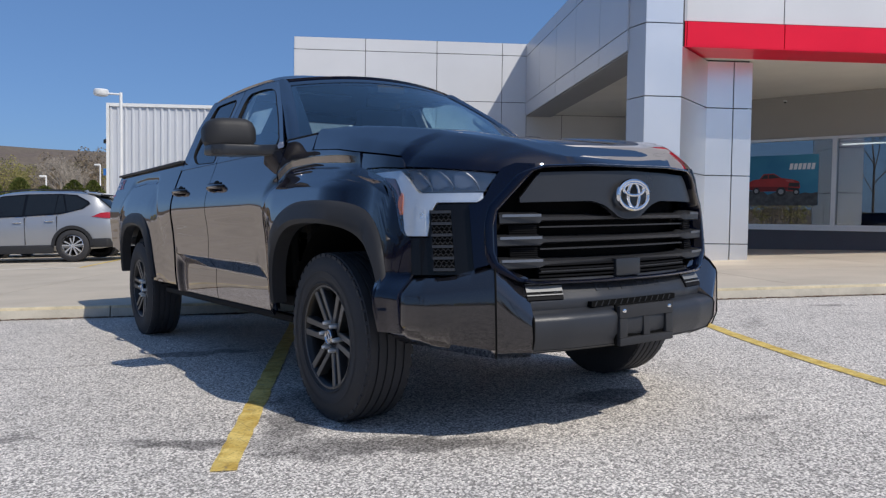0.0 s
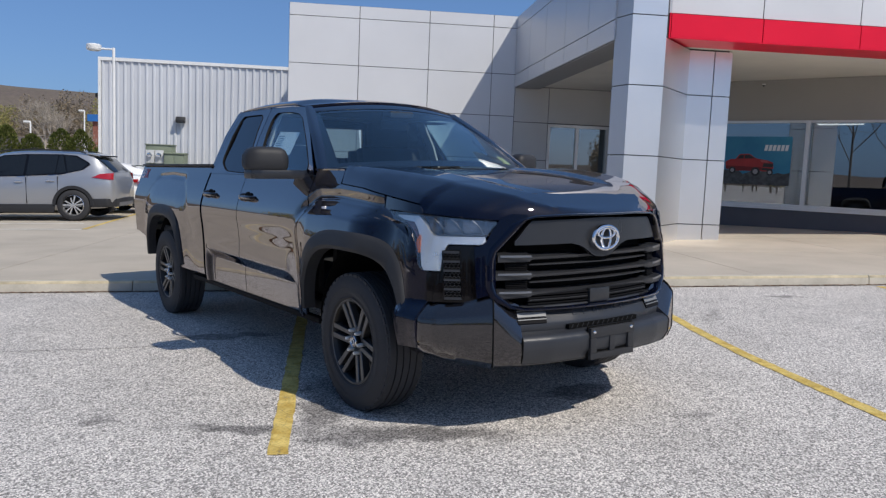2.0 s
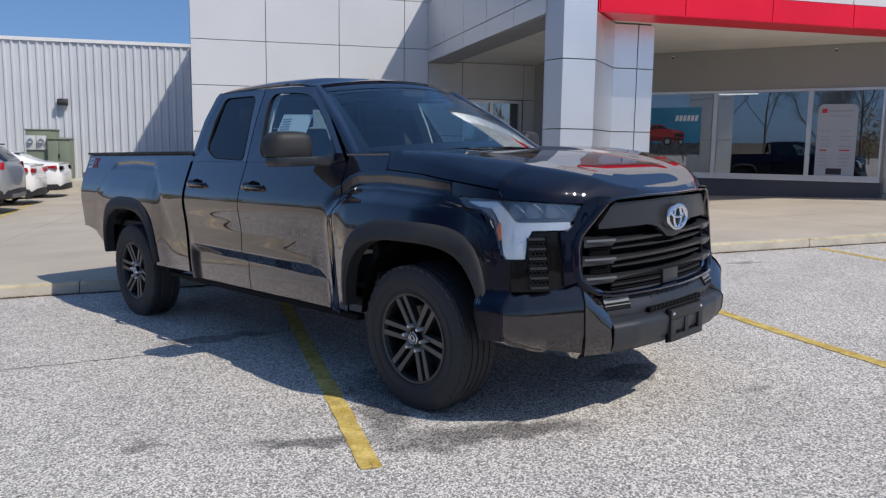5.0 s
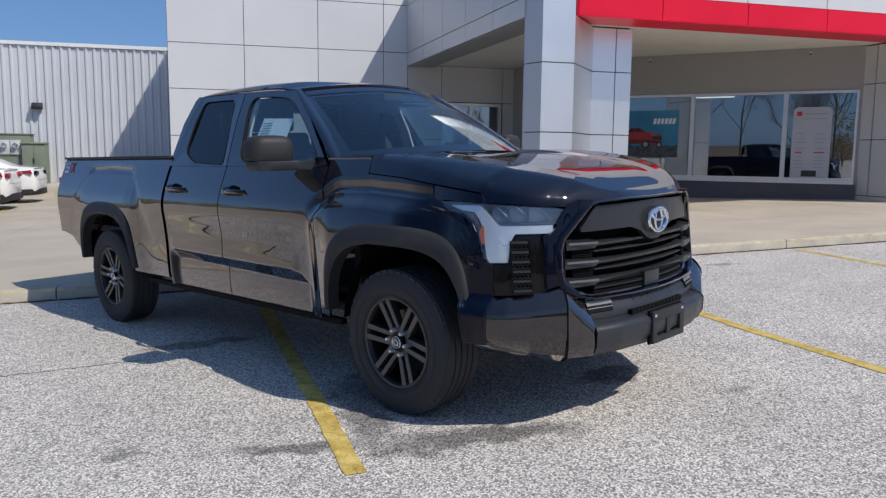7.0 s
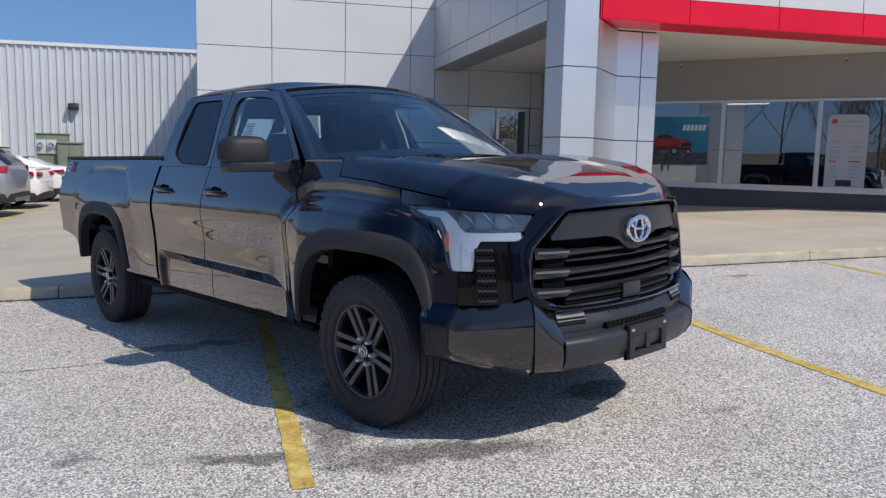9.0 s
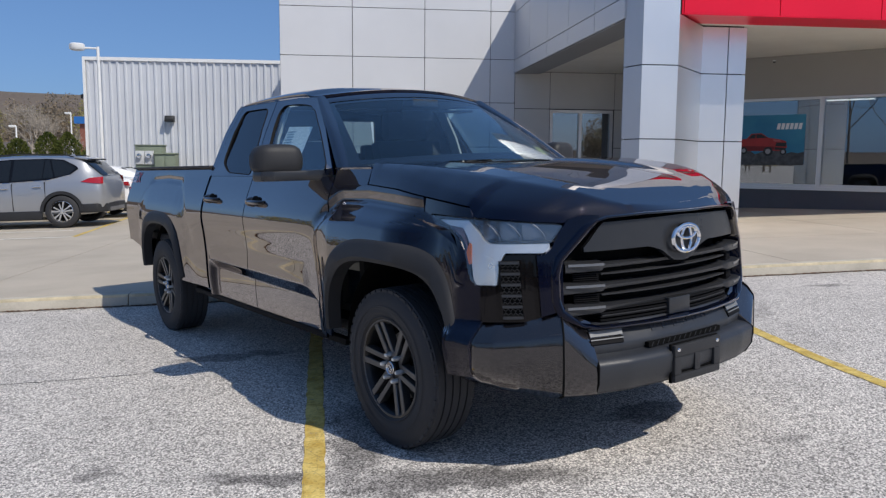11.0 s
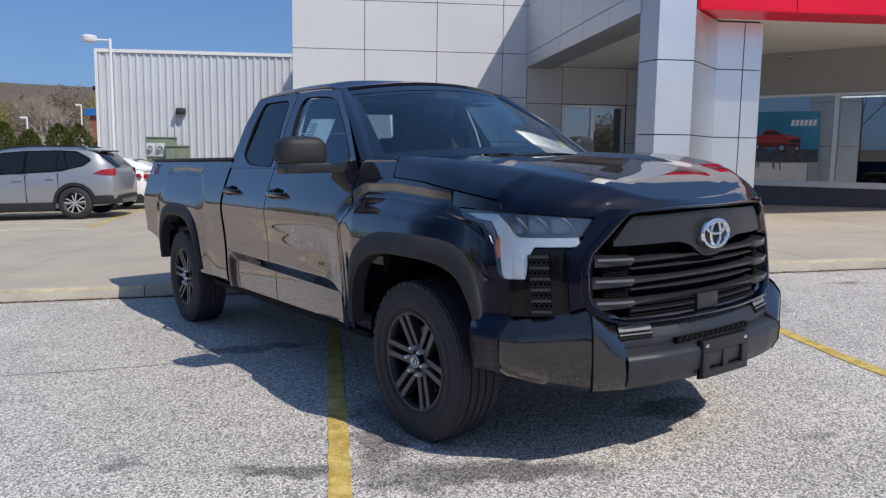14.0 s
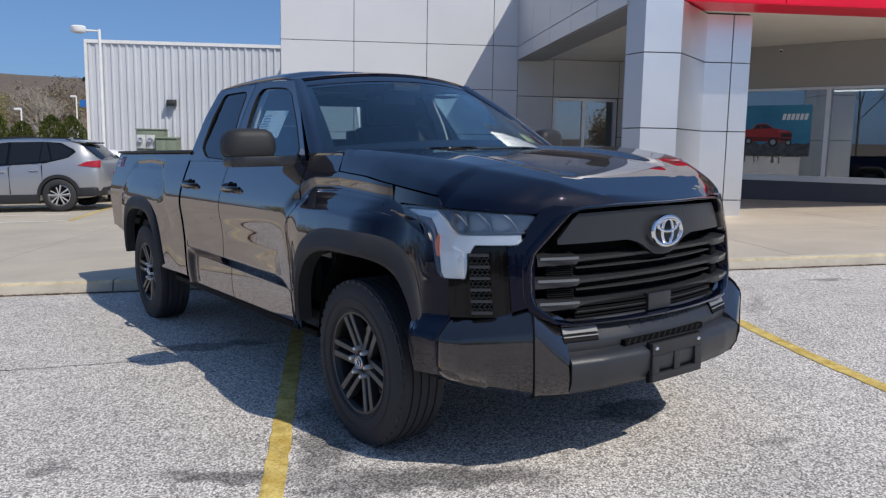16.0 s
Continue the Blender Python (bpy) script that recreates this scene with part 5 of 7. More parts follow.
plate = part("plate_bracket", boxes(((1.082, -0.165, 0.405), (1.104, 0.165, 0.440)), ((1.082, -0.165, 0.525), (1.104, 0.165, 0.580)), ((1.082, -0.165, 0.440), (1.104, -0.120, 0.525)), ((1.082, 0.120, 0.440), (1.104, 0.165, 0.525)), ((1.082, -0.02, 0.440), (1.102, 0.02, 0.525)), bevel=0.005), MATTE_BLACK, bumper, "empty black number plate bracket")
part("bracket_back", boxes(((1.07, -0.17, 0.40), (1.084, 0.17, 0.585)), bevel=0.004), DEEP, plate)
for y in (-0.14, 0.14):
    part("screw", join(bmesh.new(), lathe([(0.0, 0.006), (0.008, 0.004), (0.01, 0.0)], 12, "x"), Matrix.Translation((1.104, y, 0.558))), CHROME, plate)

# flares, sills and wheel wells
for s in (-1, 1):
    for xc in AXLES:
        bm = bmesh.new()
        rings, n = [], 36
        for i in range(n + 1):
            t = math.pi * (0.035 + 0.925 * i / n)
            slim = 0.45 + 0.55 * smooth(0.25, 0.90, math.sin(t))
            c, si = math.cos(t), math.sin(t)
            k = 2 / ARCH_SQUARE
            ux, uz = math.copysign(abs(c) ** k, c), math.copysign(abs(si) ** k, si)
            ring = []
            for r, o in ((ARCH - 0.012, -0.06), (ARCH - 0.010, 0.012), (ARCH + 0.010 * slim, 0.026), (ARCH + 0.066 * slim, 0.020), (ARCH + 0.080 * slim, 0.012), (ARCH + 0.088 * slim, 0.002), (ARCH + 0.082 * slim, -0.03)):
                x, z = xc + r * ux, HUB_Z + r * uz * ARCH_TALL
                y = half_width(min(x, 0.62), max(min(z, 1.05), 0.80 if xc == 0 and x > 0 else 0.5)) + o
                ring.append(bm.verts.new((x, s * y, z)))
            rings.append(ring)
        for a, b in zip(rings, rings[1:]):
            for j in range(6):
                bm.faces.new((a[j], a[j + 1], b[j + 1], b[j])).smooth = True
        part("wheel_flare", bm, MATTE_BLACK, TRUCK, "black plastic wheel arch flare")
        bm = bmesh.new()
        rings = []
        for i in range(19):
            t = math.pi * (0.04 + 0.92 * i / 18)
            rings.append([bm.verts.new((xc + (ARCH - 0.005) * math.cos(t), s * y, HUB_Z + (ARCH + 0.05) * math.sin(t))) for y in (0.93, 0.55)])
        for a, b in zip(rings, rings[1:]):
            bm.faces.new((a[0], a[1], b[1], b[0]))
        bm.faces.new([r[1] for r in rings])
        part("wheel_well", bm, DEEP, TRUCK)
    sill = boxes(((-3.1, s * 0.89 - 0.03, 0.410), (-0.55, s * 0.89 + 0.02, 0.452)), bevel=0.012)
    part("sill", sill, SEAL, TRUCK)
part("chassis", boxes(((-4.7, -0.55, 0.42), (0.80, -0.40, 0.58)), ((-4.7, 0.40, 0.42), (0.80, 0.55, 0.58)), ((-2.6, -0.90, 0.50), (-0.5, 0.90, 0.56)), ((-4.7, -0.9, 0.78), (-2.7, 0.9, 0.84)), ((-0.5, -0.55, 0.50), (0.9, 0.55, 0.56)), ((-3.78, -0.75, 0.34), (-3.62, 0.75, 0.46)), ((-0.08, -0.75, 0.34), (0.08, 0.75, 0.44)), ((-2.4, -0.3, 0.34), (-1.2, 0.3, 0.46)), bevel=0.01), MATTE_BLACK, TRUCK)

# cargo bed
for s in (-1, 1):
    bed_side = part("bed_side", side_sheet(s, -4.80, -2.655, lambda x: arch_z(x, lerp([(-4.72, 0.745), (-4.45, 0.70), (-4.25, 0.56), (-3.0, 0.50)], x)), lambda x: 1.448 + 0.004 * (x + 3.7), 110, 64), BLACK_PAINT, TRUCK)
    part("bed_rail", boxes(((-4.80, s * 0.85 - 0.05, 1.436), (-2.66, s * 0.85 + 0.036, 1.456)), bevel=0.006), MATTE_BLACK, bed_side)
    inner = boxes(((-4.80, s * 0.80 - 0.015, 0.84), (-2.68, s * 0.80 + 0.015, 1.44)))
    part("bed_inner_wall", inner, MATTE_BLACK, bed_side)
    tail = boxes(((-4.855, s * 0.875 - 0.075, 0.88), (-4.775, s * 0.875 + 0.083, 1.27)), bevel=0.02)
    part("tail_light", tail, RED_LENS, TRUCK, "red tail light")
    mark = bmesh.new()
    w = lambda x, z: s * (half_width(x, z) + 0.0035)
    for dx, dz, wd, hg in ((0.0, 0.055, 0.07, 0.014), (0.0, 0.028, 0.07, 0.014), (0.0, 0.0, 0.07, 0.014), (0.0, 0.04, 0.018, 0.02), (0.052, 0.012, 0.018, 0.02)):
        dx, dz, wd, hg = (1.35 * q for q in (dx, dz, wd, hg))
        x0, z0 = -4.745 + dx, 1.312 + dz
        mark.faces.new([mark.verts.new((x, w(x, z), z)) for x, z in ((x0, z0), (x0 + wd, z0), (x0 + wd, z0 + hg), (x0, z0 + hg))])
    part("decal", mark, worn("silver_sticker", (0.62, 0.55, 0.62), 0.4, 0.05), bed_side, "small grey and red sticker marks")
    mark = bmesh.new()
    for q in (((0.085, 0), (0.105, 0), (0.165, 0.07), (0.145, 0.07)), ((0.085, 0.07), (0.105, 0.07), (0.165, 0.0), (0.145, 0.0))):
        o = 0.0005 if q[0][1] else 0
        mark.faces.new([mark.verts.new((-4.745 + 1.35 * a, w(-4.745 + 1.35 * a, 1.312 + 1.35 * b) + s * o, 1.312 + 1.35 * b)) for a, b in q])
    part("decal", mark, worn("red_sticker", (0.5, 0.03, 0.04), 0.4, 0.05), bed_side)
part("bed_floor", boxes(((-4.84, -0.82, 0.84), (-2.66, 0.82, 0.87))), MATTE_BLACK, TRUCK)
part("bed_front_wall", boxes(((-2.69, -0.82, 0.84), (-2.66, 0.82, 1.44))), BLACK_PAINT, TRUCK)
tailgate = part("tailgate", boxes(((-4.84, -0.80, 0.80), (-4.79, 0.80, 1.445)), bevel=0.012), BLACK_PAINT, TRUCK)
rear_shape = prism([(-4.76, -0.925), (-4.42, -0.945), (-4.42, 0.945), (-4.76, 0.925), (-4.89, 0.78), (-4.93, 0.5), (-4.93, -0.5), (-4.89, -0.78)], 0.50, 0.76, "z", 0.02)
for v in rear_shape.verts:
    if v.co.z < 0.6:
        v.co.x, v.co.y = -4.42 + (v.co.x + 4.42) * 0.5, v.co.y * 0.93
part("rear_bumper", rear_shape, GLOSS_BLACK, TRUCK)

# door mirrors
for s in (-1, 1):
    foot = prism([(-0.74, s * 0.855), (-0.80, s * 0.905), (-0.845, s * 0.965), (-0.858, s * 1.03), (-0.875, s * 1.15), (-0.915, s * 1.205), (-1.02, s * 1.215), (-1.05, s * 1.19), (-1.05, s * 0.955), (-0.93, s * 0.90), (-0.87, s * 0.855)], 1.354, 1.414, "z", 0.015)
    mirror = part("door_mirror", foot, GRILLE_GREY, TRUCK, "door mirror with a black textured cap")
    cap = bmesh.new()
    rings = []
    for i in range(13):
        t = i / 12
        y = 0.963 + 0.260 * t
        k = (1 - abs(2 * t - 1) ** 4) ** 0.35 if 0 < t < 1 else 0.45
        hx, hz = 0.088 * k, 0.097 * k
        cx = -0.935 - 0.060 * t
        rings.append([cap.verts.new((cx + hx * math.copysign(abs(math.cos(a)) ** 0.6, math.cos(a)), s * y, max(1.412, 1.472 + hz * math.copysign(abs(math.sin(a)) ** 0.6, math.sin(a))))) for a in [2 * math.pi * j / 20 for j in range(20)]])
    for a, b in zip(rings, rings[1:]):
        for j in range(20):
            cap.faces.new((a[j], a[(j + 1) % 20], b[(j + 1) % 20], b[j])).smooth = True
    cap.faces.new(rings[0][::-1])
    cap.faces.new(rings[-1])
    part("mirror_cap", cap, MATTE_BLACK, mirror)
    part("mirror_glass", boxes(((-1.062, min(s * 0.94, s * 1.16), 1.40), (-1.045, max(s * 0.94, s * 1.16), 1.545)), bevel=0.008), CHROME, mirror)


# wheels
def make_wheel():
    w = new("wheel")
    R, W = 0.410, 0.128
    prof = [(0.245, -0.105), (0.262, -0.122), (0.30, -W), (0.345, -W - 0.002), (0.382, -0.118), (0.399, -0.108)]
    for k in range(5):
        y0 = -0.100 + 0.042 * k
        prof += [(R, y0), (R, y0 + 0.032), (R - 0.009, y0 + 0.033), (R - 0.009, y0 + 0.0415)]
    prof = prof[:-2] + [(0.399, 0.108), (0.382, 0.118), (0.345, W + 0.002), (0.30, W), (0.262, 0.122), (0.245, 0.105)]
    tyre = part("tyre", lathe(prof, 72, "y"), RUBBER, w)
    blocks = bmesh.new()
    for side in (-1, 1):
        for i in range(44):
            a = 2 * math.pi * i / 44
            one = bmesh.new()
            box(one, (-0.0205, min(side * 0.090, side * 0.113), 0.39), (0.0205, max(side * 0.090, side * 0.112), 0.4045))
            join(blocks, one, Matrix.Rotation(a, 4, "Y"))
    tagged(part("tread_block", blocks, RUBBER, tyre), kind="stuff")
    part("tyre_lettering", join(lathe([(0.318, -W - 0.0035), (0.322, -W - 0.0045), (0.326, -W - 0.0035)], 72, "y"), lathe([(0.262, -0.1255), (0.266, -0.128), (0.270, -0.127)], 72, "y")), RUBBER, tyre)
    rim = part("rim", lathe([(0.246, -0.100), (0.252, -0.112), (0.247, -0.117), (0.234, -0.108), (0.226, -0.090), (0.215, 0.0), (0.215, 0.09), (0.246, 0.10)], 64, "y"), RIM_DARK, w)
    for i in range(6):
        a = 2 * math.pi * (i + 0.5) / 6
        for side in (-1, 1):
            one = bmesh.new()
            r0, r1 = 0.056, 0.244
            t0, t1 = side * 0.50, side * 0.128
            pts = []
            for r, t, hw in ((r0, t0, 0.0155), (r1, t1, 0.0170)):
                for q in (-1, 1):
                    ang = a + t + q * hw / r
                    pts.append((r * math.cos(ang), r * math.sin(ang)))
            y_f = (-0.086, -0.113)
            vs = []
            for (px, pz), y in zip(pts, (y_f[0], y_f[0], y_f[1], y_f[1])):
                vs.append((one.verts.new((px, y, pz)), one.verts.new((px * 1.0, y + 0.045, pz))))
            order = (0, 1, 3, 2)
            one.faces.new([vs[k][0] for k in order])
            one.faces.new([vs[k][1] for k in order][::-1])
            for k in range(4):
                p, q = vs[order[k]], vs[order[(k + 1) % 4]]
                one.faces.new((p[0], p[1], q[1], q[0]))
            bmesh.ops.recalc_face_normals(one, faces=one.faces[:])
            bmesh.ops.bevel(one, geom=[e for e in one.edges], offset=0.003, segments=1, affect="EDGES")
            part("spoke", one, RIM_GREY, rim)
    part("rim_lip", lathe([(0.238, -0.108), (0.244, -0.1165), (0.252, -0.1165), (0.254, -0.110)], 64, "y"), RIM_GREY, rim)
    part("hub", lathe([(0.0, -0.078), (0.056, -0.082), (0.064, -0.072), (0.066, -0.03)], 32, "y"), RIM_DARK, rim)
    cap = part("centre_cap", lathe([(0.0, -0.108), (0.034, -0.107), (0.041, -0.100), (0.043, -0.07)], 28, "y"), GLOSS_BLACK, rim)
    part("cap_ring", lathe([(0.030, -0.1075), (0.033, -0.111), (0.036, -0.108)], 28, "y"), CHROME, cap)
    part("cap_mark", sweep([(0.018 * math.cos(t), -0.110, 0.013 * math.sin(t)) for t in [2 * math.pi * i / 20 for i in range(20)]], circle(0.0022, 6), closed=True, up=(0, 1, 0)), CHROME, cap)
    for i in range(6):
        a = 2 * math.pi * (i + 0.5) / 6
        part("lug_nut", join(bmesh.new(), lathe([(0.0, -0.122), (0.008, -0.120), (0.0125, -0.108), (0.0125, -0.06)], 10, "y"), Matrix.Translation((0.070 * math.cos(a), 0.0, 0.070 * math.sin(a)))), NUT_STEEL, rim)
    part("brake_disc", lathe([(0.05, -0.01), (0.172, -0.01), (0.172, 0.015), (0.05, 0.015)], 40, "y"), worn("brake_steel", (0.16, 0.155, 0.15), 0.4, 0.1, 8, 80, 0.0, metal=0.9), w)
    part("wheel_back", lathe([(0.0, 0.03), (0.214, 0.03)], 40, "y"), DEEP, w)
    caliper = boxes(((0.08, -0.03, -0.08), (0.185, 0.03, 0.08)), bevel=0.012)
    part("caliper", caliper, MATTE_BLACK, w)
    return w


master = make_wheel()
master.parent = TRUCK
wheels = [master] + [copy_thing(master, Matrix()) for _ in range(3)]
for wheel, (x, s, spin) in zip(wheels, ((0.0, -1, 38), (-3.70, -1, 40), (0.0, 1, 5), (-3.70, 1, 25))):
    turn = Matrix.Rotation(0.0 if s < 0 else math.pi, 4, "Z")
    wheel.matrix_basis = Matrix.Translation((x, s * 0.862, 0.405)) @ turn @ Matrix.Rotation(radians(spin), 4, "Y")

TRUCK.scale = (1.0, 1.055, 1.0)
TRUCK.location += 0.019 * t_l

# cabin
part("dashboard", prism([(-0.40, 1.20), (-0.40, 1.42), (-0.62, 1.435), (-0.88, 1.40), (-0.98, 1.28), (-0.98, 1.0), (-0.7, 0.9)], -0.80, 0.80, "y", 0.02), CABIN_GREY, TRUCK)
part("cabin_floor", boxes(((-2.58, -0.86, 0.60), (-0.45, 0.86, 0.64)), ((-0.47, -0.86, 0.60), (-0.42, 0.86, 1.38))), CABIN, TRUCK)
part("headliner", grid(8, 8, lambda u, v: (-1.3 - 1.24 * u, 0.58 * (2 * v - 1), 1.885 - 0.03 * (2 * v - 1) ** 2)), CABIN_GREY, TRUCK)
for s in (-1, 1):
    part("door_lining", boxes(((-2.58, s * 0.845 - 0.02, 0.62), (-0.66, s * 0.845 + 0.02, 1.37)), bevel=0.01), CABIN, TRUCK)
    seat = part("front_seat", prism([(-1.28, 0.86), (-1.25, 0.98), (-1.72, 0.95), (-1.93, 1.62), (-2.04, 1.60), (-1.86, 0.84)], s * 0.42 - 0.29, s * 0.42 + 0.29, "y", 0.03), CABIN, TRUCK)
    part("headrest", boxes(((-2.06, s * 0.42 - 0.18, 1.62), (-1.94, s * 0.42 + 0.18, 1.845)), bevel=0.035), CABIN, seat)
    part("headrest_post", boxes(((-2.01, s * 0.42 - 0.06, 1.5), (-2.0, s * 0.42 - 0.05, 1.62)), ((-2.01, s * 0.42 + 0.05, 1.5), (-2.0, s * 0.42 + 0.06, 1.62))), CHROME, seat)
    trim = [(-1.76, s * 0.80, 1.36), (-1.79, s * 0.735, 1.62), (-1.81, s * 0.64, 1.84)]
    part("pillar_trim", sweep(trim, [(-0.05, -0.008), (0.05, -0.008), (0.05, 0.008), (-0.05, 0.008)], up=(0, 1, 0)), CABIN_PALE, TRUCK)
    grab = [(-0.86, s * 0.735, 1.52), (-0.885, s * 0.70, 1.535), (-0.98, s * 0.675, 1.60), (-1.06, s * 0.655, 1.66), (-1.07, s * 0.665, 1.685)]
    part("grab_handle", sweep(grab, circle(0.012, 8)), CABIN_PALE, TRUCK)
    part("visor", boxes(((-1.42, s * 0.36 - 0.19, 1.80), (-1.28, s * 0.36 + 0.19, 1.815)), bevel=0.005), CABIN_GREY, TRUCK)
rear_seat = part("rear_seat", prism([(-2.06, 0.84), (-2.05, 0.96), (-2.36, 0.94), (-2.48, 1.44), (-2.57, 1.44), (-2.52, 0.84)], -0.72, 0.72, "y", 0.03), CABIN, TRUCK)
for y in (-0.45, 0.0, 0.45):
    part("headrest", boxes(((-2.57, y - 0.12, 1.45), (-2.48, y + 0.12, 1.60)), bevel=0.03), CABIN, rear_seat)
steer = part("steering_wheel", sweep([(0, 0.19 * math.cos(t), 0.19 * math.sin(t)) for t in [2 * math.pi * i / 36 for i in range(36)]], circle(0.016, 8), closed=True, up=(1, 0, 0)), CABIN, TRUCK)
steer.matrix_local = pose(-1.10, 0.42, 1.28, 0, 22, 0)
part("wheel_spoke", boxes(((-0.02, -0.18, -0.015), (0.0, 0.18, 0.015)), ((-0.03, -0.06, -0.06), (0.0, 0.06, 0.06)), bevel=0.006), CABIN, steer)
part("inside_mirror", boxes(((-1.19, -0.12, 1.73), (-1.16, 0.12, 1.80)), bevel=0.012), CABIN, TRUCK)
sheet_paper = bmesh.new()
sheet_paper.faces.new([sheet_paper.verts.new((x, -(green(z) - 0.028), z)) for x, z in ((-1.22, 1.52), (-1.58, 1.53), (-1.57, 1.70), (-1.21, 1.685))])
paper = part("window_sheet", sheet_paper, PAPER, TRUCK, "white printed price sheet behind the door glass")
ink = material("faded_print", (0.16, 0.22, 0.24), 0.8)
for k in range(7):
    b = bmesh.new()
    z = 1.66 - 0.017 * k
    b.faces.new([b.verts.new((x, -(green(zz) - 0.0265), zz)) for x, zz in ((-1.44, z), (-1.56 + 0.01 * (k % 3), z), (-1.56 + 0.01 * (k % 3), z + 0.006), (-1.44, z + 0.006))])
    part("print_line", b, ink, paper)
tag = bmesh.new()
tag.faces.new([tag.verts.new(screen(u, v) + Vector((-0.01, 0, -0.012))) for u, v in ((0.10, 0.86), (0.10, 0.93), (0.22, 0.925), (0.22, 0.865))])
part("screen_sticker", tag, worn("yellow_sticker", (0.70, 0.66, 0.22), 0.7, 0.05), TRUCK)


# ---------------------------------------------------------------- other vehicles
def small_wheel(parent, x, y, r, s, rim_mat, spin=0.0, w=0.11):
    """A road wheel at x, y with its face to the side s."""
    e = new("wheel")
    e.parent = parent
    e.matrix_local = Matrix.Translation((x, y, r)) @ Matrix.Rotation(0 if s < 0 else math.pi, 4, "Z") @ Matrix.Rotation(spin, 4, "Y")
    k = r * 0.66
    part("tyre", lathe([(k, -w * 0.8), (k + 0.02, -w), (r * 0.9, -w), (r, -w * 0.75), (r, w * 0.75), (r * 0.9, w), (k, w * 0.8)], 40, "y"), RUBBER, e)
    rim = part("rim", lathe([(k + 0.004, -w * 0.78), (k - 0.012, -w * 0.85), (k - 0.02, -w * 0.5), (k - 0.02, w * 0.5)], 40, "y"), rim_mat, e)
    part("wheel_back", lathe([(0.0, -w * 0.1), (k - 0.01, -w * 0.1)], 32, "y"), DEEP, e)
    for i in range(10):
        a = 2 * math.pi * (i // 2) / 5 + (0.24 if i % 2 else -0.24)
        one = prism([(0.03, -0.012), (k - 0.012, -0.020), (k - 0.012, 0.020), (0.03, 0.012)], -w * 0.82, -w * 0.55, "y")
        join_to = bmesh.new()
        join(join_to, one, Matrix.Rotation(a, 4, "Y"))
        part("spoke", join_to, rim_mat, rim)
    part("hub", lathe([(0.0, -w * 0.86), (0.035, -w * 0.84), (0.05, -w * 0.6)], 20, "y"), rim_mat, rim)
    return e


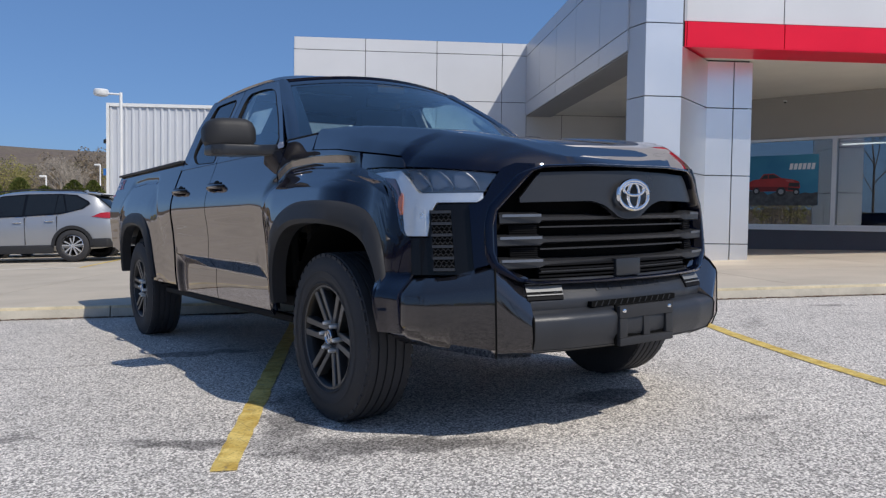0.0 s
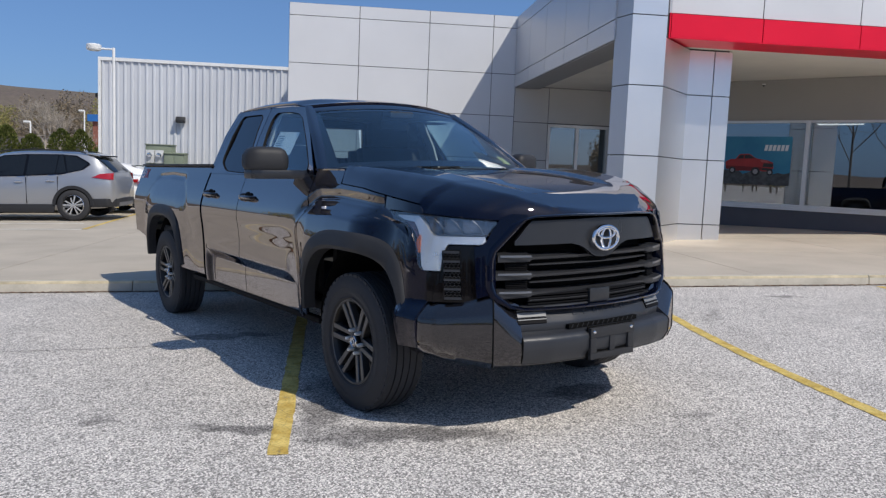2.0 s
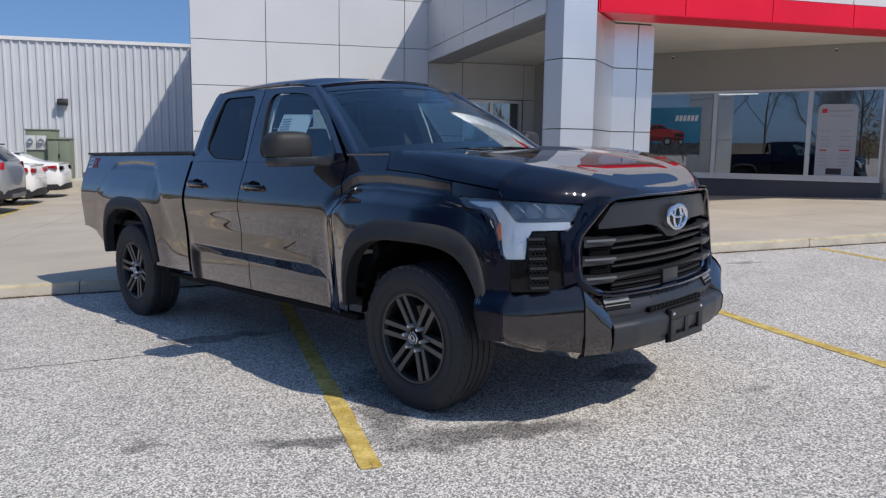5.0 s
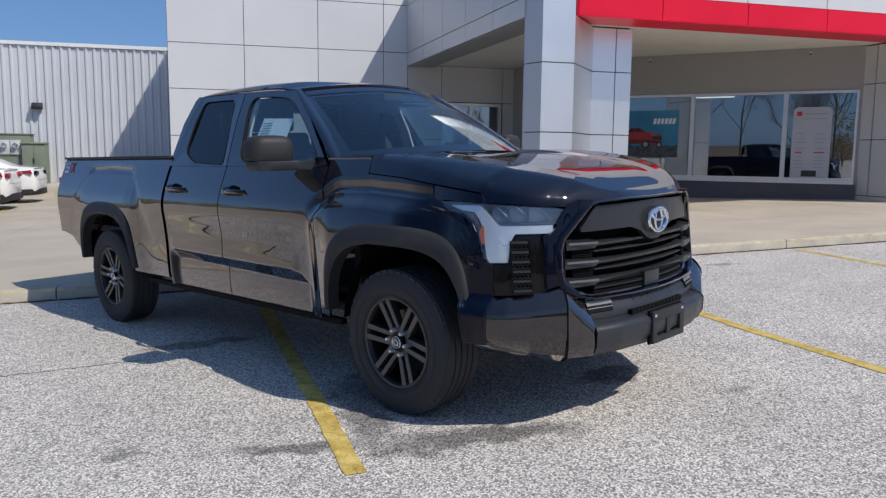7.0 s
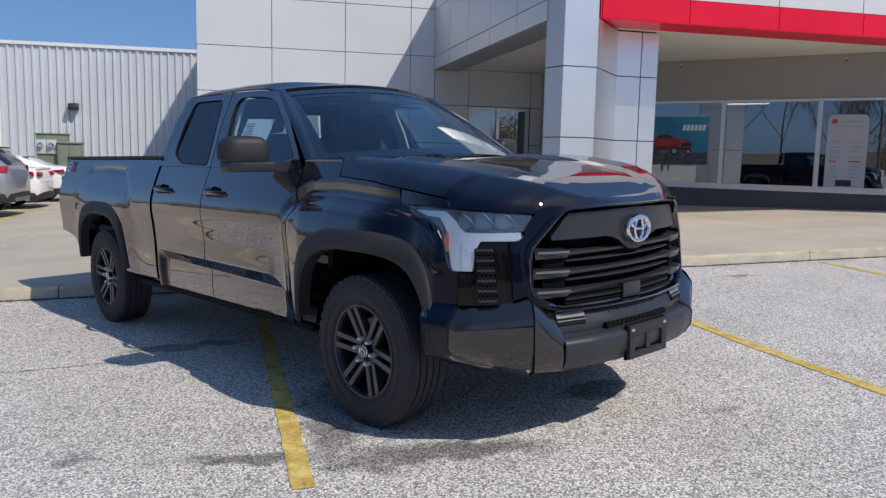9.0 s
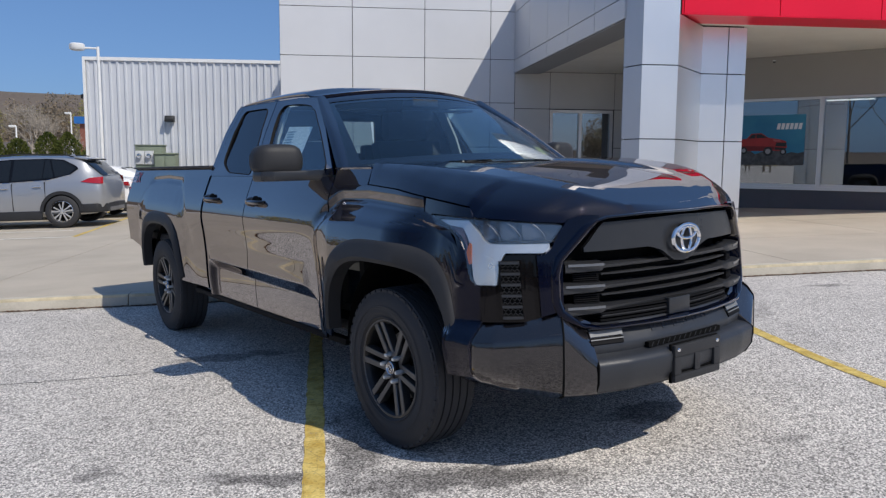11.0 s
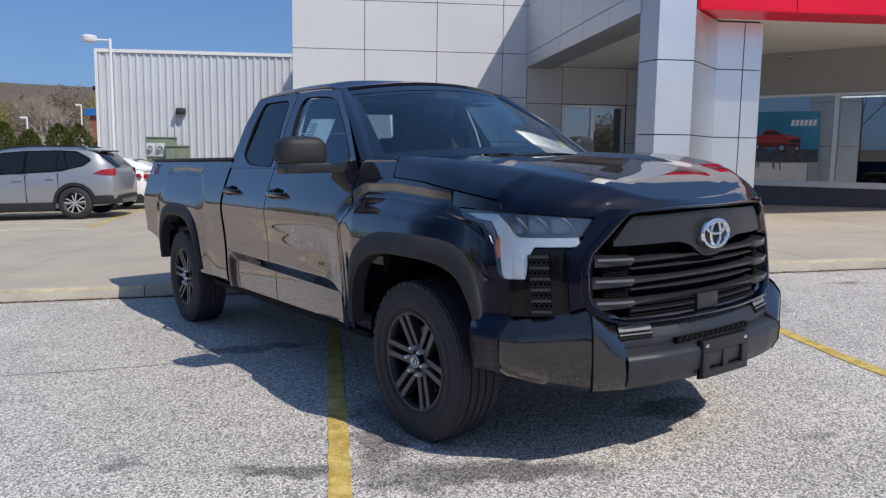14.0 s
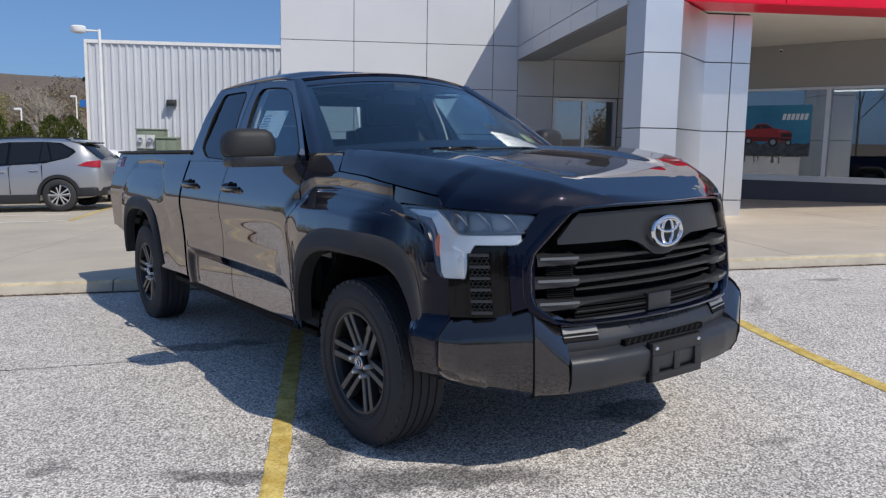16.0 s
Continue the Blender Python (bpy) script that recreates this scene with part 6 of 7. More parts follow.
def car(name, label, paint, m, side_rows, wheel_r, axles, pillars, cladding_mat, tail, category, group=""):
    """A car facing +x. side_rows: x, bottom, waist, roof, half width at the waist, half width at the roof."""
    c = thing(name, label, category, group, m)
    clad = 0.055 if name == "parked_suv" else 0.03
    n = 64
    cols = list(zip(*side_rows))
    xs = cols[0]

    def at(k, x):
        return spline(list(zip(xs, cols[k])), x)

    def section(x):
        zb, zw, zr, w, wr = (at(k, x) for k in range(1, 6))
        pts = [(0.0, zb), (w * 0.86, zb), (w * 0.97, zb + 0.10), (w * 0.99, zb + 0.28), (w, (zb + zw) / 2 + 0.08), (w * 0.985, zw - 0.10), (w * 0.94, zw)]
        for t in (0.25, 0.5, 0.75, 0.93):
            pts.append((w * 0.94 + (wr - w * 0.94) * t, zw + (zr - zw) * t * (1 - 0.03 * t)))
        pts += [(wr * 0.80, zr - 0.006), (wr * 0.45, zr), (0.0, zr + 0.003)]
        return pts

    bm = bmesh.new()
    rings = []
    for i in range(n + 1):
        x = xs[0] + (xs[-1] - xs[0]) * i / n
        half = section(x)
        ring = [bm.verts.new((x, y, z)) for y, z in half] + [bm.verts.new((x, -y, z)) for y, z in half[-2:0:-1]]
        rings.append(ring)
    for a, b in zip(rings, rings[1:]):
        for j in range(len(a)):
            k = (j + 1) % len(a)
            bm.faces.new((a[j], a[k], b[k], b[j])).smooth = True
    bm.faces.new(rings[0])
    bm.faces.new(rings[-1][::-1])
    part("body", bm, paint, c)

    def glass_y(x, z):
        zw, zr, w, wr = (at(k, x) for k in range(2, 6))
        t = (z - zw) / max(zr - zw, 0.01)
        return w * 0.94 + (wr - w * 0.94) * min(max(t, 0), 1) + 0.006

    for s in (-1, 1):
        if name == "parked_suv":
            band, lower = bmesh.new(), [p for p in SUV_BAND if p[1] < 1.30]
            fan = [band.verts.new((x, s * (glass_y(x, z) + 0.012), z)) for x, z in SUV_BAND]
            mid = band.verts.new((-0.25, s * (glass_y(-0.25, 1.35) + 0.016), 1.35))
            for i in range(len(fan)):
                band.faces.new((fan[i], fan[(i + 1) % len(fan)], mid))
            part("window_surround", band, GLOSS_BLACK, c)
            part("belt_trim", sweep([(x, s * (glass_y(x, z) + 0.004), z - 0.006) for x, z in lower[1:] + [lower[0]]], circle(0.009, 6)), CHROME, c)
        for out in pillars:
            b = bmesh.new()
            cx, cz = sum(p[0] for p in out) / len(out), sum(p[1] for p in out) / len(out)
            lift = 0.018 if name == "parked_suv" else 0.0
            fan = [b.verts.new((x, s * (glass_y(x, z) + lift), z)) for x, z in out]
            mid = b.verts.new((cx, s * (glass_y(cx, cz) + lift), cz))
            for i in range(len(fan)):
                b.faces.new((fan[i], fan[(i + 1) % len(fan)], mid))
            part("side_window", b, CAR_BLACK_GLASS, c)
        for xa in axles:
            well = bmesh.new()
            r = wheel_r + 0.055
            ring = []
            for i in range(25):
                t = math.pi * i / 24
                x, z = xa + r * math.cos(t), wheel_r + r * math.sin(t)
                ring.append((x, z))
            w = [s * (at(4, min(max(x, xs[0]), xs[-1])) + 0.008) for x, z in ring]
            well.faces.new([well.verts.new((x, y, max(z, 0.16))) for (x, z), y in zip(ring, w)])
            part("wheel_well", well, DEEP, c)
            flare = [(xa + (r + 0.025) * math.cos(t), s * (at(4, xa) + 0.008), wheel_r + (r + 0.025) * math.sin(t)) for t in [math.pi * i / 24 for i in range(25)]]
            part("wheel_flare", sweep(flare, [(-0.02, -0.012), (clad, -0.012), (clad, 0.012), (-0.02, 0.012)], up=(0, 1, 0)), cladding_mat, c)
            small_wheel(c, xa, s * (at(4, xa) - 0.085), wheel_r, s, CAR_RIM, 0.3 * xa)
        lo = boxes(((axles[1] + wheel_r + 0.06, s * at(4, 0) * 0.985 - 0.03, 0.20), (axles[0] - wheel_r - 0.06, s * at(4, 0) * 0.985 + 0.022, 0.40)), bevel=0.02)
        part("sill_cladding", lo, cladding_mat, c)
        for hx in pillars_handles(pillars):
            part("handle", boxes(((hx - 0.09, s * (at(4, hx)) - 0.01, at(2, hx) - 0.14), (hx + 0.09, s * (at(4, hx)) + 0.025, at(2, hx) - 0.105)), bevel=0.008), CHROME, c)
            seam = boxes(((hx - 0.17, s * at(4, hx) * 0.99 - 0.02, 0.42), (hx - 0.162, s * at(4, hx) * 0.99 + 0.0125, at(2, hx) - 0.02)))
            part("door_seam", seam, DEEP, c)
        part("mirror", boxes(((pillars[0][0][0] - 0.28, min(s * 0.90, s * 1.08), at(2, 0.6) + 0.0), (pillars[0][0][0] - 0.13, max(s * 0.90, s * 1.08), at(2, 0.6) + 0.15)), bevel=0.03), paint, c)
    tail(c, at)
    return c


def pillars_handles(pillars):
    return [min(p[0] for p in out) + 0.14 for out in pillars[:2]]


CAR_BLACK_GLASS = material("dark_car_glass", (0.010, 0.012, 0.014), 0.03)
SILVER_PAINT = car_paint("silver_car_paint", (0.40, 0.41, 0.43), 0.68)
WHITE_CAR = car_paint("white_car_paint", (0.80, 0.80, 0.80))
CAR_RIM = worn("machined_alloy", (0.66, 0.66, 0.67), 0.25, 0.05, 6, 100, 0.0, metal=0.8)


def suv_tail(c, at):
    for s in (-1, 1):
        lens = bmesh.new()
        rows = []
        for i in range(13):
            x = -1.62 - 0.46 * i / 12
            lo, hi = lerp([(-2.10, 1.00), (-1.90, 1.015), (-1.62, 1.06)], x), lerp([(-2.10, 1.17), (-1.80, 1.145), (-1.62, 1.068)], x)
            rows.append([lens.verts.new((x - 0.004 * i / 12, s * (at(4, x) * q + 0.008), z)) for z, q in ((lo, 0.992), ((lo + hi) / 2, 0.985), (hi, 0.945))])
        for a, b in zip(rows, rows[1:]):
            for j in range(2):
                lens.faces.new((a[j], b[j], b[j + 1], a[j + 1])).smooth = True
        part("tail_light", lens, RED_LENS, c)
        part("roof_rail", sweep([(x, s * 0.60, z) for x, z in ((-1.40, 1.645), (-1.25, 1.690), (-0.2, 1.735), (0.55, 1.68), (0.65, 1.62))], [(-0.02, -0.016), (0.02, -0.016), (0.016, 0.016), (-0.016, 0.016)]), BLACK_METAL, c)
        part("exhaust", join(bmesh.new(), lathe([(0.03, -0.06), (0.035, 0.0), (0.03, 0.06)], 16, "x"), Matrix.Translation((-2.06, s * 0.55, 0.33))), CHROME, c)
    part("rear_window", prism([(-2.06, 1.185), (-1.70, 1.535), (-1.62, 1.550), (-2.0, 1.16)], -0.64, 0.64, "y", 0.004), CAR_BLACK_GLASS, c)
    part("roof_spoiler", prism([(-1.75, 1.592), (-1.42, 1.662), (-1.42, 1.62), (-1.73, 1.565)], -0.62, 0.62, "y", 0.01), SILVER_PAINT, c)
    part("spoiler_edge", prism([(-1.765, 1.592), (-1.73, 1.597), (-1.73, 1.560), (-1.755, 1.563)], -0.62, 0.62, "y", 0.006), MATTE_BLACK, c)
    part("rear_bumper", prism([(-1.54, -0.935), (-1.95, -0.905), (-2.12, -0.70), (-2.16, 0.0), (-2.12, 0.70), (-1.95, 0.905), (-1.54, 0.935)], 0.33, 0.54, "z", 0.03), MATTE_BLACK, c)
    part("skid_plate", prism([(-1.98, -0.60), (-2.14, -0.55), (-2.165, 0.0), (-2.14, 0.55), (-1.98, 0.60)], 0.34, 0.44, "z", 0.02), SKID, c)
    part("antenna_fin", prism([(-1.25, 1.66), (-1.05, 1.67), (-1.22, 1.73)], -0.02, 0.02, "y", 0.005), SILVER_PAINT, c)


SUV = [(-2.12, 0.48, 0.95, 0.97, 0.72, 0.55), (-2.06, 0.38, 1.08, 1.18, 0.82, 0.60), (-1.95, 0.33, 1.12, 1.27, 0.875, 0.62), (-1.80, 0.30, 1.14, 1.42, 0.90, 0.63), (-1.62, 0.29, 1.14, 1.575, 0.92, 0.635), (-1.3, 0.27, 1.12, 1.66, 0.93, 0.64), (-0.8, 0.25, 1.10, 1.685, 0.93, 0.65), (0.0, 0.24, 1.07, 1.695, 0.93, 0.66),
       (0.55, 0.24, 1.05, 1.62, 0.93, 0.65), (0.95, 0.24, 1.04, 1.42, 0.93, 0.66), (1.35, 0.25, 1.03, 1.13, 0.925, 0.72), (1.9, 0.26, 0.98, 1.05, 0.92, 0.72), (2.35, 0.28, 0.88, 0.95, 0.86, 0.66), (2.62, 0.34, 0.70, 0.78, 0.74, 0.55), (2.70, 0.42, 0.60, 0.64, 0.62, 0.45)]
SUV_BAND = [(1.00, 1.045), (0.64, 1.505), (0.45, 1.575), (-0.10, 1.612), (-0.85, 1.615), (-1.22, 1.585), (-1.50, 1.43), (-1.55, 1.37), (-1.38, 1.235), (-0.9, 1.12), (0.0, 1.075)]
SUV_GLASS = [[(0.92, 1.09), (0.62, 1.48), (0.45, 1.55), (-0.08, 1.585), (-0.04, 1.11)], [(-0.10, 1.11), (-0.14, 1.59), (-0.80, 1.59), (-0.76, 1.155)], [(-0.78, 1.157), (-0.82, 1.59), (-0.91, 1.585), (-1.02, 1.175)], [(-1.05, 1.185), (-0.945, 1.585), (-1.20, 1.555), (-1.46, 1.41), (-1.49, 1.37), (-1.36, 1.25)]]
RAV_Z = ground_z(-7.3, 18.6) + KERB
car("parked_suv", "silver compact SUV with dark trim parked on the concrete", SILVER_PAINT, pose(-7.85, 18.88, RAV_Z, 0, 1.78, 180) @ Matrix.Diagonal((0.985, 1.0, 0.97, 1.0)), SUV, 0.378, (1.52, -1.17), SUV_GLASS, MATTE_BLACK, suv_tail, "car", "parked cars")


def sedan_tail(c, at):
    for s in (-1, 1):
        part("tail_light", prism([(-2.33, 0.86), (-2.02, 0.90), (-1.98, 0.95), (-2.30, 0.97)], min(s * 0.45, s * 0.895), max(s * 0.45, s * 0.895), "y", 0.01), RED_LENS, c)
        part("rear_lamp", boxes(((-2.445, min(s * 0.42, s * 0.76), 0.83), (-2.37, max(s * 0.42, s * 0.76), 0.95)), bevel=0.02), RED_LENS if c.name == "parked_sedan" else GLOSS_BLACK, c)
    part("rear_window", prism([(-1.75, 1.05), (-1.15, 1.36), (-1.15, 1.34), (-1.72, 1.02)], -0.55, 0.55, "y"), CAR_BLACK_GLASS, c)
    part("boot_seam", boxes(((-2.395, -0.62, 0.62), (-2.375, 0.62, 0.63))), DEEP, c)
    part("rear_bumper", prism([(-2.0, -0.90), (-2.28, -0.86), (-2.43, -0.55), (-2.45, 0.0), (-2.43, 0.55), (-2.28, 0.86), (-2.0, 0.90)], 0.24, 0.42, "z", 0.03), MATTE_BLACK, c)
    part("boot_lip", prism([(-2.38, 1.03), (-2.1, 1.06), (-2.1, 1.03), (-2.36, 1.0)], -0.66, 0.66, "y", 0.005), WHITE_CAR, c)


SEDAN = [(-2.42, 0.40, 0.78, 0.80, 0.66, 0.55), (-2.36, 0.30, 0.95, 1.00, 0.78, 0.62), (-2.1, 0.24, 1.00, 1.06, 0.88, 0.64), (-1.7, 0.22, 0.99, 1.13, 0.91, 0.62), (-1.1, 0.20, 0.97, 1.36, 0.92, 0.60), (-0.4, 0.20, 0.95, 1.44, 0.92, 0.62), (0.3, 0.20, 0.93, 1.42, 0.92, 0.62),
         (0.9, 0.20, 0.92, 1.22, 0.92, 0.64), (1.3, 0.20, 0.90, 1.0, 0.91, 0.72), (1.9, 0.22, 0.82, 0.90, 0.88, 0.70), (2.3, 0.26, 0.68, 0.76, 0.78, 0.6), (2.45, 0.34, 0.55, 0.60, 0.6, 0.5)]
SEDAN_GLASS = [[(0.88, 0.97), (0.35, 1.32), (-0.1, 1.37), (-0.1, 0.99)], [(-0.16, 0.99), (-0.16, 1.37), (-0.7, 1.34), (-1.05, 1.24), (-1.25, 1.08), (-0.95, 1.01)]]
sedan = car("parked_sedan", "white sedan with red tail lights parked beside the SUV", WHITE_CAR, pose(-8.38, 21.9, ground_z(-8.4, 21.9) + KERB, 0, 1.78, 180), SEDAN, 0.335, (1.42, -1.40), SEDAN_GLASS, MATTE_BLACK, sedan_tail, "car", "parked cars")
car("parked_sedan", "white sedan with dark tail lights parked near the cabinets", WHITE_CAR, pose(-8.35, 25.0, ground_z(-8.4, 25.0) + KERB, 0, 1.78, 180), SEDAN, 0.335, (1.42, -1.40), SEDAN_GLASS, MATTE_BLACK, sedan_tail, "car", "parked cars")

for pts, mat, w in (([(-5.62, 15.45), (-6.25, 22.3)], LINE_YELLOW, 0.10), ([(-13.5, 15.30), (-5.62, 15.45)], LINE_WHITE, 0.12), ([(-13.5, 17.0), (-6.2, 17.15)], LINE_WHITE, 0.10), ([(-13.5, 20.35), (-6.1, 20.45)], LINE_YELLOW, 0.10), ([(-13.5, 23.4), (-6.3, 23.5)], LINE_YELLOW, 0.10)):
    tagged(mesh_object("parking_line", marking(pts, w, mat, KERB + 0.004), mat), "faded painted parking line on the concrete", "parking line", "parking lines", "structure")


# ---------------------------------------------------------------- lamps and boxes
def lamp_post(x, y, top, arm=1.0, turn=180.0, r=0.055):
    z = ground_z(x, y) + (KERB if y > kerb_y(x) and abs(x) < 80 and y < kerb_y(x) + 60 else 0)
    p = thing("street_lamp", "slim white car park lamp post with a drum head", "street lamp", "lamp posts", pose(x, y, z, 0, 0, turn))
    h = top - z
    part("pole", sweep([(0, 0, 0), (0, 0, h * 0.5), (0, 0, h)], circle(r, 12), up=(0, 1, 0), scales=[1.25, 1.1, 0.9]), WHITE_PAINT, p)
    part("base_plate", boxes(((-0.14, -0.14, 0), (0.14, 0.14, 0.03)), bevel=0.008), GALVANISED, p)
    part("arm", sweep([(0, 0, h - 0.06), (arm * 0.45, 0, h - 0.05)], circle(0.035, 10)), WHITE_PAINT, p)
    head = part("head", join(bmesh.new(), lathe([(0.0, 0.12), (0.20, 0.115), (0.245, 0.08), (0.25, -0.05), (0.22, -0.10), (0.0, -0.11)], 28, "z") if y < 40 else boxes(((-0.25, -0.15, -0.06), (0.2, 0.15, 0.08)), bevel=0.03), Matrix.Translation((arm * 0.45 + 0.22, 0, h - 0.02))), WHITE_PAINT, p)
    part("lens", join(bmesh.new(), lathe([(0.0, -0.13), (0.15, -0.12), (0.20, -0.095)], 24, "z"), Matrix.Translation((arm * 0.45 + 0.22, 0, h - 0.02))), GALVANISED, head)
    return p


lamp_post(-8.72, 27.5, 5.25, 1.0)
for x, y, top in ((-24.75, 60.0, 3.8), (-24.3, 70.0, 5.35)):
    lamp_post(x, y, top, 0.1, 180, 0.06)

BOXY = 28.55
bz = 0.30
apron = prism([(-22.0, 27.35), (-4.35, 27.35), (-4.35, 29.49), (-22.0, 29.49)], -0.4, bz, "z", 0.02)
tagged(mesh_object("apron", apron, KERB_CONCRETE), "raised concrete ledge along the metal hall", "ledge", kind="structure")
ub = thing("utility_cabinet", "grey-green electrical cabinet with two round meters", "cabinet", m=pose(-7.33, BOXY, bz))
part("body", boxes(((-0.52, -0.25, 0.06), (0.43, 0.30, 1.64)), bevel=0.015), UTILITY_GREEN, ub)
part("lid", boxes(((-0.55, -0.28, 1.64), (0.46, 0.33, 1.68)), bevel=0.01), UTILITY_GREEN, ub)
part("plinth", boxes(((-0.6, -0.35, 0.0), (0.20, 0.36, 0.06))), KERB_CONCRETE, ub)
for x in (-0.355, -0.025):
    mb = part("meter_panel", boxes(((x - 0.155, -0.30, 0.98), (x + 0.155, -0.25, 1.46)), bevel=0.008), GALVANISED, ub)
    part("meter", join(bmesh.new(), lathe([(0.0, -0.12), (0.075, -0.115), (0.09, -0.09), (0.09, 0.0)], 24, "y"), Matrix.Translation((x, -0.30, 1.28))), CHROME, mb)
tb = thing("utility_cabinet", "green pad-mounted transformer cabinet", "cabinet", m=pose(-6.80, BOXY - 0.13, bz))
part("body", boxes(((-0.36, -0.30, 0.0), (0.36, 0.35, 1.34)), bevel=0.02), UTILITY_GREEN, tb)
part("lid", prism([(-0.34, 1.34), (-0.34, 1.37), (0.05, 1.40), (0.40, 1.37), (0.40, 1.34)], -0.38, 0.38, "x", 0.008), UTILITY_GREEN, tb)
for x in (-0.175, 0.175):
    part("door", boxes(((x - 0.165, -0.318, 0.14), (x + 0.165, -0.30, 1.28)), bevel=0.006), UTILITY_GREEN, tb)
part("latch", boxes(((-0.02, -0.335, 0.7), (0.03, -0.318, 0.85)), bevel=0.004), BLACK_METAL, tb)


# ---------------------------------------------------------------- shop window display
poster = thing("poster", "large blue poster of a red pickup behind the shop window", "poster")
sky_blue = material("poster_sky", (0.05, 0.30, 0.45), 0.6)
n = noised(sky_blue, 0.9, 3)
base(sky_blue, ramp(sky_blue, n, [(0.3, (0.012, 0.15, 0.29)), (0.7, (0.05, 0.27, 0.40))]))
PU0, PU1, PZ0, PZ1 = 4.60, 6.52, 1.43, 2.60
part("sheet", beam45(PU0, PU1, PZ0, PZ1, -0.034, -0.026), sky_blue, poster)
rock = worn("poster_rock", (0.075, 0.085, 0.09), 0.7, 0.7, 9, 40, 0.0)
pic_red = worn("poster_red", (0.35, 0.03, 0.03), 0.6, 0.2, 5, 40, 0.0)
pic_dark = material("poster_dark", (0.02, 0.022, 0.025), 0.6)
pic_white = material("poster_white", (0.7, 0.74, 0.76), 0.6)
pic_grey = material("poster_grey", (0.28, 0.29, 0.30), 0.6)


def flat45(outline, off, mat, name, parent):
    bm = bmesh.new()
    vs = []
    for u, z in outline:
        p = on_wall(u, off)
        vs.append(bm.verts.new((p.x, p.y, z)))
    bm.faces.new(vs)
    return part(name, bm, mat, parent)


random.seed(5)
flat45([(PU0, PZ0)] + [(PU0 + (PU1 - PU0) * i / 14, PZ0 + 0.30 + random.uniform(-0.05, 0.06)) for i in range(15)] + [(PU1, PZ0)], -0.0235, rock, "printed_rubble", poster)
flat45([(5.00, 1.80), (4.98, 1.98), (5.10, 2.04), (5.22, 2.05), (5.32, 2.17), (5.55, 2.18), (5.72, 2.07), (5.98, 2.03), (6.12, 1.98), (6.14, 1.84), (6.05, 1.76), (5.2, 1.76)], -0.0215, pic_red, "printed_vehicle", poster)
flat45([(5.26, 2.055), (5.335, 2.145), (5.42, 2.15), (5.42, 2.06)], -0.0195, pic_dark, "printed_window", poster)
flat45([(5.44, 2.06), (5.44, 2.15), (5.55, 2.155), (5.70, 2.07)], -0.0195, pic_dark, "printed_window", poster)
flat45([(5.0, 1.80), (5.2, 1.765), (5.55, 1.765), (5.86, 1.80), (5.86, 1.86), (5.0, 1.88)], -0.0198, worn("poster_deep_red", (0.16, 0.012, 0.014), 0.6, 0.2, 5, 40, 0.0), "printed_shade", poster)
flat45([(5.88, 1.87), (6.12, 1.86), (6.13, 1.95), (5.90, 1.96)], -0.0198, pic_dark, "printed_grille", poster)
flat45([(5.86, 1.98), (6.02, 1.975), (5.98, 2.02), (5.80, 2.035)], -0.0198, worn("poster_pale_red", (0.45, 0.10, 0.10), 0.6, 0.2, 5, 40, 0.0), "printed_hood", poster)
flat45([(5.87, 1.79), (6.11, 1.775), (6.12, 1.83), (5.87, 1.85)], -0.0193, pic_dark, "printed_bumper", poster)
for u, z, r in ((5.72, 1.75, 0.11), (5.16, 1.77, 0.085), (6.06, 1.74, 0.075)):
    flat45([(u + r * math.cos(t), z + r * math.sin(t)) for t in [2 * math.pi * i / 20 for i in range(20)]], -0.0185, pic_dark, "printed_wheel", poster)
    flat45([(u + r * 0.55 * math.cos(t), z + r * 0.55 * math.sin(t)) for t in [2 * math.pi * i / 16 for i in range(16)]], -0.0165, pic_grey, "printed_rim", poster)
for k in range(6):
    u = 5.82 + 0.095 * k
    flat45([(u + 0.07, 2.26), (u + 0.14, 2.26), (u + 0.165, 2.40), (u + 0.095, 2.40)], -0.021, pic_white, "heading_bar", poster)

notice = thing("notice_board", "tall white rounded price board standing at the window", "sign")
NU0, NU1, NZ0, NZ1 = 9.14, 9.96, 0.98, 2.62
outline = []
for cu, cz, a0 in ((NU1 - 0.12, NZ1 - 0.12, 0), (NU0 + 0.12, NZ1 - 0.12, 90)):
    outline += [(cu + 0.12 * math.cos(radians(a0 + 15 * i)), cz + 0.12 * math.sin(radians(a0 + 15 * i))) for i in range(7)]
outline += [(NU0, NZ0), (NU1, NZ0)]
flat45(outline, -0.030, worn("white_board", (0.40, 0.43, 0.46), 0.5, 0.04, 3, 80, 0.0), "board", notice)
print_grey = material("grey_print", (0.30, 0.33, 0.34), 0.7)
print_red = material("red_print", (0.5, 0.03, 0.05), 0.7)
flat45([(NU0 + 0.08, 2.42), (NU0 + 0.19, 2.42), (NU0 + 0.19, 2.52), (NU0 + 0.08, 2.52)], -0.0265, print_red, "mark_square", notice)
random.seed(3)
for k, (z, h, mat) in enumerate([(2.45, 0.03, print_grey), (2.34, 0.018, print_grey), (2.0, 0.02, print_grey), (1.88, 0.02, print_grey), (1.80, 0.02, print_grey), (1.66, 0.02, print_grey), (1.56, 0.03, print_red), (1.46, 0.02, print_grey), (1.38, 0.02, print_grey), (1.30, 0.02, print_grey), (1.22, 0.02, print_grey)]):
    for u0, u1 in ((0.24, 0.74),) if k < 2 else ((0.08, 0.30), (0.48, 0.74)):
        e = u1 - random.uniform(0, 0.08)
        flat45([(NU0 + u0, z), (NU0 + e, z), (NU0 + e, z + h), (NU0 + u0, z + h)], -0.0265, mat, "print_bar", notice)
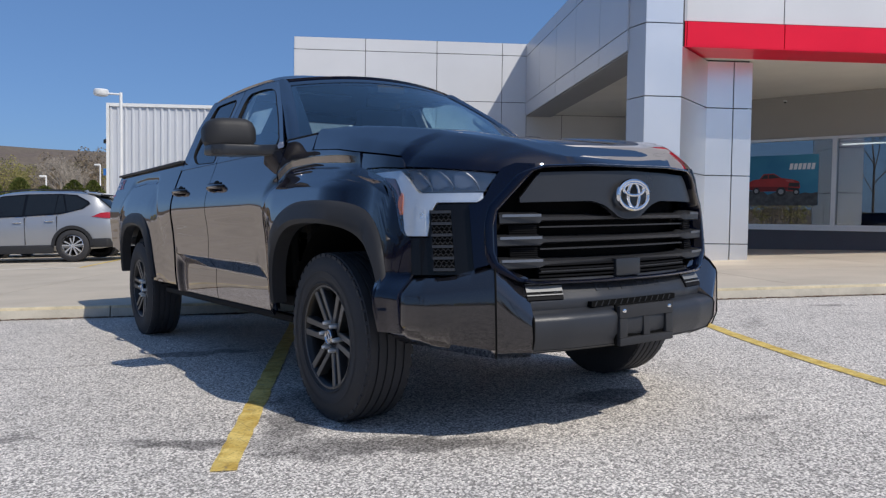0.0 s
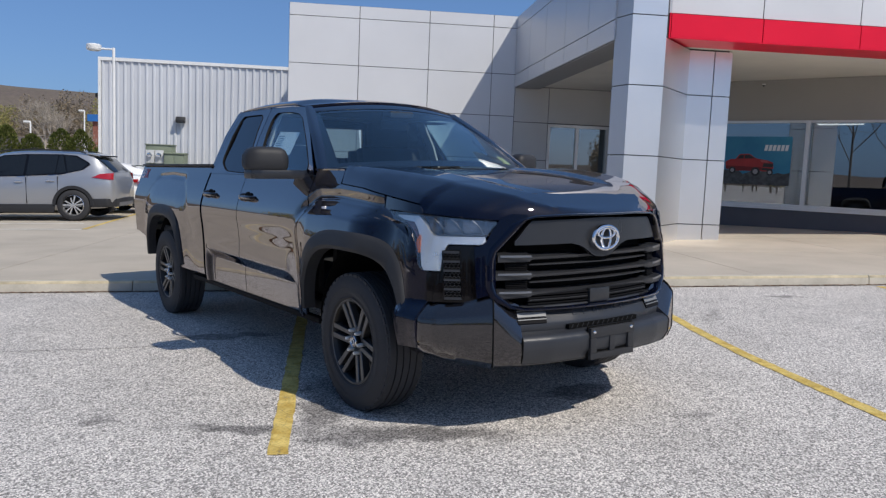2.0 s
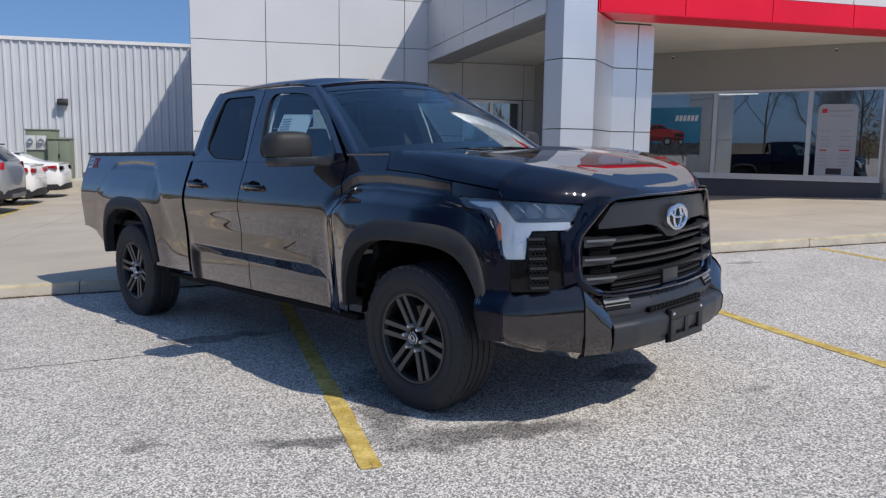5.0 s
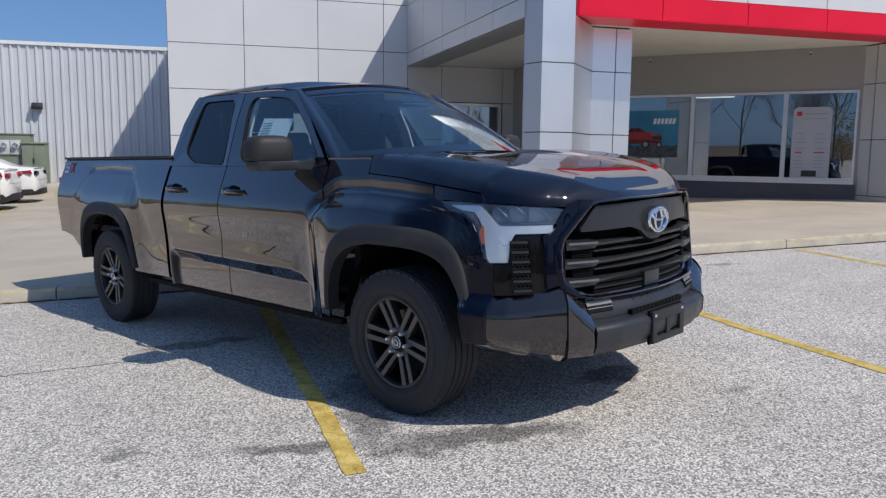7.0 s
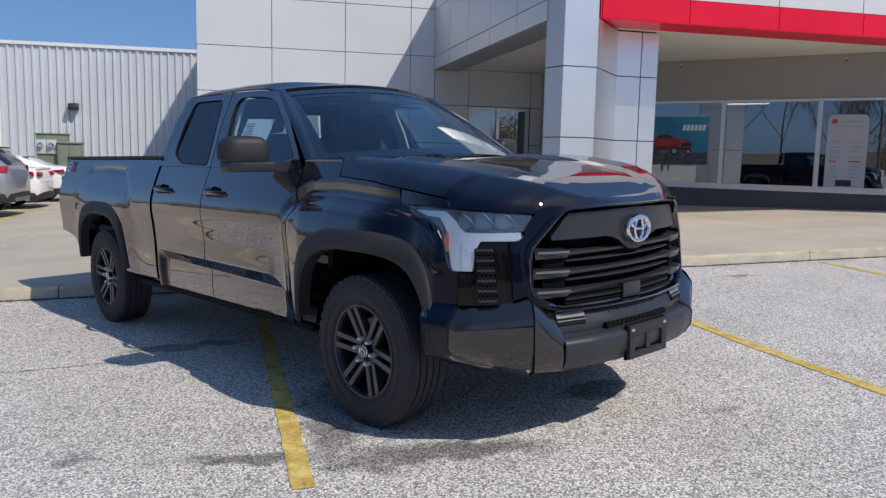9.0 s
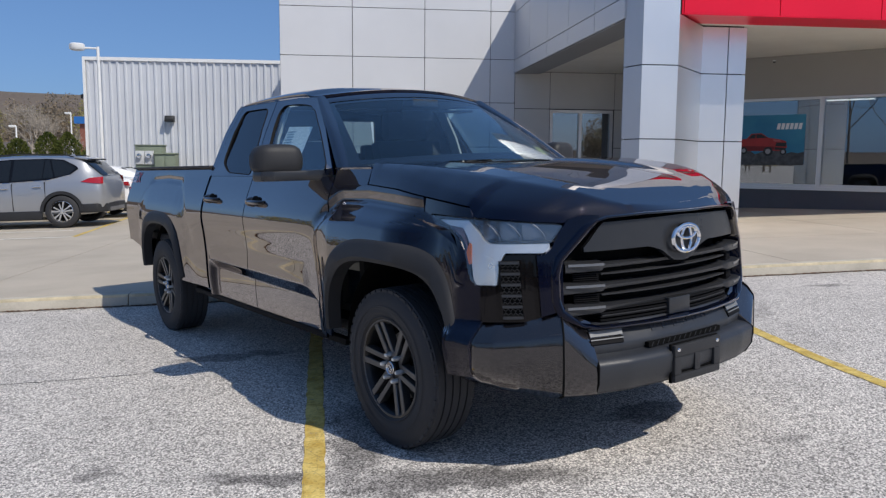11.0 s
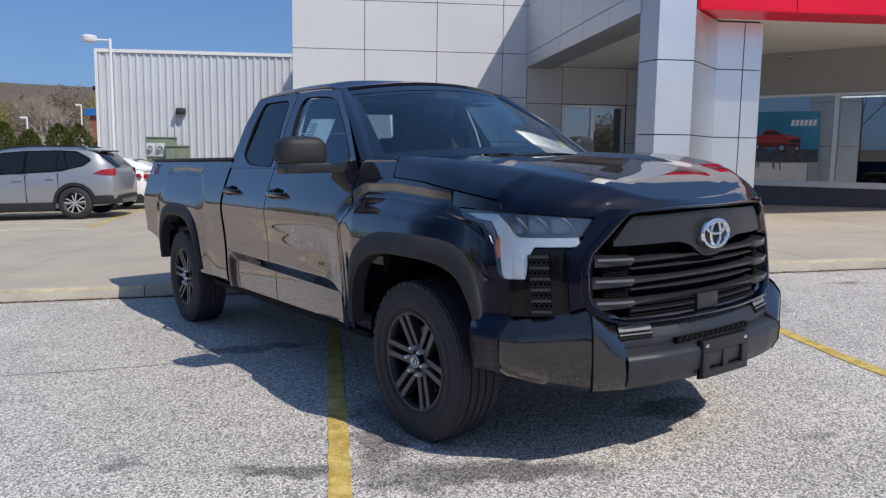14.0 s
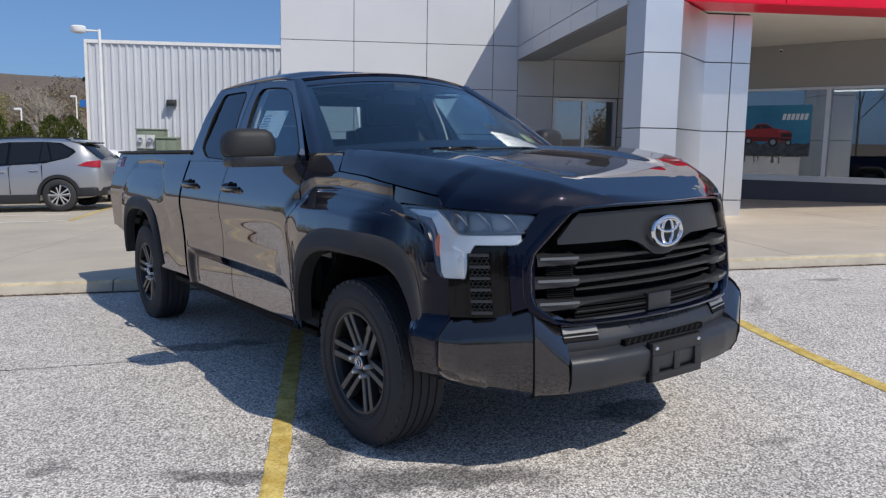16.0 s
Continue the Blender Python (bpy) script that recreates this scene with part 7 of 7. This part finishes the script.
flat45([(NU0 + 0.24, 1.02), (NU0 + 0.56, 1.02), (NU0 + 0.56, 1.16), (NU0 + 0.24, 1.16)], -0.0265, pic_dark, "dark_label", notice)


# ---------------------------------------------------------------- plants and distance
def leaf_material(name, a, b, thin=0.0):
    """Leaf or twig colours, one per island; thin lets some of the light through."""
    m = material(name, a, 0.75, spec=0.2)
    nt = m.node_tree
    geo = nt.nodes.new("ShaderNodeNewGeometry")
    tone = ramp(m, geo.outputs["Random Per Island"], [(0.1, a), (0.9, b)])
    base(m, tone)
    if thin:
        glow, both = nt.nodes.new("ShaderNodeBsdfTranslucent"), nt.nodes.new("ShaderNodeMixShader")
        both.inputs[0].default_value = thin
        link(m, tone, glow.inputs["Color"])
        link(m, nt.nodes["Principled BSDF"].outputs[0], both.inputs[1])
        link(m, glow.outputs[0], both.inputs[2])
        link(m, both.outputs[0], nt.nodes["Material Output"].inputs["Surface"])
    return m


EVERGREEN = leaf_material("evergreen_leaf", (0.075, 0.100, 0.024), (0.195, 0.210, 0.055), 0.50)
BARE = leaf_material("spring_twigs", (0.24, 0.19, 0.135), (0.34, 0.275, 0.19), 0.5)
BUDS = leaf_material("budding_leaf", (0.31, 0.28, 0.105), (0.42, 0.375, 0.14), 0.5)
BARK = worn("grey_bark", (0.16, 0.13, 0.105), 0.9, 0.3, 4, 30, 0.4)


def scatter(bm, centre, size, count, leaf, rng, lean=0.0, shell=0.45):
    """Small leaf quads filling an uneven ellipsoid."""
    for _ in range(count):
        while True:
            v = Vector((rng.uniform(-1, 1), rng.uniform(-1, 1), rng.uniform(-1, 1)))
            if shell < v.length < 1 + 0.12 * math.sin(7 * v.x + 5 * v.z):
                break
        p = Vector(centre) + Vector((v.x * size[0], v.y * size[1], v.z * size[2]))
        a = Vector((rng.gauss(0, 1), rng.gauss(0, 1), rng.gauss(0, 1))).normalized() * leaf
        b = a.cross(Vector((rng.gauss(0, 1), rng.gauss(0, 1), rng.gauss(0, 1)))).normalized() * leaf * 0.6
        bm.faces.new([bm.verts.new(p + q) for q in (a + b, a - b, -a - b, -a + b)])


def evergreen(x, y, h, r, seed):
    rng = random.Random(seed)
    z = ground_z(x, y)
    t = thing("evergreen_shrub", "dense dark green conical evergreen", "tree", "evergreen row", pose(x, y, z))
    part("trunk", sweep([(0, 0, 0), (0, 0, h * 0.4)], circle(0.06, 8), up=(0, 1, 0)), BARK, t)
    bm = bmesh.new()
    for k in range(2600):
        f = rng.random() ** 1.1
        zz = 0.08 * h + 0.92 * h * f
        rad = r * ((1 - f ** 3.2) ** 0.7 + 0.03) * rng.uniform(0.55, 1.08) * (1 + 0.12 * math.sin(11 * f + seed))
        a = rng.uniform(0, 2 * math.pi)
        p = Vector((rad * math.cos(a), rad * math.sin(a), zz))
        d = Vector((math.cos(a) * 0.5, math.sin(a) * 0.5, 0.9)) + Vector((rng.gauss(0, .3), rng.gauss(0, .3), rng.gauss(0, .3)))
        d = d.normalized() * 0.11
        w = d.cross(Vector((rng.gauss(0, 1), rng.gauss(0, 1), rng.gauss(0, 1)))).normalized() * 0.05
        bm.faces.new([bm.verts.new(p + q) for q in (w, d + w * 0.3, d - w * 0.3, -w)])
    part("crown", bm, EVERGREEN, t)


for k in range(9):
    evergreen(-24.0 + 1.36 * k + 0.15 * math.sin(3 * k), 45 + 0.3 * math.cos(5 * k), 3.25 + 0.25 * math.sin(4.1 * k + 1), 0.84, k)


def branches(bm, p, d, length, r, depth, rng):
    q = p + d * length
    mid = p + d * length * 0.5 + Vector((rng.gauss(0, 1), rng.gauss(0, 1), rng.gauss(0, 0.5))) * length * 0.05
    join(bm, sweep([p, mid, q], circle(r, 5), up=(0.3, 1, 0.1), scales=[1, 0.82, 0.62], cap=False))
    if depth == 0:
        return
    for k in range(4 if depth > 1 else 5):
        t = rng.uniform(0.45, 1.0)
        turn = Vector((rng.gauss(0, 1), rng.gauss(0, 1), rng.gauss(0.25, 0.6))).normalized()
        branches(bm, p.lerp(q, t), (d * 0.75 + turn * 0.62).normalized(), length * rng.uniform(0.5, 0.72), r * 0.5, depth - 1, rng)


def bare_tree(x, y, h, seed, depth=4, stout=1.0, bark=None):
    rng = random.Random(seed)
    t = thing("bare_tree", "leafless grey spring tree", "tree", "bare trees", pose(x, y, ground_z(x, y)))
    trunk = bmesh.new()
    join(trunk, sweep([Vector((0, 0, 0)), Vector((0.03, 0.02, h * 0.2)), Vector((0.02, 0, h * 0.42))], circle(h * 0.012 * stout, 8), up=(0, 1, 0), scales=[1.25, 1, 0.8]))
    part("trunk", trunk, bark or BARK, t)
    crown = bmesh.new()
    for k in range(4):
        a = 2 * math.pi * k / 4 + rng.uniform(0, 1)
        branches(crown, Vector((0.02, 0, h * (0.26 + 0.05 * k))), Vector((math.cos(a) * 0.6, math.sin(a) * 0.6, 0.85)).normalized(), h * 0.30, h * 0.0055 * stout, depth - 1, rng)
    branches(crown, Vector((0.02, 0, h * 0.41)), Vector((0, 0, 1)), h * 0.28, h * 0.007 * stout, depth - 1, rng)
    part("crown", crown, bark or BARK, t)


PALE_BARK = worn("pale_bark", (0.34, 0.30, 0.25), 0.9, 0.2, 4, 30, 0.2)
bare_tree(-27.0, 72.0, 6.4, 4, 5, 2.4, PALE_BARK)
bare_tree(-31.5, 80.0, 8.0, 6, 5, 1.6, PALE_BARK)
bare_tree(-47.0, 90.0, 9.0, 9, 4, 2.0)
bare_tree(-15.0, -10.5, 8.0, 2, 5)
bare_tree(-20.0, -13.0, 8.5, 7, 5)
bare_tree(-13.0, -17.0, 8.0, 12)
bare_tree(22.0, -24.0, 10.5, 31, 5, 0.5)
screen_tree = bpy.data.objects["bare_tree.006"]
for x, y, turn, size in ((28.0, -27.0, 130, 1.0), (33.0, -20.0, 210, 0.9), (18.0, -31.0, 300, 1.6), (28.0, -26.0, 80, 1.6), (-21.0, -9.2, 15, 1.15), (-24.0, -8.0, 170, 1.3), (-16.8, -13.6, 250, 1.3)):
    copy_thing(screen_tree, pose(x, y, ground_z(x, y), 0, 0, turn) @ Matrix.Scale(size, 4))

woods_rng = random.Random(8)
for name, spots, label in (("far_woods", [(-woods_rng.uniform(0.26, 0.68) * y, y) for y in (woods_rng.uniform(105, 250) for _ in range(230))], "brown and budding woodland at the foot of the hill"),
                           ("unseen_woods", [(woods_rng.uniform(-130, 130), woods_rng.uniform(-130, -90)) for _ in range(90)], "brown spring woodland beyond the car park"),
                           # added out of view: a dark band above the horizon for the door reflections
                           ("unseen_woods", [(woods_rng.uniform(-150, -105), woods_rng.uniform(-70, 90)) for _ in range(70)], "unseen brown woodland added to darken the low sky in reflections")):
    bm, trunks = bmesh.new(), bmesh.new()
    for x, y in spots:
        # the unseen western trees are drawn taller to hide more bright sky
        h = woods_rng.uniform(5, 8.5) * (1.25 if y > 95 else 1.4 if x < -100 else 1.15)
        z = ground_z(x, y) + 0.045 * max(0.0, y - 130)
        kind = 1 if woods_rng.random() < 0.35 else 0
        before = len(bm.faces)
        scatter(bm, (x, y, z + h * 0.58), (h * 0.30, h * 0.30, h * 0.45), 1250 if y > 95 else 300, 0.125 if y > 95 else 0.22, woods_rng, shell=0.1)
        bm.faces.ensure_lookup_table()
        for f in bm.faces[before:]:
            f.material_index = kind
        join(trunks, sweep([(x, y, z), (x, y, z + h * 0.6)], circle(0.16, 5), up=(0, 1, 0), scales=[1, 0.5]))
    woods = tagged(mesh_object(name, bm, (BARE, BUDS)), label, "woodland", kind="stuff")
    part("trunks", trunks, BARK, woods)

HILL = material("wooded_hillside", (0.13, 0.10, 0.075), 0.95, spec=0.1)
hb, hs = noised(HILL, 0.012, 6, 0.6), noised(HILL, 0.30, 5, 0.8)
col = mix(HILL, ramp(HILL, hb, [(0.35, 0.0), (0.65, 1.0)]), (0.135, 0.105, 0.105), (0.18, 0.15, 0.115))
base(HILL, mix(HILL, 0.6, col, ramp(HILL, hs, [(0.35, (0.075, 0.062, 0.055)), (0.65, (0.21, 0.175, 0.13))])))
bm = bmesh.new()
rows = []
for i in range(145):
    a = 2 * math.pi * i / 144
    ridge = 0.22 + 0.80 * math.exp(-((a - 2.12) / (0.6 if a < 2.12 else 0.16)) ** 2) + 0.06 * noise.noise(Vector((math.cos(a) * 6, math.sin(a) * 6, 0)))
    row = []
    for j in range(9):
        d = 320 + 75 * j
        f = smooth(0, 8, j)
        h = 75 * ridge * f + 5 * noise.noise(Vector((d * 0.01 * math.cos(a), d * 0.01 * math.sin(a), 3.0))) * f
        row.append(bm.verts.new((d * math.cos(a), d * math.sin(a), h - 3)))
    rows.append(row)
for a, b in zip(rows, rows[1:]):
    for j in range(8):
        bm.faces.new((a[j], a[j + 1], b[j + 1], b[j])).smooth = True
tagged(mesh_object("backdrop", bm, HILL), "wooded brown hills along the horizon", "hills", kind="structure")

shop = thing("far_shop", "small brick building with a blue roof band", "building", m=pose(-23.0, 76, ground_z(-24, 76)))
part("wall", boxes(((-2.6, 0, 0), (6, 8, 5.6))), worn("brick_red", (0.26, 0.10, 0.07), 0.9, 0.2, 2, 20, 0.1), shop)
part("roof_band", boxes(((-3.0, -0.3, 5.2), (6.3, 8.3, 5.85))), worn("blue_band", (0.02, 0.14, 0.42), 0.6, 0.1, 2, 20, 0.0), shop)
low = thing("far_shop", "low grey roofed building among the trees", "building", m=pose(-40.0, 100, ground_z(-36, 100)))
part("wall", boxes(((-6, 0, 0), (5.5, 7, 2.9))), worn("pale_wall", (0.25, 0.23, 0.21), 0.9, 0.2, 2, 20, 0.1), low)
part("roof", prism([(-0.6, 2.9), (3.5, 4.0), (7.6, 2.9)], -6.4, 5.9, "x"), worn("grey_roof", (0.12, 0.10, 0.09), 0.9, 0.2, 2, 20, 0.1), low)

# hairline cracks in the asphalt
random.seed(11)
CRACK = material("dark_crack", (0.03, 0.028, 0.026), 0.95)


def crack(points, label):
    path = []
    for (xa, ya), (xb, yb) in zip(points, points[1:]):
        for i in range(14):
            t = i / 14
            path.append((xa + (xb - xa) * t + random.gauss(0, 0.008), ya + (yb - ya) * t + random.gauss(0, 0.012)))
    bm = bmesh.new()
    rows = []
    for x, y in path:
        w = random.uniform(0.002, 0.006)
        rows.append([bm.verts.new((x, y + k * w, ground_z(x, y) + 0.0035)) for k in (-1, 1)])
    for a, b in zip(rows, rows[1:]):
        bm.faces.new((a[0], b[0], b[1], a[1]))
    tagged(mesh_object("crack", bm, CRACK), label, "crack", "asphalt cracks", "structure")


crack([(-3.6, 4.94), (-2.5, 5.03), (-1.9, 5.09), (-1.4, 5.14)], "thin dark crack across the asphalt")
crack([(4.3, 6.9), (4.9, 6.5), (5.5, 5.6), (5.9, 5.2)], "thin dark crack across the asphalt")

# dry leaves and grit along the kerb foot
random.seed(21)
bm = bmesh.new()
for _ in range(2400):
    x = random.uniform(-5.5, 9.5)
    y = kerb_y(x) - 0.012 - abs(random.gauss(0.012, 0.03))
    z = ground_z(x, y) + 0.004
    r = random.uniform(0.006, 0.018)
    a = random.uniform(0, 6.28)
    vs = [bm.verts.new((x + r * math.cos(a + t) * k, y + r * math.sin(a + t) * k, z + random.uniform(0, 0.012))) for t, k in ((0, 1), (1.6, 0.5), (3.1, 1), (4.7, 0.5))]
    bm.faces.new(vs)
tagged(mesh_object("leaf_litter", bm, leaf_material("dry_leaves", (0.10, 0.05, 0.03), (0.22, 0.13, 0.08))), "brown dry leaf litter along the kerb", "leaves", kind="stuff")
